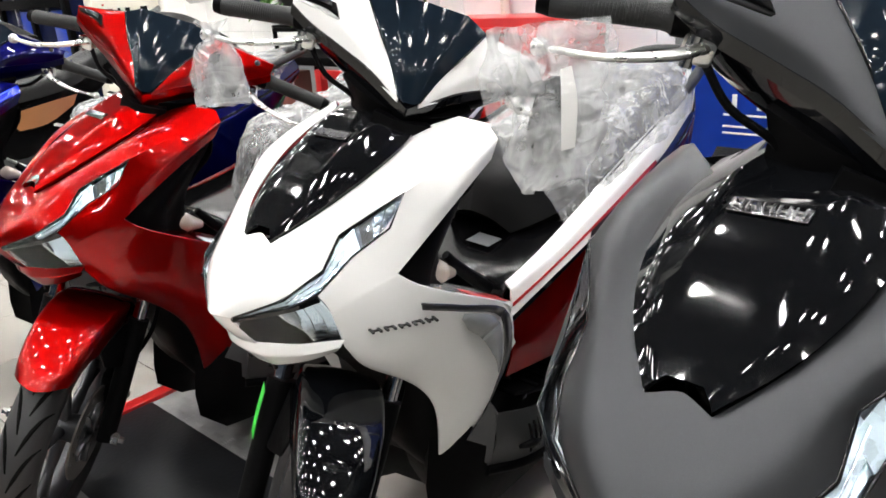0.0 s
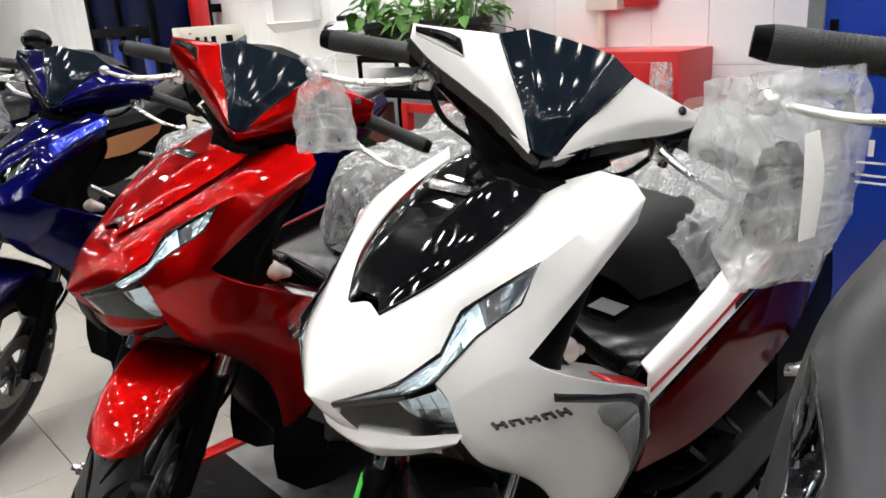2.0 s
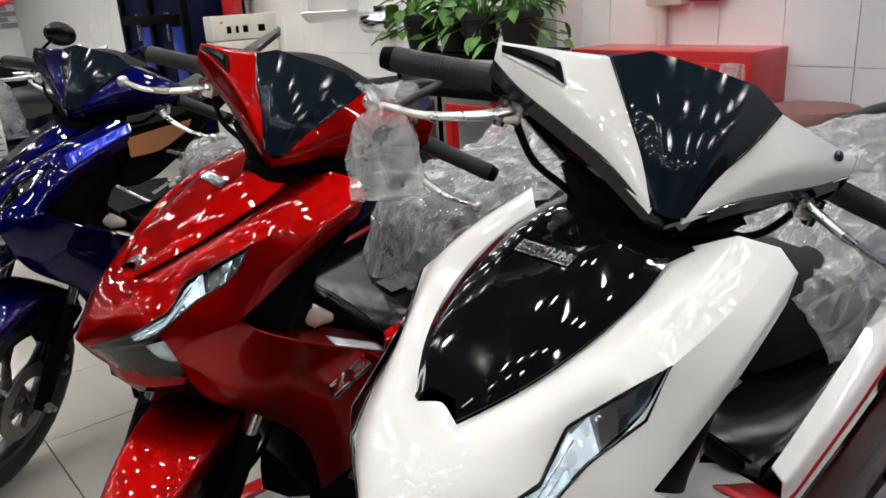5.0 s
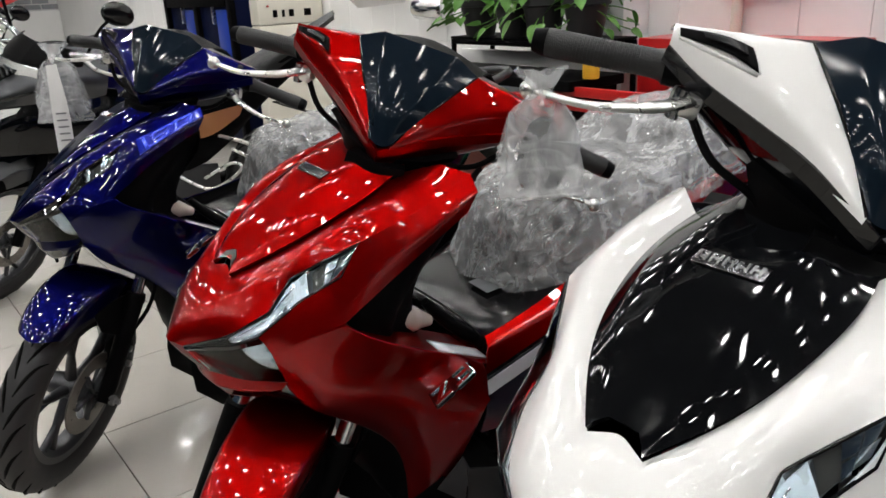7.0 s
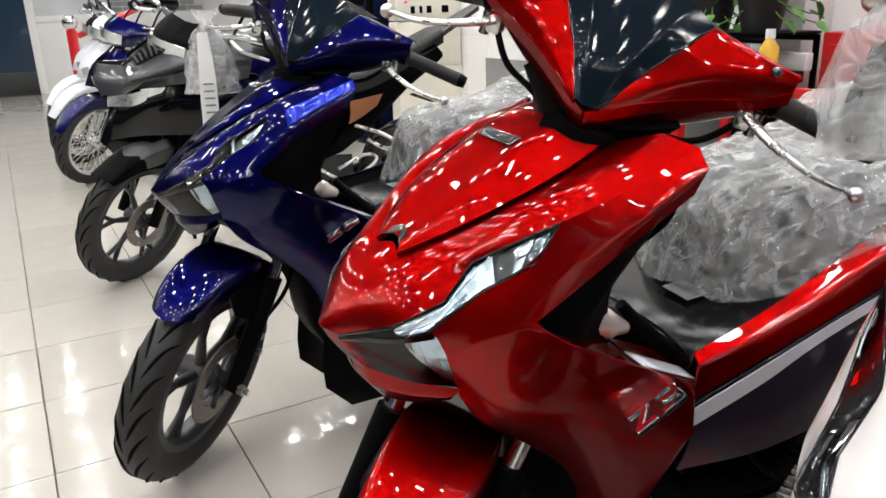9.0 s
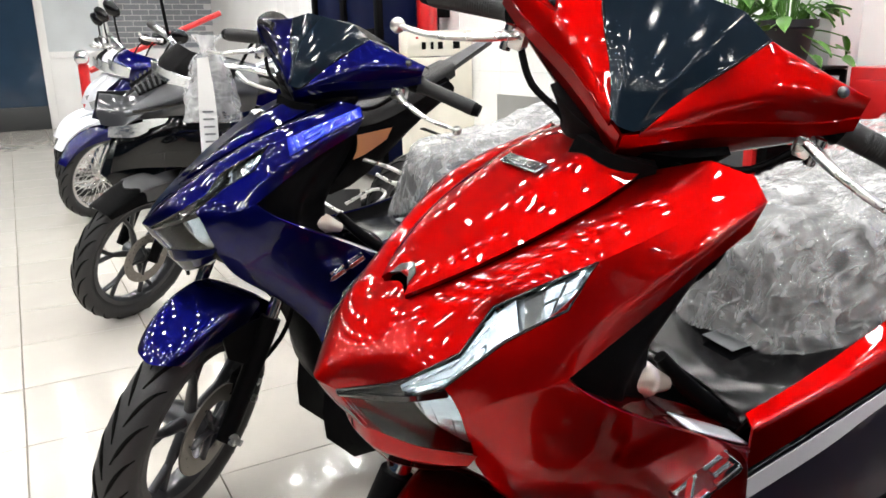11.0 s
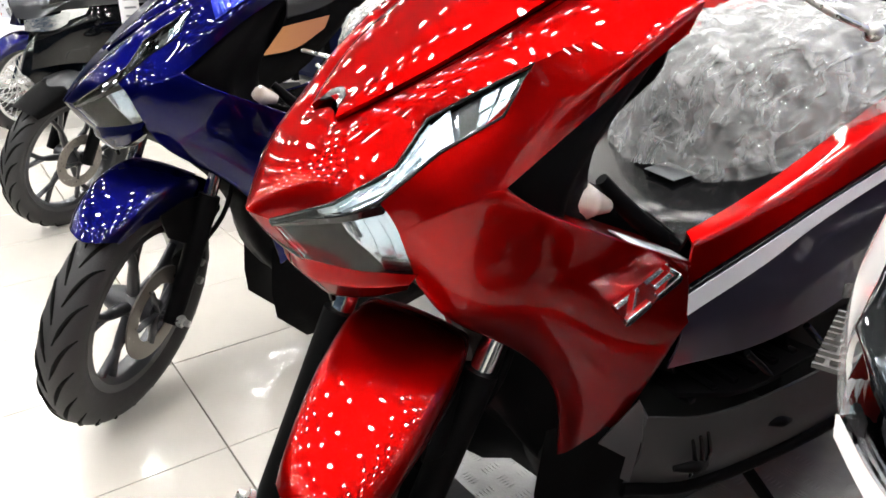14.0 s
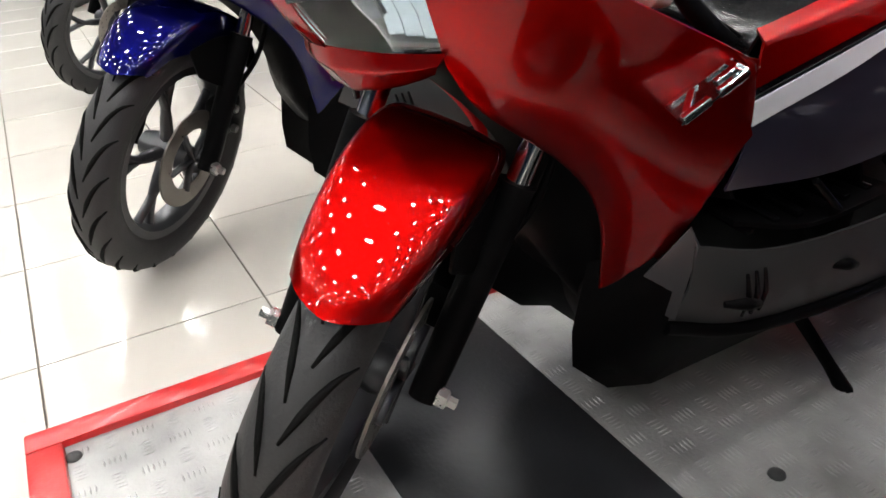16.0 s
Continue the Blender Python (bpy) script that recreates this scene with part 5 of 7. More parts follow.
def scooter(m, steer, paint, nose, rear_paint, label, group, stripe=None, fin=None, fender_paint=None, emblem=True, script=False, turn=5.0, band=None, plate=None):
    r = root("scooter", m, label, "scooter", group)
    S = steering(steer)
    W = steering(steer + turn)
    wheel(r, HUB, W, 0.246, 0.082, rim_r=0.172, name="front_wheel")
    fork(r, W)
    fender(r, W, fender_paint or paint)
    sides, npn = front_body(r, paint, nose, fin)
    headlight(r)
    handlebar(r, S, paint)
    body_core(r, paint, rear_paint, stripe, band, plate)
    if emblem:
        for s, side in ((1, sides[0]), (-1, sides[1])):
            # slanted chrome model badge drawn as plain strokes
            m0 = aim((-0.290, s * 0.2185, 0.554), (-0.055, s * 0.003, 0.028), (0, -1, 0) if s > 0 else (0, 1, 0))
            bd = part("badge_base", *moved(slab_data([(-0.044, -0.001, -0.016), (0.036, -0.001, -0.016), (0.044, -0.001, 0.016), (-0.036, -0.001, 0.016)], 0.003, (0, 1, 0)), m0), DARK_CHROME, side, "dark chrome badge base", smooth=False)
            pcs = []
            for x, wd in ((-0.021, 0.032), (0.021, 0.032)):
                for zz in (-0.0125, 0.0125):
                    o = zz * 0.25
                    pcs.append(moved(box_data(x + o - wd / 2, x + o + wd / 2, -0.0045, 0.0045, zz - 0.0034, zz + 0.0034, 0.001), m0))
                pcs.append(moved(box_data(-wd * 0.52, wd * 0.52, -0.0045, 0.0045, -0.0036, 0.0036, 0.001), m0 @ pose(x, 0, 0, 0, -40 if x < 0 else 0, 0) @ Matrix.Diagonal((1 if x < 0 else 0.7, 1, 1, 1))))
                if x > 0:
                    pcs.append(moved(box_data(x + wd / 2 - 0.007, x + wd / 2, -0.0045, 0.0045, -0.014, 0.014, 0.001), m0))
            for v, f in pcs:
                part("badge_stroke", v, f, CHROME, bd, "chrome badge stroke", smooth=False)
    if script:
        for s, side in ((1, sides[0]), (-1, sides[1])):
            pcs = []
            a, b = Vector((-0.084, s * 0.1690, 0.617)), Vector((-0.186, s * 0.2075, 0.608))
            d = (b - a).normalized()
            for k in range(5):
                p = a + (b - a) * ((k + 0.5) / 5)
                mm = aim(p, d, (0, -s, 0))
                pcs.append(moved(box_data(-0.0085, -0.005, -0.0015, 0.0015, -0.008, 0.008, 0), mm))
                pcs.append(moved(box_data(0.0035, 0.0070, -0.0015, 0.0015, -0.008, 0.008, 0), mm))
                pcs.append(moved(box_data(-0.007, 0.006, -0.0014, 0.0014, -0.002 + 0.004 * (k % 2), 0.001 + 0.004 * (k % 2), 0), mm))
            for v, f in pcs:
                part("letter_stroke", v, f, DECAL_BLACK, side, "black lettering stroke", smooth=False)
            # black, grey and red edge stripes of the side panel
            on = on_grid(SIDE_ROWS)

            def decal(name, a, b, material, label):
                v, f = sheet_data([[on(*p) for p in spline(a, 4)], [on(*p) for p in spline(b, 4)]], 1, 0.001, (0, 1, 0), 0.005)
                part(name, *(mirrored(v, f) if s < 0 else (v, f)), material, side, label)

            k = 1 / 7
            decal("edge_stripe", [(1.25 * k, 0.52), (2.0 * k, 0.56), (2.92 * k, 0.585)], [(1.40 * k, 0.47), (2.12 * k, 0.505), (3.10 * k, 0.530)], DECAL_BLACK, "black edge stripe")
            decal("edge_stripe", [(2.92 * k, 0.585), (4.0 * k, 0.580), (5.0 * k, 0.575), (5.9 * k, 0.56)], [(3.10 * k, 0.530), (4.0 * k, 0.510), (5.0 * k, 0.525), (5.9 * k, 0.55)], DECAL_BLACK, "black edge stripe")
            decal("edge_stripe", [(2.2 * k, 0.495), (2.7 * k, 0.508), (3.20 * k, 0.515)], [(2.3 * k, 0.45), (2.80 * k, 0.39), (3.3 * k, 0.40)], DECAL_GREY, "grey fading stripe")
            decal("edge_stripe", [(3.20 * k, 0.515), (3.8 * k, 0.500), (4.5 * k, 0.500)], [(3.3 * k, 0.40), (3.85 * k, 0.43), (4.45 * k, 0.490)], DECAL_GREY, "grey fading stripe")
    return r


def at_bike(x, y, yaw, lean, z=0.0):
    return pose(x, y, z, lean, 0, yaw)


WHITE_BIKE = at_bike(-0.296, 1.069, -130.9, -2.2)
RED_BIKE = at_bike(-0.842, 1.476, -133.8, -3.8)
BLUE_BIKE = at_bike(-1.461, 1.970, -134.0, 2.9)
GREY_BIKE = at_bike(0.162, 0.572, -133.6, -1.2)
STEERS = {"white": 46.7, "red": 41.9, "blue": 41.2, "grey": 43.3}
G = "row of new scooters"
white_scooter = scooter(WHITE_BIKE, STEERS["white"], WHITE, GLOSS_BLACK, RED, "pearl white scooter with gloss black nose and red tail", G, stripe=((DECAL_RED, 0.46, 0.60, 0, 4), (DECAL_BLACK, 0.60, 0.86, 2, 5)), plate=DECAL_RED, emblem=False, script=True, fender_paint=GLOSS_BLACK)
scooter(RED_BIKE, STEERS["red"], RED, RED, PURPLE_GREY, "candy red scooter on the lift platform", G, band=SILVER, plate=SILVER)
scooter(BLUE_BIKE, STEERS["blue"], BLUE, BLUE, BLUE, "deep blue scooter with bright blue side fins", G, plate=SILVER, fin=BLUE_LIGHT, turn=8.0)
scooter(GREY_BIKE, STEERS["grey"], GREY, GLOSS_BLACK, BLACK, "matt grey scooter with gloss black nose panel", G, emblem=False)

sheet("paper_sticker", [[(-0.066, -0.110, 0.484), (-0.050, -0.106, 0.480)], [(-0.043, -0.111, 0.452), (-0.028, -0.107, 0.448)], [(-0.024, -0.110, 0.424), (-0.010, -0.106, 0.420)]], GREEN_STICKER, white_scooter, 4, 0.001, (1, -1, 0.3), "green paper sticker on the fork").matrix_basis = steering(STEERS["white"] + 5.0)



# ---- the room: u runs along the back wall, n out from it ----
ROOM = pose(0, 0, 0, 0, 0, 138)


def room(ob):
    ob.matrix_basis = ROOM
    return ob


WALL_N = -2.95
CEIL_Z = 3.1
floor = room(tagged(box("floor", -6, 14, WALL_N - 0.2, 7, -0.12, -0.012, GROUT, None, 0), "cream polished porcelain tile floor with brown grout", "floor", kind="structure"))
# tiles: 0.4 m squares; those near the walk are pieces of their own
def tile_mesh(name, w, d, h, material, bevel=0.003):
    v, f = box_data(-w / 2, w / 2, -d / 2, d / 2, -h, 0, bevel)
    me = bpy.data.meshes.new(name)
    me.from_pydata([tuple(q) for q in v], [], f)
    me.materials.append(material)
    me.update()
    return me, v, f


wall_back = room(tagged(box("wall_back", -6, 14, WALL_N - 0.2, WALL_N - 0.008, 0, CEIL_Z, WALL_PAINT, None, 0), "white tiled back wall", "wall", kind="structure"))
wall_end = room(tagged(box("wall_end", 13.8, 14, WALL_N, 7, 0, CEIL_Z, WALL_PAINT, None, 0), "white far end wall", "wall", kind="structure"))
# near and front walls stand out of view, kept dark to limit fill light
wall_near = room(tagged(box("wall_near", -6, -5.8, WALL_N, 7, 0, CEIL_Z, GLASS_DARK, None, 0), "unseen near end wall, dark to limit fill light", "wall", kind="structure"))
wall_front = room(tagged(box("wall_front", -6, 14, 6.8, 7, 0, CEIL_Z, GLASS_DARK, None, 0), "unseen front wall, dark to limit fill light", "wall", kind="structure"))
ceiling = room(tagged(box("ceiling", -6, 14, WALL_N - 0.2, 7, CEIL_Z, CEIL_Z + 0.15, CEIL, None, 0), "dark painted showroom ceiling", "ceiling", kind="structure"))


def ceiling_light(u, n):
    e = root("ceiling_light", ROOM @ pose(u, n, CEIL_Z), "round white recessed downlight, lit", "ceiling light", "ceiling downlights")
    v, f = lathe_data([(0.055, 0.0), (0.068, 0.0), (0.068, -0.012), (0.055, -0.016)], 16, "z")
    part("trim_ring", v, f, WHITE, e)
    v, f = lathe_data([(0.0, -0.006), (0.056, -0.006), (0.056, 0.0), (0.0, 0.0)], 16, "z", closed=False)
    part("diffuser", v, f, EMIT, e, "glowing diffuser")
    return e


first = ceiling_light(-2.6, -2.72)
for i in range(22):
    # the row at n -2.45 is an addition that brightens the back wall
    for n in (-2.72, -2.45, -2.10, -1.50, -0.90, -0.30, 0.30, 0.90, 1.50, 2.10, 2.70, 3.30, 3.90):
        if i or n > -2.7:
            copy_thing(first, ROOM @ pose(-2.6 + i * 0.62, n, CEIL_Z))


# ---- lift platform under the red scooter ----
def lift():
    e = root("lift_platform", ROOM @ pose(0, 0, 0), "motorcycle lift with red steel frame and chequer plate deck", "lift platform")
    u0, u1, n0, n1 = 1.165, 1.935, -2.45, -0.12
    box("deck", u0 + 0.03, u1 - 0.03, n0 + 0.03, n1 - 0.03, -0.010, 0.006, PLATE, e, 0.0, "worn chequer plate deck")
    # raised bars of the chequer plate, groups of five turned about
    bars = []
    rng = random.Random(4)
    for i in range(15):
        for j in range(27):
            cu, cn = u0 + 0.065 + i * 0.0455, n1 - 0.065 - j * 0.0455
            if -0.86 < cn < -0.53:
                continue
            turned = (i + j) % 2
            for k in range(5):
                o = (k - 2) * 0.0072
                m = pose(cu + (0 if not turned else o), cn + (o if not turned else 0), 0.006, 0, 0, 90 if turned else 0)
                bars.append(moved((np.array([(-0.0110, 0, 0), (0, -0.0020, 0), (0.0110, 0, 0), (0, 0.0020, 0), (0, 0, 0.0016)]), [(0, 1, 4), (1, 2, 4), (2, 3, 4), (3, 0, 4)]), m))
    v, f = join(*bars)
    tagged(part("tread_bar_pattern", v, f, PLATE, e, smooth=False), kind="stuff")
    for nm, a in (("frame_rail", (u0, u0 + 0.045, n0, n1)), ("frame_rail", (u1 - 0.045, u1, n0, n1)), ("frame_end", (u0 + 0.045, u1 - 0.045, n1 - 0.05, n1)), ("frame_end", (u0 + 0.045, u1 - 0.045, n0, n0 + 0.05))):
        box(nm, *a, -0.01, 0.018, RED_STEEL, e, 0.004, "chipped red steel frame bar")
    box("rubber_strip", u0 + 0.046, u1 - 0.046, -0.845, -0.545, 0.006, 0.0105, MAT_RUBBER, e, 0.002, "dirty black rubber strip")
    for u, n in ((1.31, -0.975), (1.86, -0.18), (1.82, -1.2), (1.34, -0.2)):
        v, f = moved(lathe_data([(0, 0.006), (0.006, 0.0055), (0.011, 0.003), (0.012, 0.0)], 12, "z", closed=False), pose(u, n, 0.006))
        part("bolt", v, f, DARK_GREY, e)
    return e


lift()


# ---- back wall ----
def red_cabinet():
    e = root("tool_cabinet", ROOM, "red steel tool cabinet against the wall", "cabinet")
    box("body", 1.70, 2.48, WALL_N, -2.70, 0.05, 0.87, RED_BOX, e, 0.006)
    for z0, z1 in ((0.66, 0.83), (0.46, 0.64), (0.08, 0.44)):
        d = box("drawer", 1.73, 2.45, -2.705, -2.69, z0, z1, RED_BOX, e, 0.004)
        box("handle", 1.95, 2.23, -2.69, -2.672, z1 - 0.035, z1 - 0.02, CHROME, d, 0.004)
    for u in (1.74, 2.44):
        box("foot", u - 0.03, u + 0.03, -2.8, -2.72, 0, 0.05, BLACK, e, 0.004)
    b = root("parts_bag", ROOM @ pose(1.76, -2.685, 0.73), "clear bag with orange printed part hung on the cabinet", "bag")
    sheet("bag", [[(-0.045, 0.004, 0.10), (0, 0.01, 0.105), (0.045, 0.004, 0.10)], [(-0.05, 0.004, 0), (0, 0.02, 0), (0.05, 0.004, 0)], [(-0.04, 0.002, -0.08), (0, 0.008, -0.085), (0.04, 0.002, -0.08)]], BAG, b, 4, 0.001, (0, 1, 0))
    box("card", -0.025, 0.025, 0.0, 0.004, -0.06, 0.06, mat("orange_card", (0.7, 0.12, 0.04), 0.5), b, 0.001)


red_cabinet()


def blue_cabinet(u0, u1, n1, h):
    e = root("blue_cabinet", ROOM, "blue steel tool cabinet with white lettering", "cabinet")
    box("body", u0, u1, WALL_N, n1, 0.04, h, BLUE_BOX, e, 0.008)
    box("door", u0 + 0.02, u1 - 0.02, n1, n1 + 0.012, 0.08, h - 0.04, BLUE_BOX, e, 0.004)
    box("plinth", u0 + 0.02, u1 - 0.02, WALL_N, n1 - 0.03, 0, 0.04, BLACK, e, 0.002)
    # white rules and bars where lettering stands
    for z, dz in ((0.60, 0.006), (0.565, 0.006), (0.545, 0.006)):
        box("rule", u0 + 0.05, u1 - 0.16, n1 + 0.0125, n1 + 0.0135, z, z + dz, PAPER, e, 0)
    for k in range(5):
        box("letter_bar", u1 - 0.20 - k * 0.075, u1 - 0.185 - k * 0.075, n1 + 0.0125, n1 + 0.0135, 0.62, 0.665, PAPER, e, 0)
    box("lock", u1 - 0.08, u1 - 0.06, n1 + 0.012, n1 + 0.02, 0.92, 0.98, BLACK, e, 0.002)
    box("edge_strip", u1 - 0.045, u1, n1 + 0.001, n1 + 0.02, 0.04, h, DECAL_GREY, e, 0.002, "grey side strip")
    return e


blue_cabinet(0.30, 1.10, -2.35, 1.9)
blue_cabinet(-0.62, 0.24, -2.35, 1.9)


def column():
    tagged(room(box("wall_column", 2.62, 2.78, WALL_N, -2.78, 0, CEIL_Z, WALL_PAINT, None, 0.004)), "white painted wall column", "column", kind="structure")


column()


def planter_stand():
    e = root("plant_stand", ROOM @ pose(2.95, -2.62, 0), "black steel plant stand", "plant stand")
    for x in (-0.42, 0.42):
        for y in (-0.12, 0.12):
            tube("leg", [(x, y, 0), (x, y, 0.86)], 0.012, BLACK, e, 8, 1)
    for y in (-0.12, 0.12):
        tube("rail", [(-0.42, y, 0.85), (0.42, y, 0.85)], 0.012, BLACK, e, 8, 1)
        tube("lower_rail", [(-0.42, y, 0.30), (0.42, y, 0.30)], 0.010, BLACK, e, 8, 1)
    box("shelf", -0.43, 0.43, -0.13, 0.13, 0.862, 0.872, BLACK, e, 0.002)


planter_stand()


def pothos(u, n, z, seed, n_leaf=46):
    rng = random.Random(seed)
    e = root("potted_plant", ROOM @ pose(u, n, z), "green pothos in a black plastic pot", "plant", "pothos pots")
    v, f = lathe_data([(0.0, 0.0), (0.065, 0.0), (0.088, 0.125), (0.098, 0.13), (0.098, 0.155), (0.090, 0.155), (0.086, 0.13), (0.0, 0.125)], 20, "z", closed=False)
    part("pot", v, f, POT, e, "black plastic pot", sharp=40)
    leaves, stems = [], []
    for k in range(n_leaf):
        a, r, h = rng.uniform(0, 6.28), rng.uniform(0.02, 0.15), rng.uniform(0.14, 0.29)
        if k % 5 == 0:
            r, h = rng.uniform(0.12, 0.2), rng.uniform(0.02, 0.14)
        p = Vector((r * math.cos(a), r * math.sin(a), h))
        stems.append(tube_data([(0.02 * math.cos(a), 0.02 * math.sin(a), 0.12), (p.x * 0.6, p.y * 0.6, h * 0.9 + 0.03), p], 0.0025, 5, 3))
        L, W = rng.uniform(0.05, 0.085), rng.uniform(0.035, 0.058)
        g = []
        for t, w in ((0, 0.35), (0.15, 0.9), (0.4, 1.0), (0.7, 0.65), (1.0, 0.04)):
            g.append([(t * L, -w * W / 2, 0.006 - 0.02 * t * t), (t * L, 0, -0.02 * t * t), (t * L, w * W / 2, 0.006 - 0.02 * t * t)])
        m = Matrix.Translation(p) @ Euler((rng.uniform(-0.5, 0.5), rng.uniform(-0.2, 0.9), a + rng.uniform(-0.7, 0.7))).to_matrix().to_4x4()
        leaves.append(moved(sheet_data(g, 2, 0.0006, (0, 0, 1)), m))
    v, f = join(*leaves)
    tagged(part("foliage", v, f, LEAF, e, "green heart-shaped leaves", sharp=60), kind="stuff")
    v, f = join(*stems)
    tagged(part("stem", v, f, LEAF, e), kind="stuff")


for k in range(4):
    pothos(2.66 + 0.2 * k, -2.6 + 0.03 * (k % 2), 0.872, 11 + k)


def switch_box():
    e = root("control_box", ROOM @ pose(5.30, -2.70, 0), "cream enamel control box with sockets", "control box")
    box("case", 0.0, 0.12, -0.24, 0.24, 0.90, 1.06, CREAM, e, 0.008)
    box("lower_case", 0.0, 0.12, -0.24, 0.24, 0.60, 0.895, CREAM, e, 0.008)
    for y, w in ((-0.12, 0.05), (0.0, 0.035), (0.06, 0.02), (0.12, 0.03)):
        box("socket", -0.006, 0.001, y - w / 2, y + w / 2, 0.945, 0.99, BLACK, e, 0.002)
    box("lamp", -0.006, 0.001, 0.16, 0.175, 1.01, 1.022, RED_BOX, e, 0.001)
    box("base", 0.0, 0.12, -0.25, 0.24, 0.0, 0.60, CREAM, e, 0.004)


switch_box()


def wall_bits():
    e = root("paper_holder", ROOM @ pose(4.02, WALL_N, 0.98), "chrome paper holder on the tiled wall", "paper holder")
    v, f = moved(lathe_data([(0.0, -0.12), (0.055, -0.12), (0.06, -0.11), (0.06, 0.11), (0.055, 0.12), (0, 0.12)], 20, "x", closed=False), pose(0, 0.07, 0))
    part("cover", v, f, CHROME, e)
    box("plate", -0.12, 0.12, 0.0, 0.02, -0.04, 0.09, CHROME, e, 0.003)
    b = root("wall_basin", ROOM @ pose(4.55, WALL_N, 1.02), "white ceramic wall shelf", "shelf")
    sheet("bowl", [[(-0.24, 0.01, 0.03), (0, 0.26, 0.03), (0.24, 0.01, 0.03)], [(-0.2, 0.01, -0.01), (0, 0.2, -0.03), (0.2, 0.01, -0.01)]], WHITE, b, 5, 0.01, (0, 1, -0.5))
    box("top", -0.24, 0.24, 0.0, 0.06, 0.03, 0.4, WHITE, b, 0.01)
    p = root("gas_pipe", ROOM @ pose(2.2, WALL_N, 0), "cream pipe and valve box on the wall", "pipe")
    tube("pipe", [(0, 0.03, 0.0), (0, 0.03, 1.02)], 0.022, CREAM, p, 10, 1)
    box("junction", -0.1, 0.06, 0.0, 0.06, 1.02, 1.10, CREAM, p, 0.005)
    box("valve", -0.26, -0.12, 0.0, 0.05, 1.03, 1.09, mat("red_valve", (0.4, 0.02, 0.02), 0.4), p, 0.01)
    t = root("wash_bench", ROOM @ pose(3.0, -2.45, 0), "low steel bench with black top beside the wall", "bench")
    box("top", -0.5, 0.5, -0.2, 0.12, 0.70, 0.74, BLACK, t, 0.005)
    box("splash", -0.5, 0.5, -0.24, -0.2, 0.74, 0.80, PAPER, t, 0.004)
    for x in (-0.46, 0.46):
        box("leg", x - 0.02, x + 0.02, -0.18, 0.08, 0, 0.70, BLACK, t, 0.003)
    r = root("rack", ROOM @ pose(2.33, -2.25, 0), "red steel rack with green crate", "rack")
    for x in (-0.25, 0.25):
        for y in (-0.12, 0.12):
            box("post", x - 0.018, x + 0.018, y - 0.018, y + 0.018, 0, 0.72, RED_STEEL, r, 0.002)
    for z in (0.2, 0.7):
        for y in (-0.12, 0.12):
            box("beam", -0.25, 0.25, y - 0.012, y + 0.012, z - 0.018, z + 0.018, RED_STEEL, r, 0.002)
    box("crate", -0.2, 0.2, -0.10, 0.10, 0.22, 0.50, GREEN, r, 0.01, "green plastic crate")
    w = root("carton", ROOM @ pose(3.3, -2.35, 0.0), "brown carton with a pale printed label", "carton")
    box("box", -0.22, 0.22, -0.12, 0.15, 0.0, 0.66, WOOD, w, 0.006)
    box("label", 0.0, 0.15, 0.150, 0.152, 0.52, 0.62, CREAM, w, 0)
    o = root("brown_stool", ROOM @ pose(1.46, -2.62, 0), "round dark brown padded stool", "stool")
    v, f = lathe_data([(0, 0.62), (0.12, 0.62), (0.16, 0.64), (0.165, 0.68), (0.14, 0.715), (0, 0.72)], 28, "z", closed=False)
    part("seat_pad", v, f, WOOD, o, sharp=50)
    for k in range(4):
        a = k * math.pi / 2 + 0.4
        tube("leg", [(0.1 * math.cos(a), 0.1 * math.sin(a), 0.62), (0.17 * math.cos(a), 0.17 * math.sin(a), 0)], 0.012, BLACK, o, 8, 1)
    tagged(room(box("baseboard", -2.0, 5.0, WALL_N + 0.001, WALL_N + 0.012, 0.0, 0.66, DECAL_GREY, None, 0.002)), "grey tiled dado", "dado", kind="structure")


wall_bits()


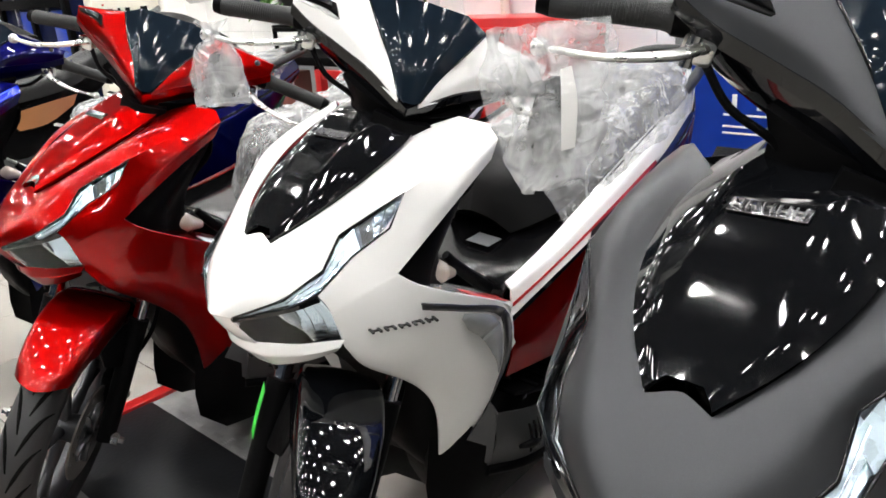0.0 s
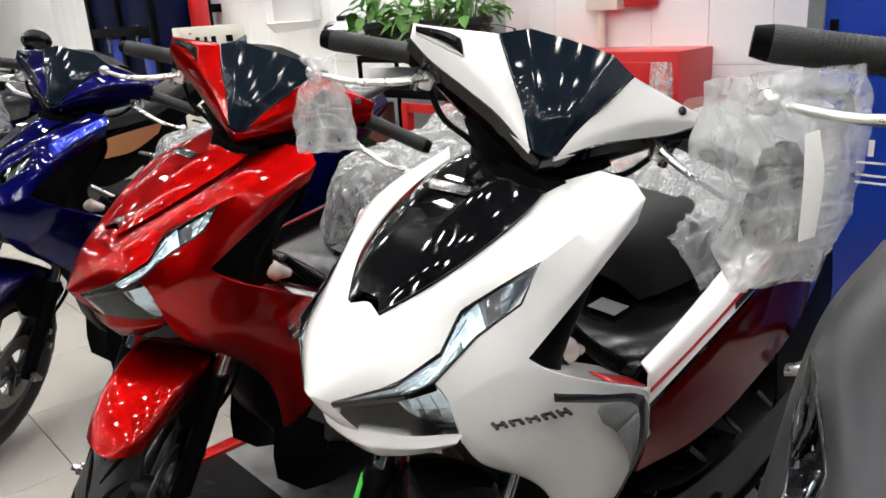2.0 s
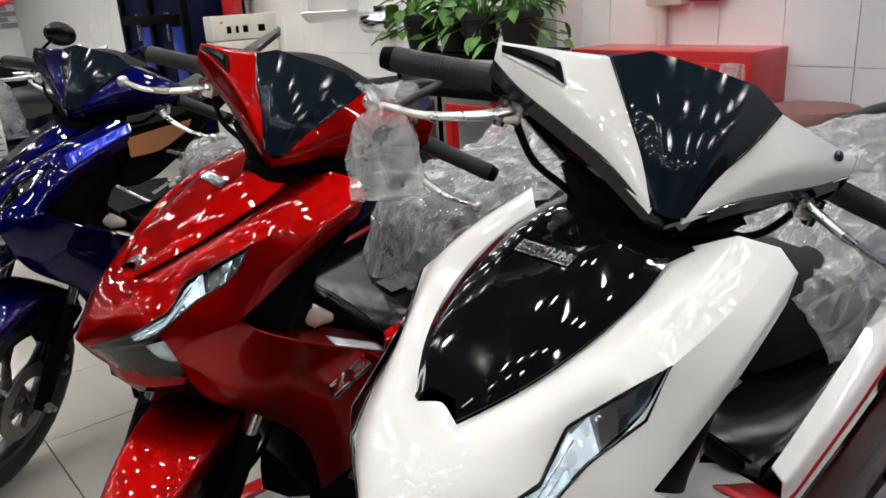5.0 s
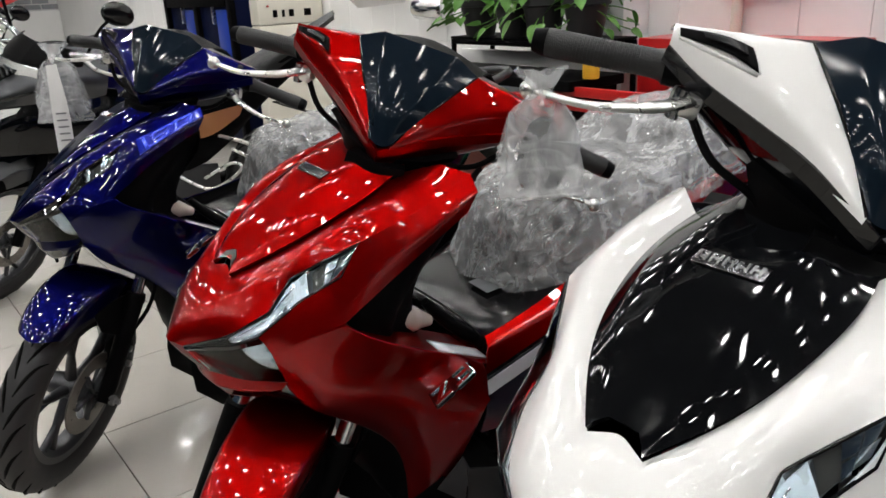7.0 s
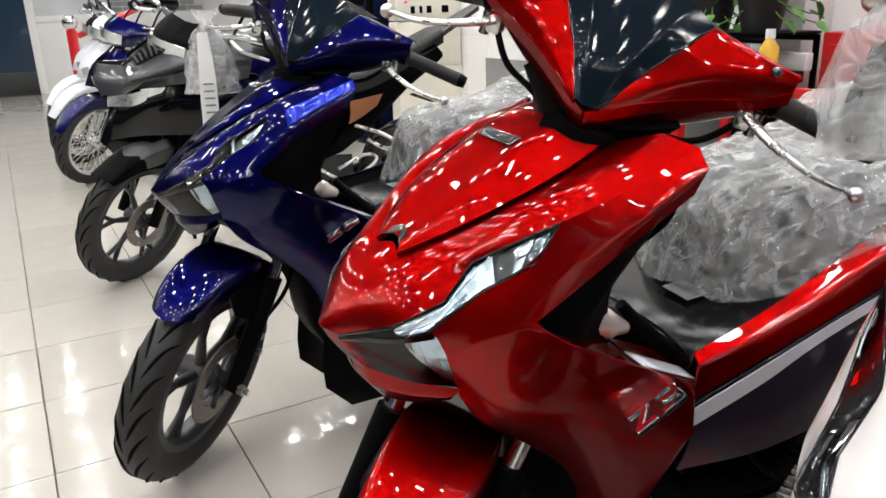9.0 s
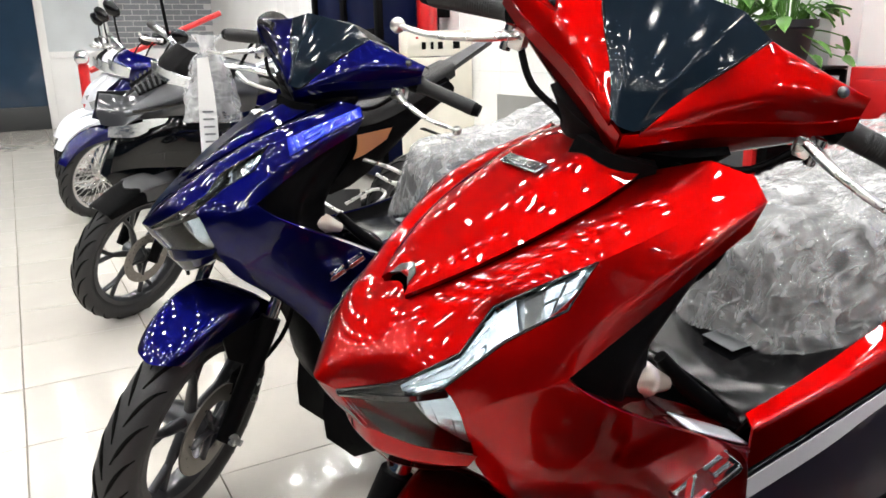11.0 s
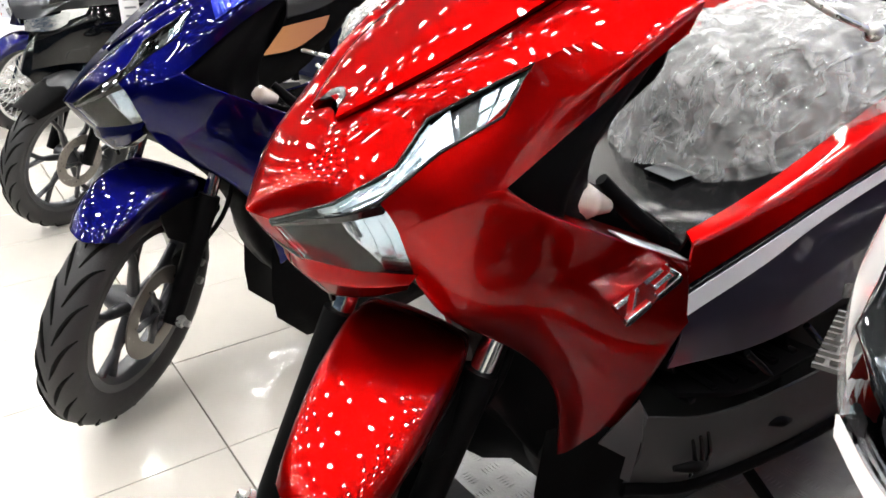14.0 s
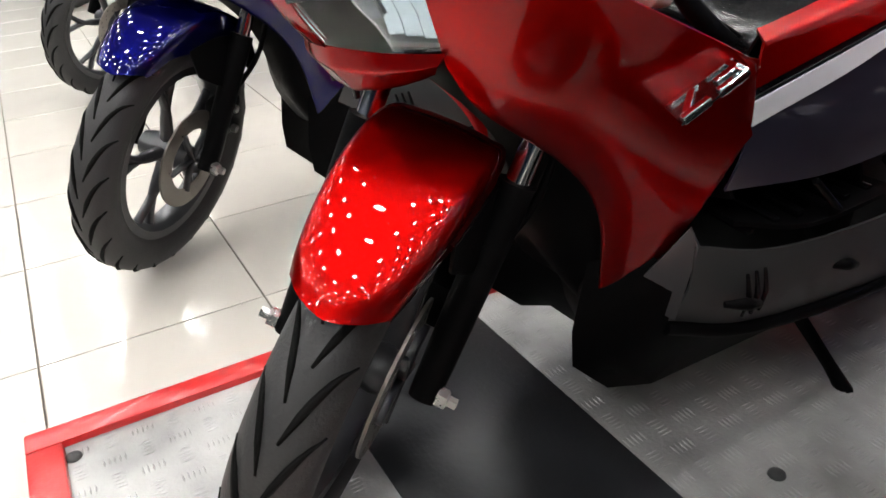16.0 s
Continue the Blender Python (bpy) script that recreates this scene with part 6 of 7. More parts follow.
# ---- far end ----
def far_end():
    wall = tagged(room(box("wall_brick", 12.62, 12.78, WALL_N, -1.5, 0.0, CEIL_Z, MORTAR, None, 0)), "grey brick end wall with pale mortar", "wall", kind="structure")
    bricks = []
    for j in range(26):
        for i in range(9):
            n0 = WALL_N + i * 0.22 + (0.11 if j % 2 else 0.0)
            n1_ = min(n0 + 0.205, -1.505)
            if n1_ - n0 > 0.03:
                bricks.append(box_data(12.606, 12.63, n0, n1_, 1.02 + j * 0.075, 1.02 + j * 0.075 + 0.062, 0.003))
    v, f = join(*bricks)
    tagged(part("brick_course", v, f, BRICK, wall, "grey painted bricks", smooth=False), kind="stuff")
    tagged(room(box("wall_low", 12.56, 12.60, WALL_N, -1.5, 0.0, 1.0, WALL_PAINT, None, 0.003)), "white low wall below the brickwork", "wall", kind="structure")
    d = tagged(new("door_1"), "white framed door with pale frosted glass", "door", kind="structure")
    d.matrix_basis = ROOM
    for a in ((12.40, 12.50, -0.74, -0.64), (12.40, 12.50, -1.5, -1.42)):
        box("door_frame", *a, 0, 2.6, WHITE, d, 0.006)
    box("mid_rail", 12.41, 12.49, -1.42, -0.74, 0.92, 1.0, WHITE, d, 0.004)
    box("lower_panel", 12.43, 12.47, -1.42, -0.74, 0.0, 0.92, WHITE, d, 0.003)
    box("pane", 12.44, 12.46, -1.42, -0.74, 1.0, 2.6, PALE_GLASS, d, 0, "pale frosted glass")
    w = tagged(new("window_1"), "dark blue shop window beside the door", "window", kind="structure")
    w.matrix_basis = ROOM
    box("pane", 12.44, 12.46, -0.64, 1.9, 0.30, 2.6, GLASS_DARK, w, 0, "dark glass")
    box("window_sill", 12.38, 12.52, -0.64, 1.9, 0.0, 0.30, DARK_GREY, w, 0.004)
    box("window_frame", 12.40, 12.50, 1.9, 2.0, 0.0, 2.6, WHITE, w, 0.004)
    c = root("tall_cabinet", ROOM, "dark blue steel cabinet standing by the wall", "cabinet")
    box("body", 5.75, 6.95, WALL_N, -2.5, 0.04, 2.0, NAVY, c, 0.008)
    for u in (5.77, 6.36):
        dr = box("door", u, u + 0.57, -2.5, -2.485, 0.08, 1.96, NAVY, c, 0.004)
        box("handle", u + 0.27, u + 0.29, -2.485, -2.46, 0.9, 1.1, ALLOY, dr, 0.003)
    for u in (5.745, 6.35, 6.955):
        box("corner_post", u - 0.035, u + 0.035, -2.495, -2.455, 0.0, 2.02, BLACK, c, 0.004, "black steel corner post")
    box("cross_bar", 5.78, 6.92, -2.484, -2.452, 1.02, 1.09, BLACK, c, 0.004, "black cross bar")
    for u in (5.80, 6.40):
        box("blue_panel", u, u + 0.22, -2.4845, -2.478, 0.30, 1.0, BLUE_BOX, c, 0.002, "blue inset panel")
    x = root("fire_extinguisher", ROOM @ pose(5.62, -2.78, 0.95), "red fire extinguisher hung on the wall", "extinguisher")
    v, f = lathe_data([(0.0, 0.0), (0.06, 0.0), (0.07, 0.02), (0.07, 0.36), (0.05, 0.42), (0.02, 0.44), (0.02, 0.48), (0, 0.48)], 20, "z", closed=False)
    part("cylinder", v, f, RED_BOX, x, sharp=40)
    box("valve", -0.03, 0.03, -0.02, 0.02, 0.48, 0.52, BLACK, x, 0.004)
    box("bracket", -0.02, 0.02, -0.17, -0.06, 0.2, 0.26, BLACK, x, 0.002)
    bo = root("bottle", ROOM @ pose(2.50, -2.45, 0.74), "small yellow bottle with a white cap", "bottle")
    v, f = lathe_data([(0, 0), (0.03, 0), (0.032, 0.01), (0.032, 0.09), (0.015, 0.115), (0.012, 0.12), (0, 0.12)], 16, "z", closed=False)
    part("bottle_body", v, f, YELLOW, bo, sharp=50)
    v, f = lathe_data([(0, 0.12), (0.016, 0.12), (0.016, 0.15), (0, 0.15)], 14, "z", closed=False)
    part("cap", v, f, PAPER, bo, "white cap", sharp=40)
    b = root("bollard", ROOM @ pose(9.4, -0.9, 0), "red barrier post with a chrome ball top", "barrier post")
    tube("post", [(0, 0, 0), (0, 0, 0.86)], 0.05, RED_STEEL, b, 16, 1)
    bm = bmesh.new()
    bmesh.ops.create_uvsphere(bm, u_segments=18, v_segments=12, radius=0.075, matrix=Matrix.Translation((0, 0, 0.93)))
    me = bpy.data.meshes.new("ball")
    bm.to_mesh(me)
    bm.free()
    me.materials.append(CHROME)
    me.polygons.foreach_set("use_smooth", [True] * len(me.polygons))
    o = new("ball", me)
    o.parent = b
    tube("rail", [(0, -0.05, 0.8), (0, -1.4, 1.35)], 0.03, RED_STEEL, b, 10, 1)


far_end()


# ---- film over seats and bags on levers ----
def seat_film(bike, seed, start=0, label="clear crumpled plastic cover over the seat"):
    rng = random.Random(seed)
    e = root("seat_cover", bike, label, "plastic cover", "plastic seat covers")
    g = np.array(SEAT_CAGE[start:])
    rows = []
    for i, r in enumerate(g):
        half = [r[0] + [0, 0, 0.014], r[1] + [0, 0.012, 0.014], r[2] + [0, 0.022, 0.012], r[2] + [0, 0.024, -0.05 - 0.02 * (i % 2)]]
        left = [h * [1, -1, 1] for h in half[::-1]]
        rows.append(left[:-1] + half)
    rows = np.array(rows)
    rows[0] += [0.015, 0, -0.055]
    rows[:, :, 2] += np.array([[rng.uniform(-0.006, 0.010) for _ in range(7)] for _ in rows])
    rows[:, :, 0] += np.array([[rng.uniform(-0.012, 0.012) for _ in range(7)] for _ in rows])
    v, f = sheet_data(rows, 14, 0.0008, (0, 0, 1))

    def crumpled(p):
        q = Vector(p) * 18 + Vector((seed * 3.1, 0, 0))
        d = noise.noise(q) * 0.009 + abs(noise.noise(q * 2.3)) * 0.008 + noise.noise(Vector((p[0] * 8, p[1] * 70, p[2] * 40))) * 0.004
        return p + np.array([0.4 * d, d * np.sign(p[1]) * 0.6, d])

    part("film", np.array([crumpled(p) for p in np.asarray(v)]), f, FILM, e)
    for side in (0, -1):
        tube("gathered_hem", [tuple(crumpled(p)) for p in rows[:, side]], 0.0045, FILM, e, 6, 4)
    if start == 0:
        sheet("paper_label", [[(-0.522, 0.018, 0.578), (-0.546, 0.068, 0.574)], [(-0.516, 0.022, 0.550), (-0.540, 0.072, 0.546)]], PAPER, e, 3, 0.0008, (1, 0, 0.3), "white paper label", lift=0.012)
    return e


seat_film(WHITE_BIKE, 1, 2)
seat_film(RED_BIKE, 2)
seat_film(BLUE_BIKE, 3)


def lever_bag(bike, steer, side, seed, label, tag=False, size=1.0, wide=1.0):
    """A clear bag with a mirror inside, tied round a lever's end."""
    p = bike @ steering(steer) @ Vector((-0.318, side * 0.305, 0.898))
    e = root("mirror_bag", Matrix.Translation(p) @ pose(0, 0, 0, 0, 0, 185 + seed * 6), label, "plastic bag", "bags on the levers")
    n = 20
    rings = []
    loose = ((0.055, 0.120, 0.010), (0.02, 0.130, 0.020), (-0.03, 0.130, 0.034), (-0.10, 0.118, 0.042), (-0.17, 0.100, 0.042), (-0.235, 0.078, 0.030), (-0.262, 0.074, 0.006))
    for z, rx, ry in loose if seed == 2 else ((0.05, 0.040, 0.022), (0.02, 0.020, 0.012), (0.0, 0.022, 0.014), (-0.03, 0.050, 0.022), (-0.08, 0.062, 0.026), (-0.14, 0.070, 0.028), (-0.19, 0.075, 0.022), (-0.205, 0.076, 0.006)):
        rings.append((z * size, rx * size * wide, ry * size * wide))
    rings = spline(rings, 4)
    vs, fs = [], []
    for i, (z, rx, ry) in enumerate(rings):
        for k in range(n):
            a = 2 * math.pi * k / n
            q = Vector((math.cos(a) * 2, math.sin(a) * 2, z * 20 + seed))
            w = 1 + 0.22 * noise.noise(q * 1.7) + 0.1 * math.sin(5 * a + seed)
            vs.append((rx * w * math.cos(a), ry * w * math.sin(a), z + 0.006 * noise.noise(q * 3)))
    for i in range(len(rings) - 1):
        for k in range(n):
            fs.append((i * n + k, (i + 1) * n + k, (i + 1) * n + (k + 1) % n, i * n + (k + 1) % n))
    part("bag", np.array(vs), fs, BAG, e, "milky clear plastic bag")
    q = size * (1.1 if seed == 2 else 1.0)
    rows = [[(-0.020, -0.004, -0.045), (0.0, 0.0, -0.040), (0.022, -0.004, -0.050)], [(-0.046, -0.006, -0.090), (0.0, 0.006, -0.085), (0.040, -0.006, -0.095)],
            [(-0.054, -0.006, -0.140), (0.0, 0.008, -0.140), (0.052, -0.006, -0.145)], [(-0.034, -0.004, -0.180), (0.0, 0.002, -0.190), (0.040, -0.004, -0.180)]]
    m = sheet("mirror", [[(x * q, y * q, z * q) for x, y, z in r] for r in rows], BLACK, e, 5, 0.014 * q, (0, 1, 0), "black mirror head")
    if tag:
        low = -0.235 if seed == 3 else -0.17 * size
        k_ = 1.0 if seed == 3 else 0.45
        face = 0.030 * wide
        tg = sheet("paper_tag", [[(-0.008 * k_, face, -0.01), (0.016 * k_, face, -0.012)], [(-0.016 * k_, face + 0.004, low * 0.5), (0.022 * k_, face + 0.006, low * 0.5)], [(-0.012 * k_, face + 0.002, low), (0.026 * k_, face + 0.008, low)]], PAPER, e, 4, 0.0006, (0, 1, 0), "white paper tag")
        if seed == 3:
            for k in range(5):
                box("print_bar", -0.010, 0.014, face + 0.0075, face + 0.0082, low * (0.55 + 0.07 * k), low * (0.55 + 0.07 * k) + 0.004, DECAL_GREY, tg, 0)
    return e


lever_bag(WHITE_BIKE, STEERS["white"], -1, 1, "clear plastic bag with a mirror tied to the lever", False, 0.50, 1.15)
lever_bag(GREY_BIKE, STEERS["grey"], -1, 2, "clear bag with a mirror and white tag on the lever", True, 0.50, 1.0)
lever_bag(BLUE_BIKE, STEERS["blue"], -1, 3, "clear plastic bag with a long white paper tag", True, 0.75, 1.1)


# ---- motorbikes further along the row ----
def motorbike(m, label, paint, light, guard, wire, accent, steer=40.0, cowl=None, R=0.275, tail_up=0.0, sport=False):
    """A step-through motorbike: spoked or cast wheels, mudguard, leg shield, headlamp cowl, bars, seat and tail."""
    e = root("motorbike", m, label, "motorbike", "row of motorbikes")
    S = steering(steer)
    hub = Vector((0.03, 0, R))
    wheel(e, hub, S, R, 0.075, spokes=6, rim_r=R * 0.76, rim_mat=CHROME if wire else RIM, name="front_wheel", wire=wire, disc=not wire)
    wheel(e, Vector((-1.18, 0, R)), Matrix(), R, 0.085, spokes=6, rim_r=R * 0.76, rim_mat=CHROME if wire else RIM, name="rear_wheel", wire=wire, disc=False)
    grid = []
    for a, w, d in ((28, 0.036, 0.01), (55, 0.05, 0.03), (85, 0.056, 0.06), (115, 0.056, 0.06), (150, 0.045, 0.03)):
        c, s_ = math.cos(radians(a)), math.sin(radians(a))
        grid.append([(hub.x + (R + 0.03 - q) * c, y * w, hub.z + (R + 0.03 - q) * s_) for y, q in ((-1.05, d), (-0.9, 0.008), (0, 0), (0.9, 0.008), (1.05, d))])
    if sport:
        grid = grid[1:4]
    g = sheet("front_mudguard", grid, guard, e, 4, 0.003, (0.3, 0, 1))
    g.matrix_basis = S
    for s in (1, -1):
        t = tube("fork_leg", [(hub.x, s * 0.08, hub.z), (-0.09, s * 0.08, hub.z + 0.25), (-0.17, s * 0.07, hub.z + 0.42)], [0.02, 0.022, 0.016], CHROME if wire else BLACK, e, 10, 3)
        t.matrix_basis = S
    nose = [[(0.02, 0.0, 0.60), (-0.02, 0.10, 0.60), (-0.10, 0.16, 0.60)], [(-0.04, 0.0, 0.72), (-0.08, 0.12, 0.71), (-0.16, 0.19, 0.70)], [(-0.16, 0.0, 0.82), (-0.18, 0.10, 0.82), (-0.26, 0.15, 0.80)]]
    low = [[(-0.10, 0.17, 0.62), (-0.16, 0.195, 0.68), (-0.27, 0.16, 0.80)], [(-0.20, 0.19, 0.48), (-0.28, 0.21, 0.52), (-0.38, 0.18, 0.62)], [(-0.30, 0.16, 0.30), (-0.36, 0.18, 0.33), (-0.45, 0.16, 0.40)]]
    if not sport:
        sheet("front_cover", nose, paint, e, 4, 0.004, (1, 0, 0.5), both=True)
    for s in (False, True) if not sport else ():
        sheet("leg_shield", low, light, e, 4, 0.004, (0.3, 1, 0), mirror=s)
    sheet("inner_shield", [[(-0.14, 0, 0.60), (-0.2, 0.16, 0.6), (-0.3, 0.15, 0.78)], [(-0.3, 0, 0.4), (-0.32, 0.16, 0.42), (-0.4, 0.15, 0.6)], [(-0.4, 0, 0.25), (-0.42, 0.14, 0.28), (-0.48, 0.12, 0.38)]], BLACK, e, 3, 0.004, (1, 0.5, 0), both=True)
    cg = [[(-0.13, 0.0, 0.86), (-0.15, 0.10, 0.87), (-0.24, 0.15, 0.90)], [(-0.12, 0.0, 0.93), (-0.15, 0.10, 0.94), (-0.25, 0.16, 0.95)], [(-0.2, 0.0, 1.0), (-0.22, 0.08, 1.0), (-0.29, 0.14, 0.98)]]
    h = sheet("handle_cowl", cg, cowl or paint, e, 4, 0.004, (1, 0, 0.3), both=True)
    h.matrix_basis = S
    hl = [[(-0.118, -0.08, 0.885), (-0.105, 0, 0.88), (-0.118, 0.08, 0.885)], [(-0.118, -0.09, 0.945), (-0.098, 0, 0.95), (-0.118, 0.09, 0.945)]]
    l = sheet("headlamp", hl, LAMP_CHROME, h, 4, 0.004, (1, 0, 0.3), "clear headlamp with chrome reflector", lift=0.01)
    for s in (1, -1):
        for nm, pts, r, mt in (("handlebar_tube", [(-0.22, s * 0.05, 0.96), (-0.27, s * 0.2, 0.99), (-0.33, s * 0.33, 0.98)], 0.011, CHROME), ("grip", [(-0.295, s * 0.23, 0.985), (-0.335, s * 0.345, 0.978)], 0.017, GRIP),
                               ("brake_lever", [(-0.24, s * 0.18, 0.975), (-0.22, s * 0.25, 0.965), (-0.27, s * 0.33, 0.95)], [0.008, 0.007, 0.006], ALLOY), ("mirror_stalk", [(-0.26, s * 0.17, 0.99), (-0.27, s * 0.22, 1.10), (-0.30, s * 0.27, 1.16)], 0.006, BLACK)):
            o = tube(nm, pts, r, mt, e, 8, 3)
            o.matrix_basis = S
        v, f = lathe_data([(0.0, -0.022), (0.030, -0.019), (0.052, -0.008), (0.056, 0.004), (0.050, 0.012), (0.0, 0.012)], 22, "x", closed=False)
        o = part("mirror", *moved((v, f), pose(-0.29, s * 0.275, 1.165, s * 14, 0, 0) @ Matrix.Diagonal((-1, 1.25, 0.78, 1))), SATIN_BLACK, e, "black oval mirror", sharp=60)
        o.matrix_basis = S
        # turn lamp beside the nose
        if not sport:
            sheet("turn_lamp", [[(-0.02, s * 0.09, 0.66), (-0.06, s * 0.14, 0.68)], [(-0.03, s * 0.10, 0.61), (-0.08, s * 0.155, 0.63)]], LAMP_CHROME, e, 3, 0.006, (1, s, 0), lift=0.008)
        mp = [[(-0.45, s * 0.10, 0.60), (-0.75, s * 0.13, 0.64), (-1.25, s * 0.10, 0.78 + tail_up)], [(-0.47, s * 0.12, 0.50), (-0.78, s * 0.15, 0.52), (-1.3, s * 0.08, 0.72 + tail_up)], [(-0.5, s * 0.10, 0.42), (-0.80, s * 0.13, 0.44), (-1.2, s * 0.07, 0.66 + tail_up)]]
        sheet("side_cover", mp, accent, e, 4, 0.004, (0, s, 0.2))
        if not sport:
            tube("pillion_peg", [(-0.85, s * 0.12, 0.36), (-0.93, s * 0.16, 0.33), (-0.96, s * 0.22, 0.36), (-0.88, s * 0.2, 0.44), (-0.80, s * 0.15, 0.42)], 0.012, ALLOY, e, 8, 4, "silver pillion peg bracket")
    seat = [[(-0.55, 0.0, 0.74), (-0.55, 0.08, 0.72), (-0.56, 0.11, 0.65)], [(-0.8, 0.0, 0.75), (-0.8, 0.12, 0.735), (-0.8, 0.14, 0.67)], [(-1.0, 0.0, 0.79), (-1.0, 0.11, 0.775), (-1.0, 0.13, 0.71)], [(-1.3, 0.0, 0.84 + tail_up), (-1.3, 0.08, 0.83 + tail_up), (-1.3, 0.09, 0.78 + tail_up)]]
    sheet("seat", seat, SEAT, e, 4, 0.01, (0, 0, 1), both=True, label="black vinyl seat")
    tail = [[(-1.28, 0.0, 0.83 + tail_up), (-1.28, 0.08, 0.81 + tail_up)], [(-1.52, 0.0, 0.90 + tail_up * 1.6), (-1.5, 0.04, 0.88 + tail_up * 1.6)]]
    sheet("tail", tail, accent if tail_up == 0 else DARK_GREY, e, 4, 0.02, (0, 0, 1), both=True)
    sheet("engine", [[(-0.42, 0.10, 0.42), (-0.62, 0.12, 0.44), (-0.85, 0.11, 0.42)], [(-0.42, 0.12, 0.28), (-0.62, 0.15, 0.28), (-0.85, 0.12, 0.28)], [(-0.45, 0.08, 0.18), (-0.62, 0.09, 0.16), (-0.85, 0.08, 0.18)]], DARK_GREY, e, 4, 0.01, (0, 1, 0), both=True)
    tube("exhaust", [(-0.5, -0.14, 0.2), (-0.9, -0.17, 0.24), (-1.4, -0.17, 0.36)], [0.02, 0.045, 0.045], CHROME if wire else BLACK, e, 12, 4)
    sheet("rear_mudguard", [[(-1.2, -0.05, 0.62), (-1.2, 0, 0.63), (-1.2, 0.05, 0.62)], [(-1.42, -0.05, 0.52), (-1.43, 0, 0.52), (-1.42, 0.05, 0.52)], [(-1.5, -0.05, 0.34), (-1.51, 0, 0.34), (-1.5, 0.05, 0.34)]], BLACK, e, 3, 0.004, (-1, 0, 1))
    tube("side_stand", [(-0.62, 0.10, 0.2), (-0.66, 0.20, 0.06), (-0.67, 0.23, 0.0)], 0.010, BLACK, e, 8, 3)
    return e


def in_row(u, n=-0.53, lean=-3.0, turn=0.0):
    return ROOM @ pose(u, n, 0, 0, 0, 88 + turn) @ pose(0, 0, 0, lean, 0, 0)


def sport_front(e, steer):
    """Silver-grey flanks with a slatted vent, black lower fairing, low lamp and beaked mudguard."""
    S = steering(steer)
    flank = [[(0.000, 0.03, 0.815), (-0.095, 0.075, 0.880), (-0.200, 0.115, 0.935), (-0.335, 0.130, 0.955), (-0.460, 0.120, 0.930)],
             [(0.004, 0.10, 0.800), (-0.100, 0.15, 0.850), (-0.210, 0.19, 0.890), (-0.340, 0.200, 0.895), (-0.450, 0.190, 0.880)],
             [(0.003, 0.14, 0.775), (-0.098, 0.20, 0.812), (-0.223, 0.225, 0.838), (-0.343, 0.230, 0.838), (-0.435, 0.215, 0.825)],
             [(0.002, 0.12, 0.750), (-0.111, 0.18, 0.768), (-0.249, 0.195, 0.770), (-0.352, 0.195, 0.766), (-0.428, 0.185, 0.775)]]
    under = [[(0.010, 0.08, 0.745), (-0.10, 0.165, 0.765), (-0.249, 0.180, 0.766), (-0.40, 0.175, 0.770), (-0.55, 0.15, 0.74)],
             [(0.045, 0.10, 0.660), (-0.060, 0.175, 0.690), (-0.220, 0.195, 0.690), (-0.36, 0.190, 0.680), (-0.55, 0.16, 0.66)],
             [(0.070, 0.09, 0.575), (-0.037, 0.150, 0.592), (-0.225, 0.170, 0.580), (-0.33, 0.170, 0.570), (-0.50, 0.15, 0.50)]]
    for mir in (False, True):
        fl = sheet("fairing_flank", flank, SILVER_GREY, e, 5, 0.004, (0.2, 1, 0.3), mirror=mir)
        sheet("lower_fairing", under, GLOSS_BLACK, e, 5, 0.004, (0.3, 1, 0), mirror=mir)
        s = -1 if mir else 1
        lp = sheet("side_lamp", [[(-0.050, s * 0.176, 0.764), (-0.085, s * 0.192, 0.768), (-0.13, s * 0.204, 0.770)], [(-0.050, s * 0.168, 0.728), (-0.080, s * 0.182, 0.738), (-0.115, s * 0.192, 0.752)]], LAMP_CHROME, e, 4, 0.006, (0.4, s, 0), "clear lamp below the flank", lift=0.008)
        sheet("lamp_line", [[(-0.02, s * 0.172, 0.795), (-0.10, s * 0.212, 0.808), (-0.20, s * 0.228, 0.826)], [(-0.02, s * 0.166, 0.785), (-0.10, s * 0.208, 0.798), (-0.20, s * 0.228, 0.820)]], GLOSS_BLACK, fl, 4, 0.003, (0.3, s, 0), lift=0.004)
        # slatted vent set into the upper flank
        vent = [[(-0.045, 0.062, 0.852), (-0.165, 0.108, 0.922)], [(-0.055, 0.112, 0.832), (-0.160, 0.158, 0.882)]]
        vv = sheet("vent", vent, BLACK, fl, 3, 0.004, (0.4, 1, 0.6), mirror=mir, lift=0.010)
        for k in range(6):
            t = 0.1 + k * 0.15
            a0 = [vent[0][0][i] * (1 - t) + vent[0][1][i] * t for i in range(3)]
            b0 = [vent[1][0][i] * (1 - t) + vent[1][1][i] * t for i in range(3)]
            q = tube("vent_slat", [(a0[0] + 0.008, s * (a0[1] + 0.012), a0[2] + 0.012), (b0[0] + 0.008, s * (b0[1] + 0.014), b0[2] + 0.010)], 0.004, DARK_GREY, vv, 6, 1)
    dome = {}
    for i, (x, z, w) in enumerate(((0.105, 0.560, 0.055), (0.075, 0.640, 0.090), (0.010, 0.700, 0.110), (-0.085, 0.730, 0.120), (-0.20, 0.720, 0.120))):
        for j, (y, dz, dx) in enumerate(((0, 0, 0), (0.55, -0.012, -0.01), (1.0, -0.060, -0.035), (1.12, -0.150, -0.05))):
            dome[f"d{i}{j}"] = (x + dx, y * w, z + dz * (0.5 + 0.5 * min(i, 2) / 2))
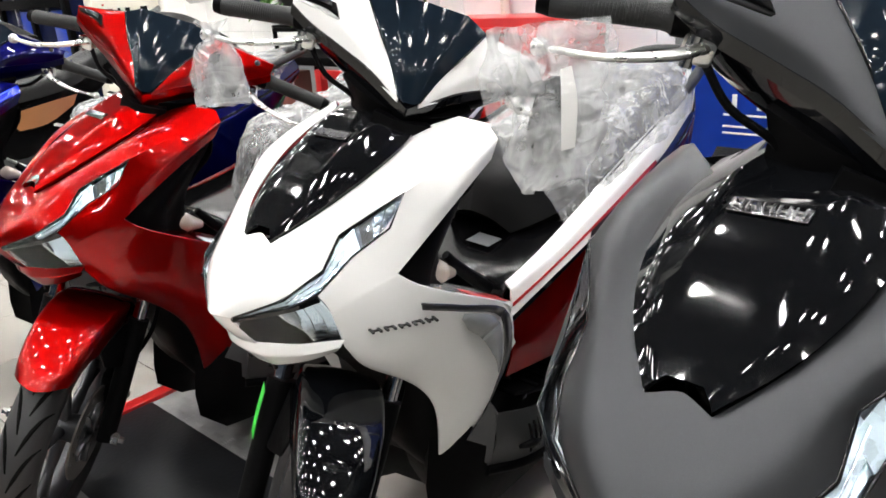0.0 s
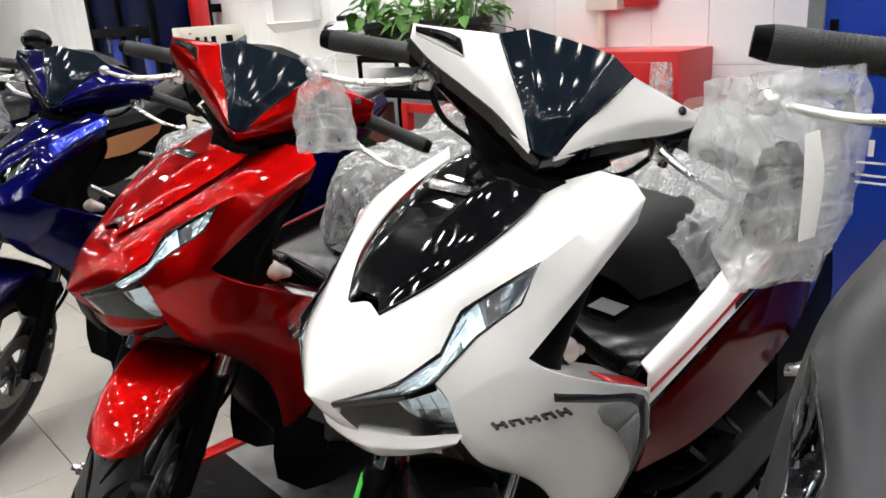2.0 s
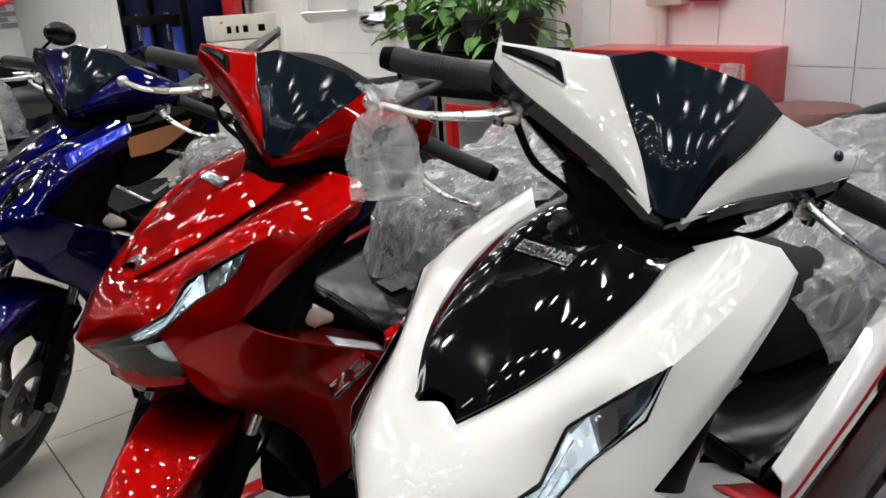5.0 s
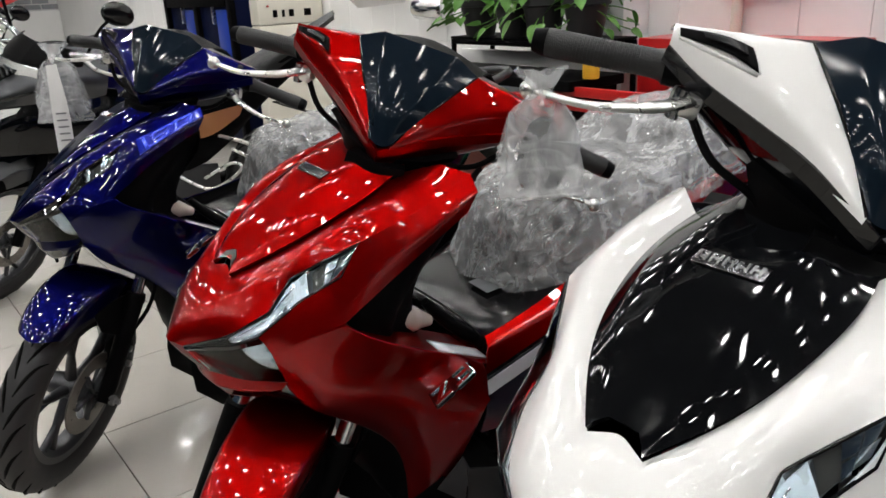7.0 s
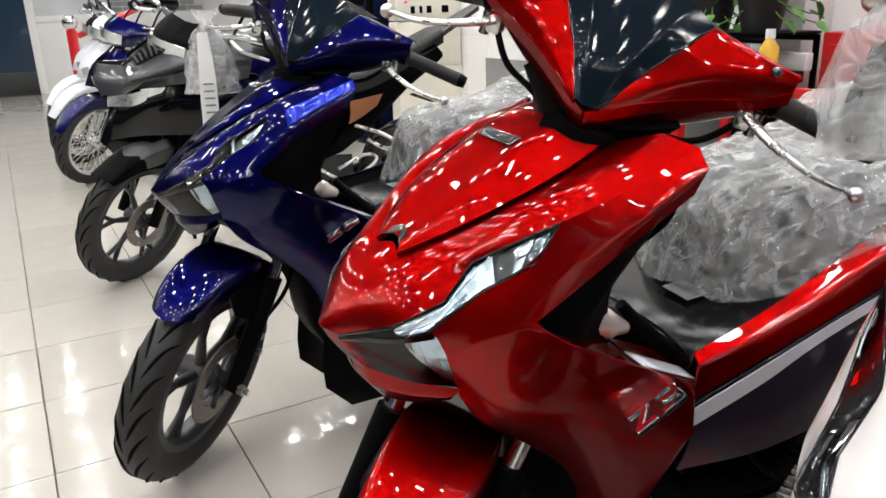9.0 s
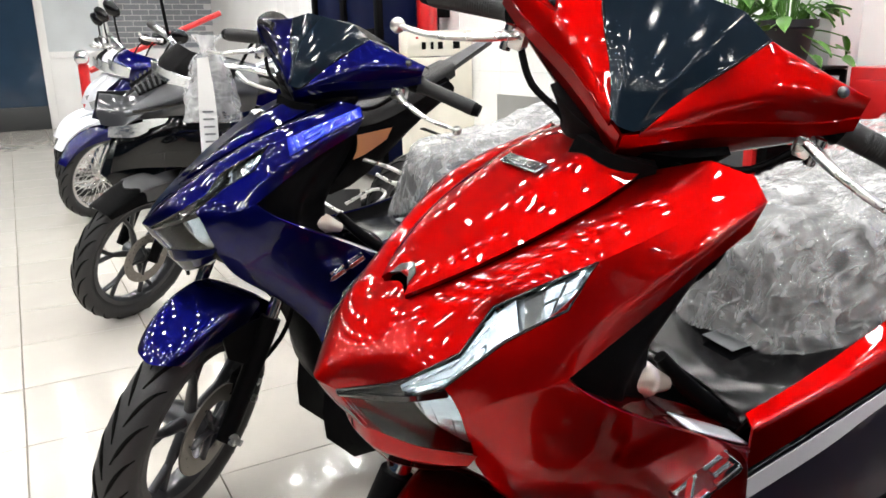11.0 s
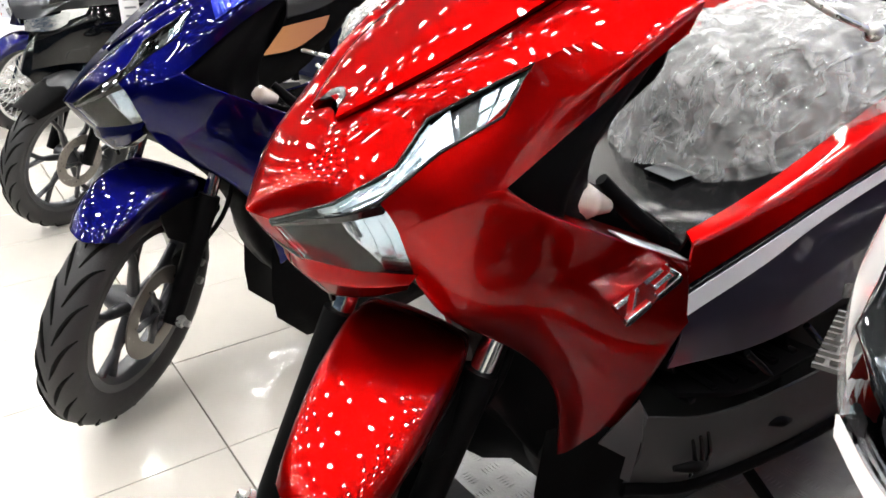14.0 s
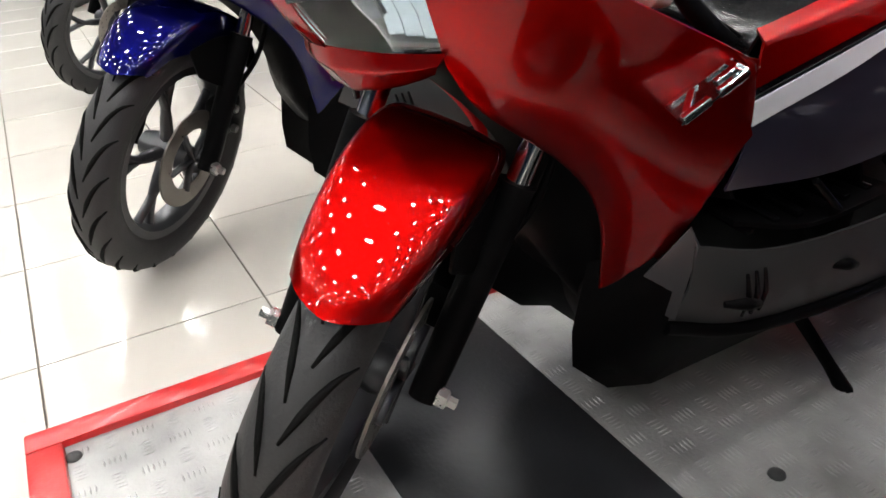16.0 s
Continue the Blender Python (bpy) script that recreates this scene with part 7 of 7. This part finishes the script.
    skin("dome", "inner_guard", dome, [f"d{i}{j} d{i}{j + 1} d{i + 1}{j + 1} d{i + 1}{j}" for i in range(4) for j in range(3)], GLOSS_BLACK, e, label="gloss black rounded front guard", out=(1, 0, 1), whole=True, levels=2, thick=0.004)
    for s in (1, -1):
        sheet("nose_blade", [[(0.070, s * 0.030, 0.845), (-0.04, s * 0.120, 0.835), (-0.13, s * 0.175, 0.850)], [(0.085, s * 0.050, 0.790), (0.00, s * 0.130, 0.785), (-0.07, s * 0.178, 0.792)], [(0.080, s * 0.075, 0.740), (0.03, s * 0.125, 0.735), (0.00, s * 0.160, 0.750)]], SILVER_GREY, e, 4, 0.004, (1, s, 0.2), "grey nose blade")
        sheet("nose_lamp", [[(0.055, s * 0.105, 0.735), (-0.02, s * 0.165, 0.748), (-0.08, s * 0.190, 0.765)], [(0.060, s * 0.100, 0.700), (-0.01, s * 0.160, 0.702), (-0.06, s * 0.180, 0.722)]], LAMP_CHROME, e, 4, 0.006, (1, s, 0), "clear faceted position lamp", lift=0.006)
    beak = [[(0.12, -0.02, 0.520), (0.13, 0, 0.522), (0.12, 0.02, 0.520)], [(0.05, -0.055, 0.552), (0.05, 0, 0.572), (0.05, 0.055, 0.552)], [(-0.05, -0.065, 0.560), (-0.05, 0, 0.590), (-0.05, 0.065, 0.560)], [(-0.17, -0.06, 0.535), (-0.17, 0, 0.560), (-0.17, 0.06, 0.535)]]
    sheet("front_beak", beak, MID_GREY, e, 4, 0.004, (0, 0, 1), "grey beaked mudguard").matrix_basis = S
    for s in (1, -1):
        sheet("beak_side", [[(0.11, s * 0.022, 0.520), (0.04, s * 0.056, 0.550), (-0.05, s * 0.066, 0.558), (-0.17, s * 0.061, 0.533)], [(0.09, s * 0.030, 0.512), (0.03, s * 0.060, 0.505), (-0.05, s * 0.070, 0.510), (-0.16, s * 0.064, 0.500)]], MID_GREY, e, 4, 0.003, (0, s, 0)).matrix_basis = S
    for s in (1, -1):
        sheet("copper_cover", [[(-0.66, s * 0.135, 0.615), (-0.82, s * 0.150, 0.645), (-0.98, s * 0.140, 0.665)], [(-0.70, s * 0.160, 0.545), (-0.82, s * 0.168, 0.560), (-0.95, s * 0.150, 0.620)]], COPPER, e, 4, 0.004, (0, s, 0), "copper side cover", lift=0.012)
    tube("footrest_bracket", [(-0.62, 0.17, 0.44), (-0.72, 0.30, 0.375), (-0.80, 0.34, 0.40), (-0.87, 0.33, 0.445), (-0.84, 0.28, 0.455), (-0.74, 0.24, 0.40)], 0.0065, ALLOY, e, 8, 4, "polished alloy footrest bracket")
    tube("pillion_bracket", [(-0.85, 0.16, 0.55), (-0.92, 0.28, 0.53), (-0.97, 0.32, 0.49), (-0.93, 0.28, 0.47), (-0.88, 0.22, 0.50)], 0.008, ALLOY, e, 8, 4, "polished alloy pillion bracket")


a_bike = motorbike(in_row(3.87, -0.585), "black and silver-grey sport motorbike with copper side panels", GLOSS_BLACK, GLOSS_BLACK, BLACK, False, BLACK, 38, BLACK, 0.265, 0.07, True)
sport_front(a_bike, 38)
motorbike(in_row(5.92, -0.66), "blue and white step-through motorbike with spoked wheels", BLUE, WHITE, BLUE, True, BLUE, 38, BLUE)
motorbike(in_row(6.70, -0.68), "silver step-through motorbike with spoked wheels", SILVER, SILVER, SILVER, True, SILVER, 38, SILVER)
motorbike(in_row(7.50, -0.72), "silver step-through motorbike at the row's end", SILVER, SILVER, SILVER, True, SILVER, 36, BLACK)


# ---- floor and wall tiles, last ----
def floor_tiles():
    me, v, f = tile_mesh("floor_tile", 0.397, 0.397, 0.012, TILE_FLOOR, 0.0015)
    far = []
    for i in range(-16, 29):
        for j in range(-6, 19):
            u, n = 2.54 + (i + 0.5) * 0.4 - 0.0, -0.55 + (j + 0.5) * 0.4
            if u > 13.7 or u < -5.7 or n > 6.7 or n < WALL_N + 0.1:
                continue
            if 0.6 < u < 6.6 and -2.9 < n < 2.6:
                o = new("floor_tile", me)
                o.parent = floor
                o.matrix_basis = pose(u, n, 0)
            else:
                far.append((v + np.array([u, n, 0]), f))
    vv, ff = join(*far)
    tagged(part("far_floor_tiles", vv, ff, TILE_FLOOR, floor, smooth=False), kind="stuff")


def wall_tiles():
    w, h = 0.25, 0.40
    me, v, f = tile_mesh("wall_tile", w - 0.003, h - 0.003, 0.008, TILE_WALL, 0.001)
    up = pose(0, 0, 0, -90, 0, 0)
    far = []
    for i in range(-14, 38):
        for j in range(0, 8):
            u, z = 0.10 + i * w, 0.2 + j * h
            if z > CEIL_Z - 0.2:
                continue
            m = pose(u, WALL_N, z) @ up
            if -0.2 < u < 6.2 and 0.5 < z < 2.0:
                o = new("wall_tile", me)
                o.parent = wall_back
                o.matrix_basis = m
            else:
                far.append(moved((v, f), m))
    vv, ff = join(*far)
    tagged(part("far_wall_tiles", vv, ff, TILE_WALL, wall_back, smooth=False), kind="stuff")


floor_tiles()
wall_tiles()
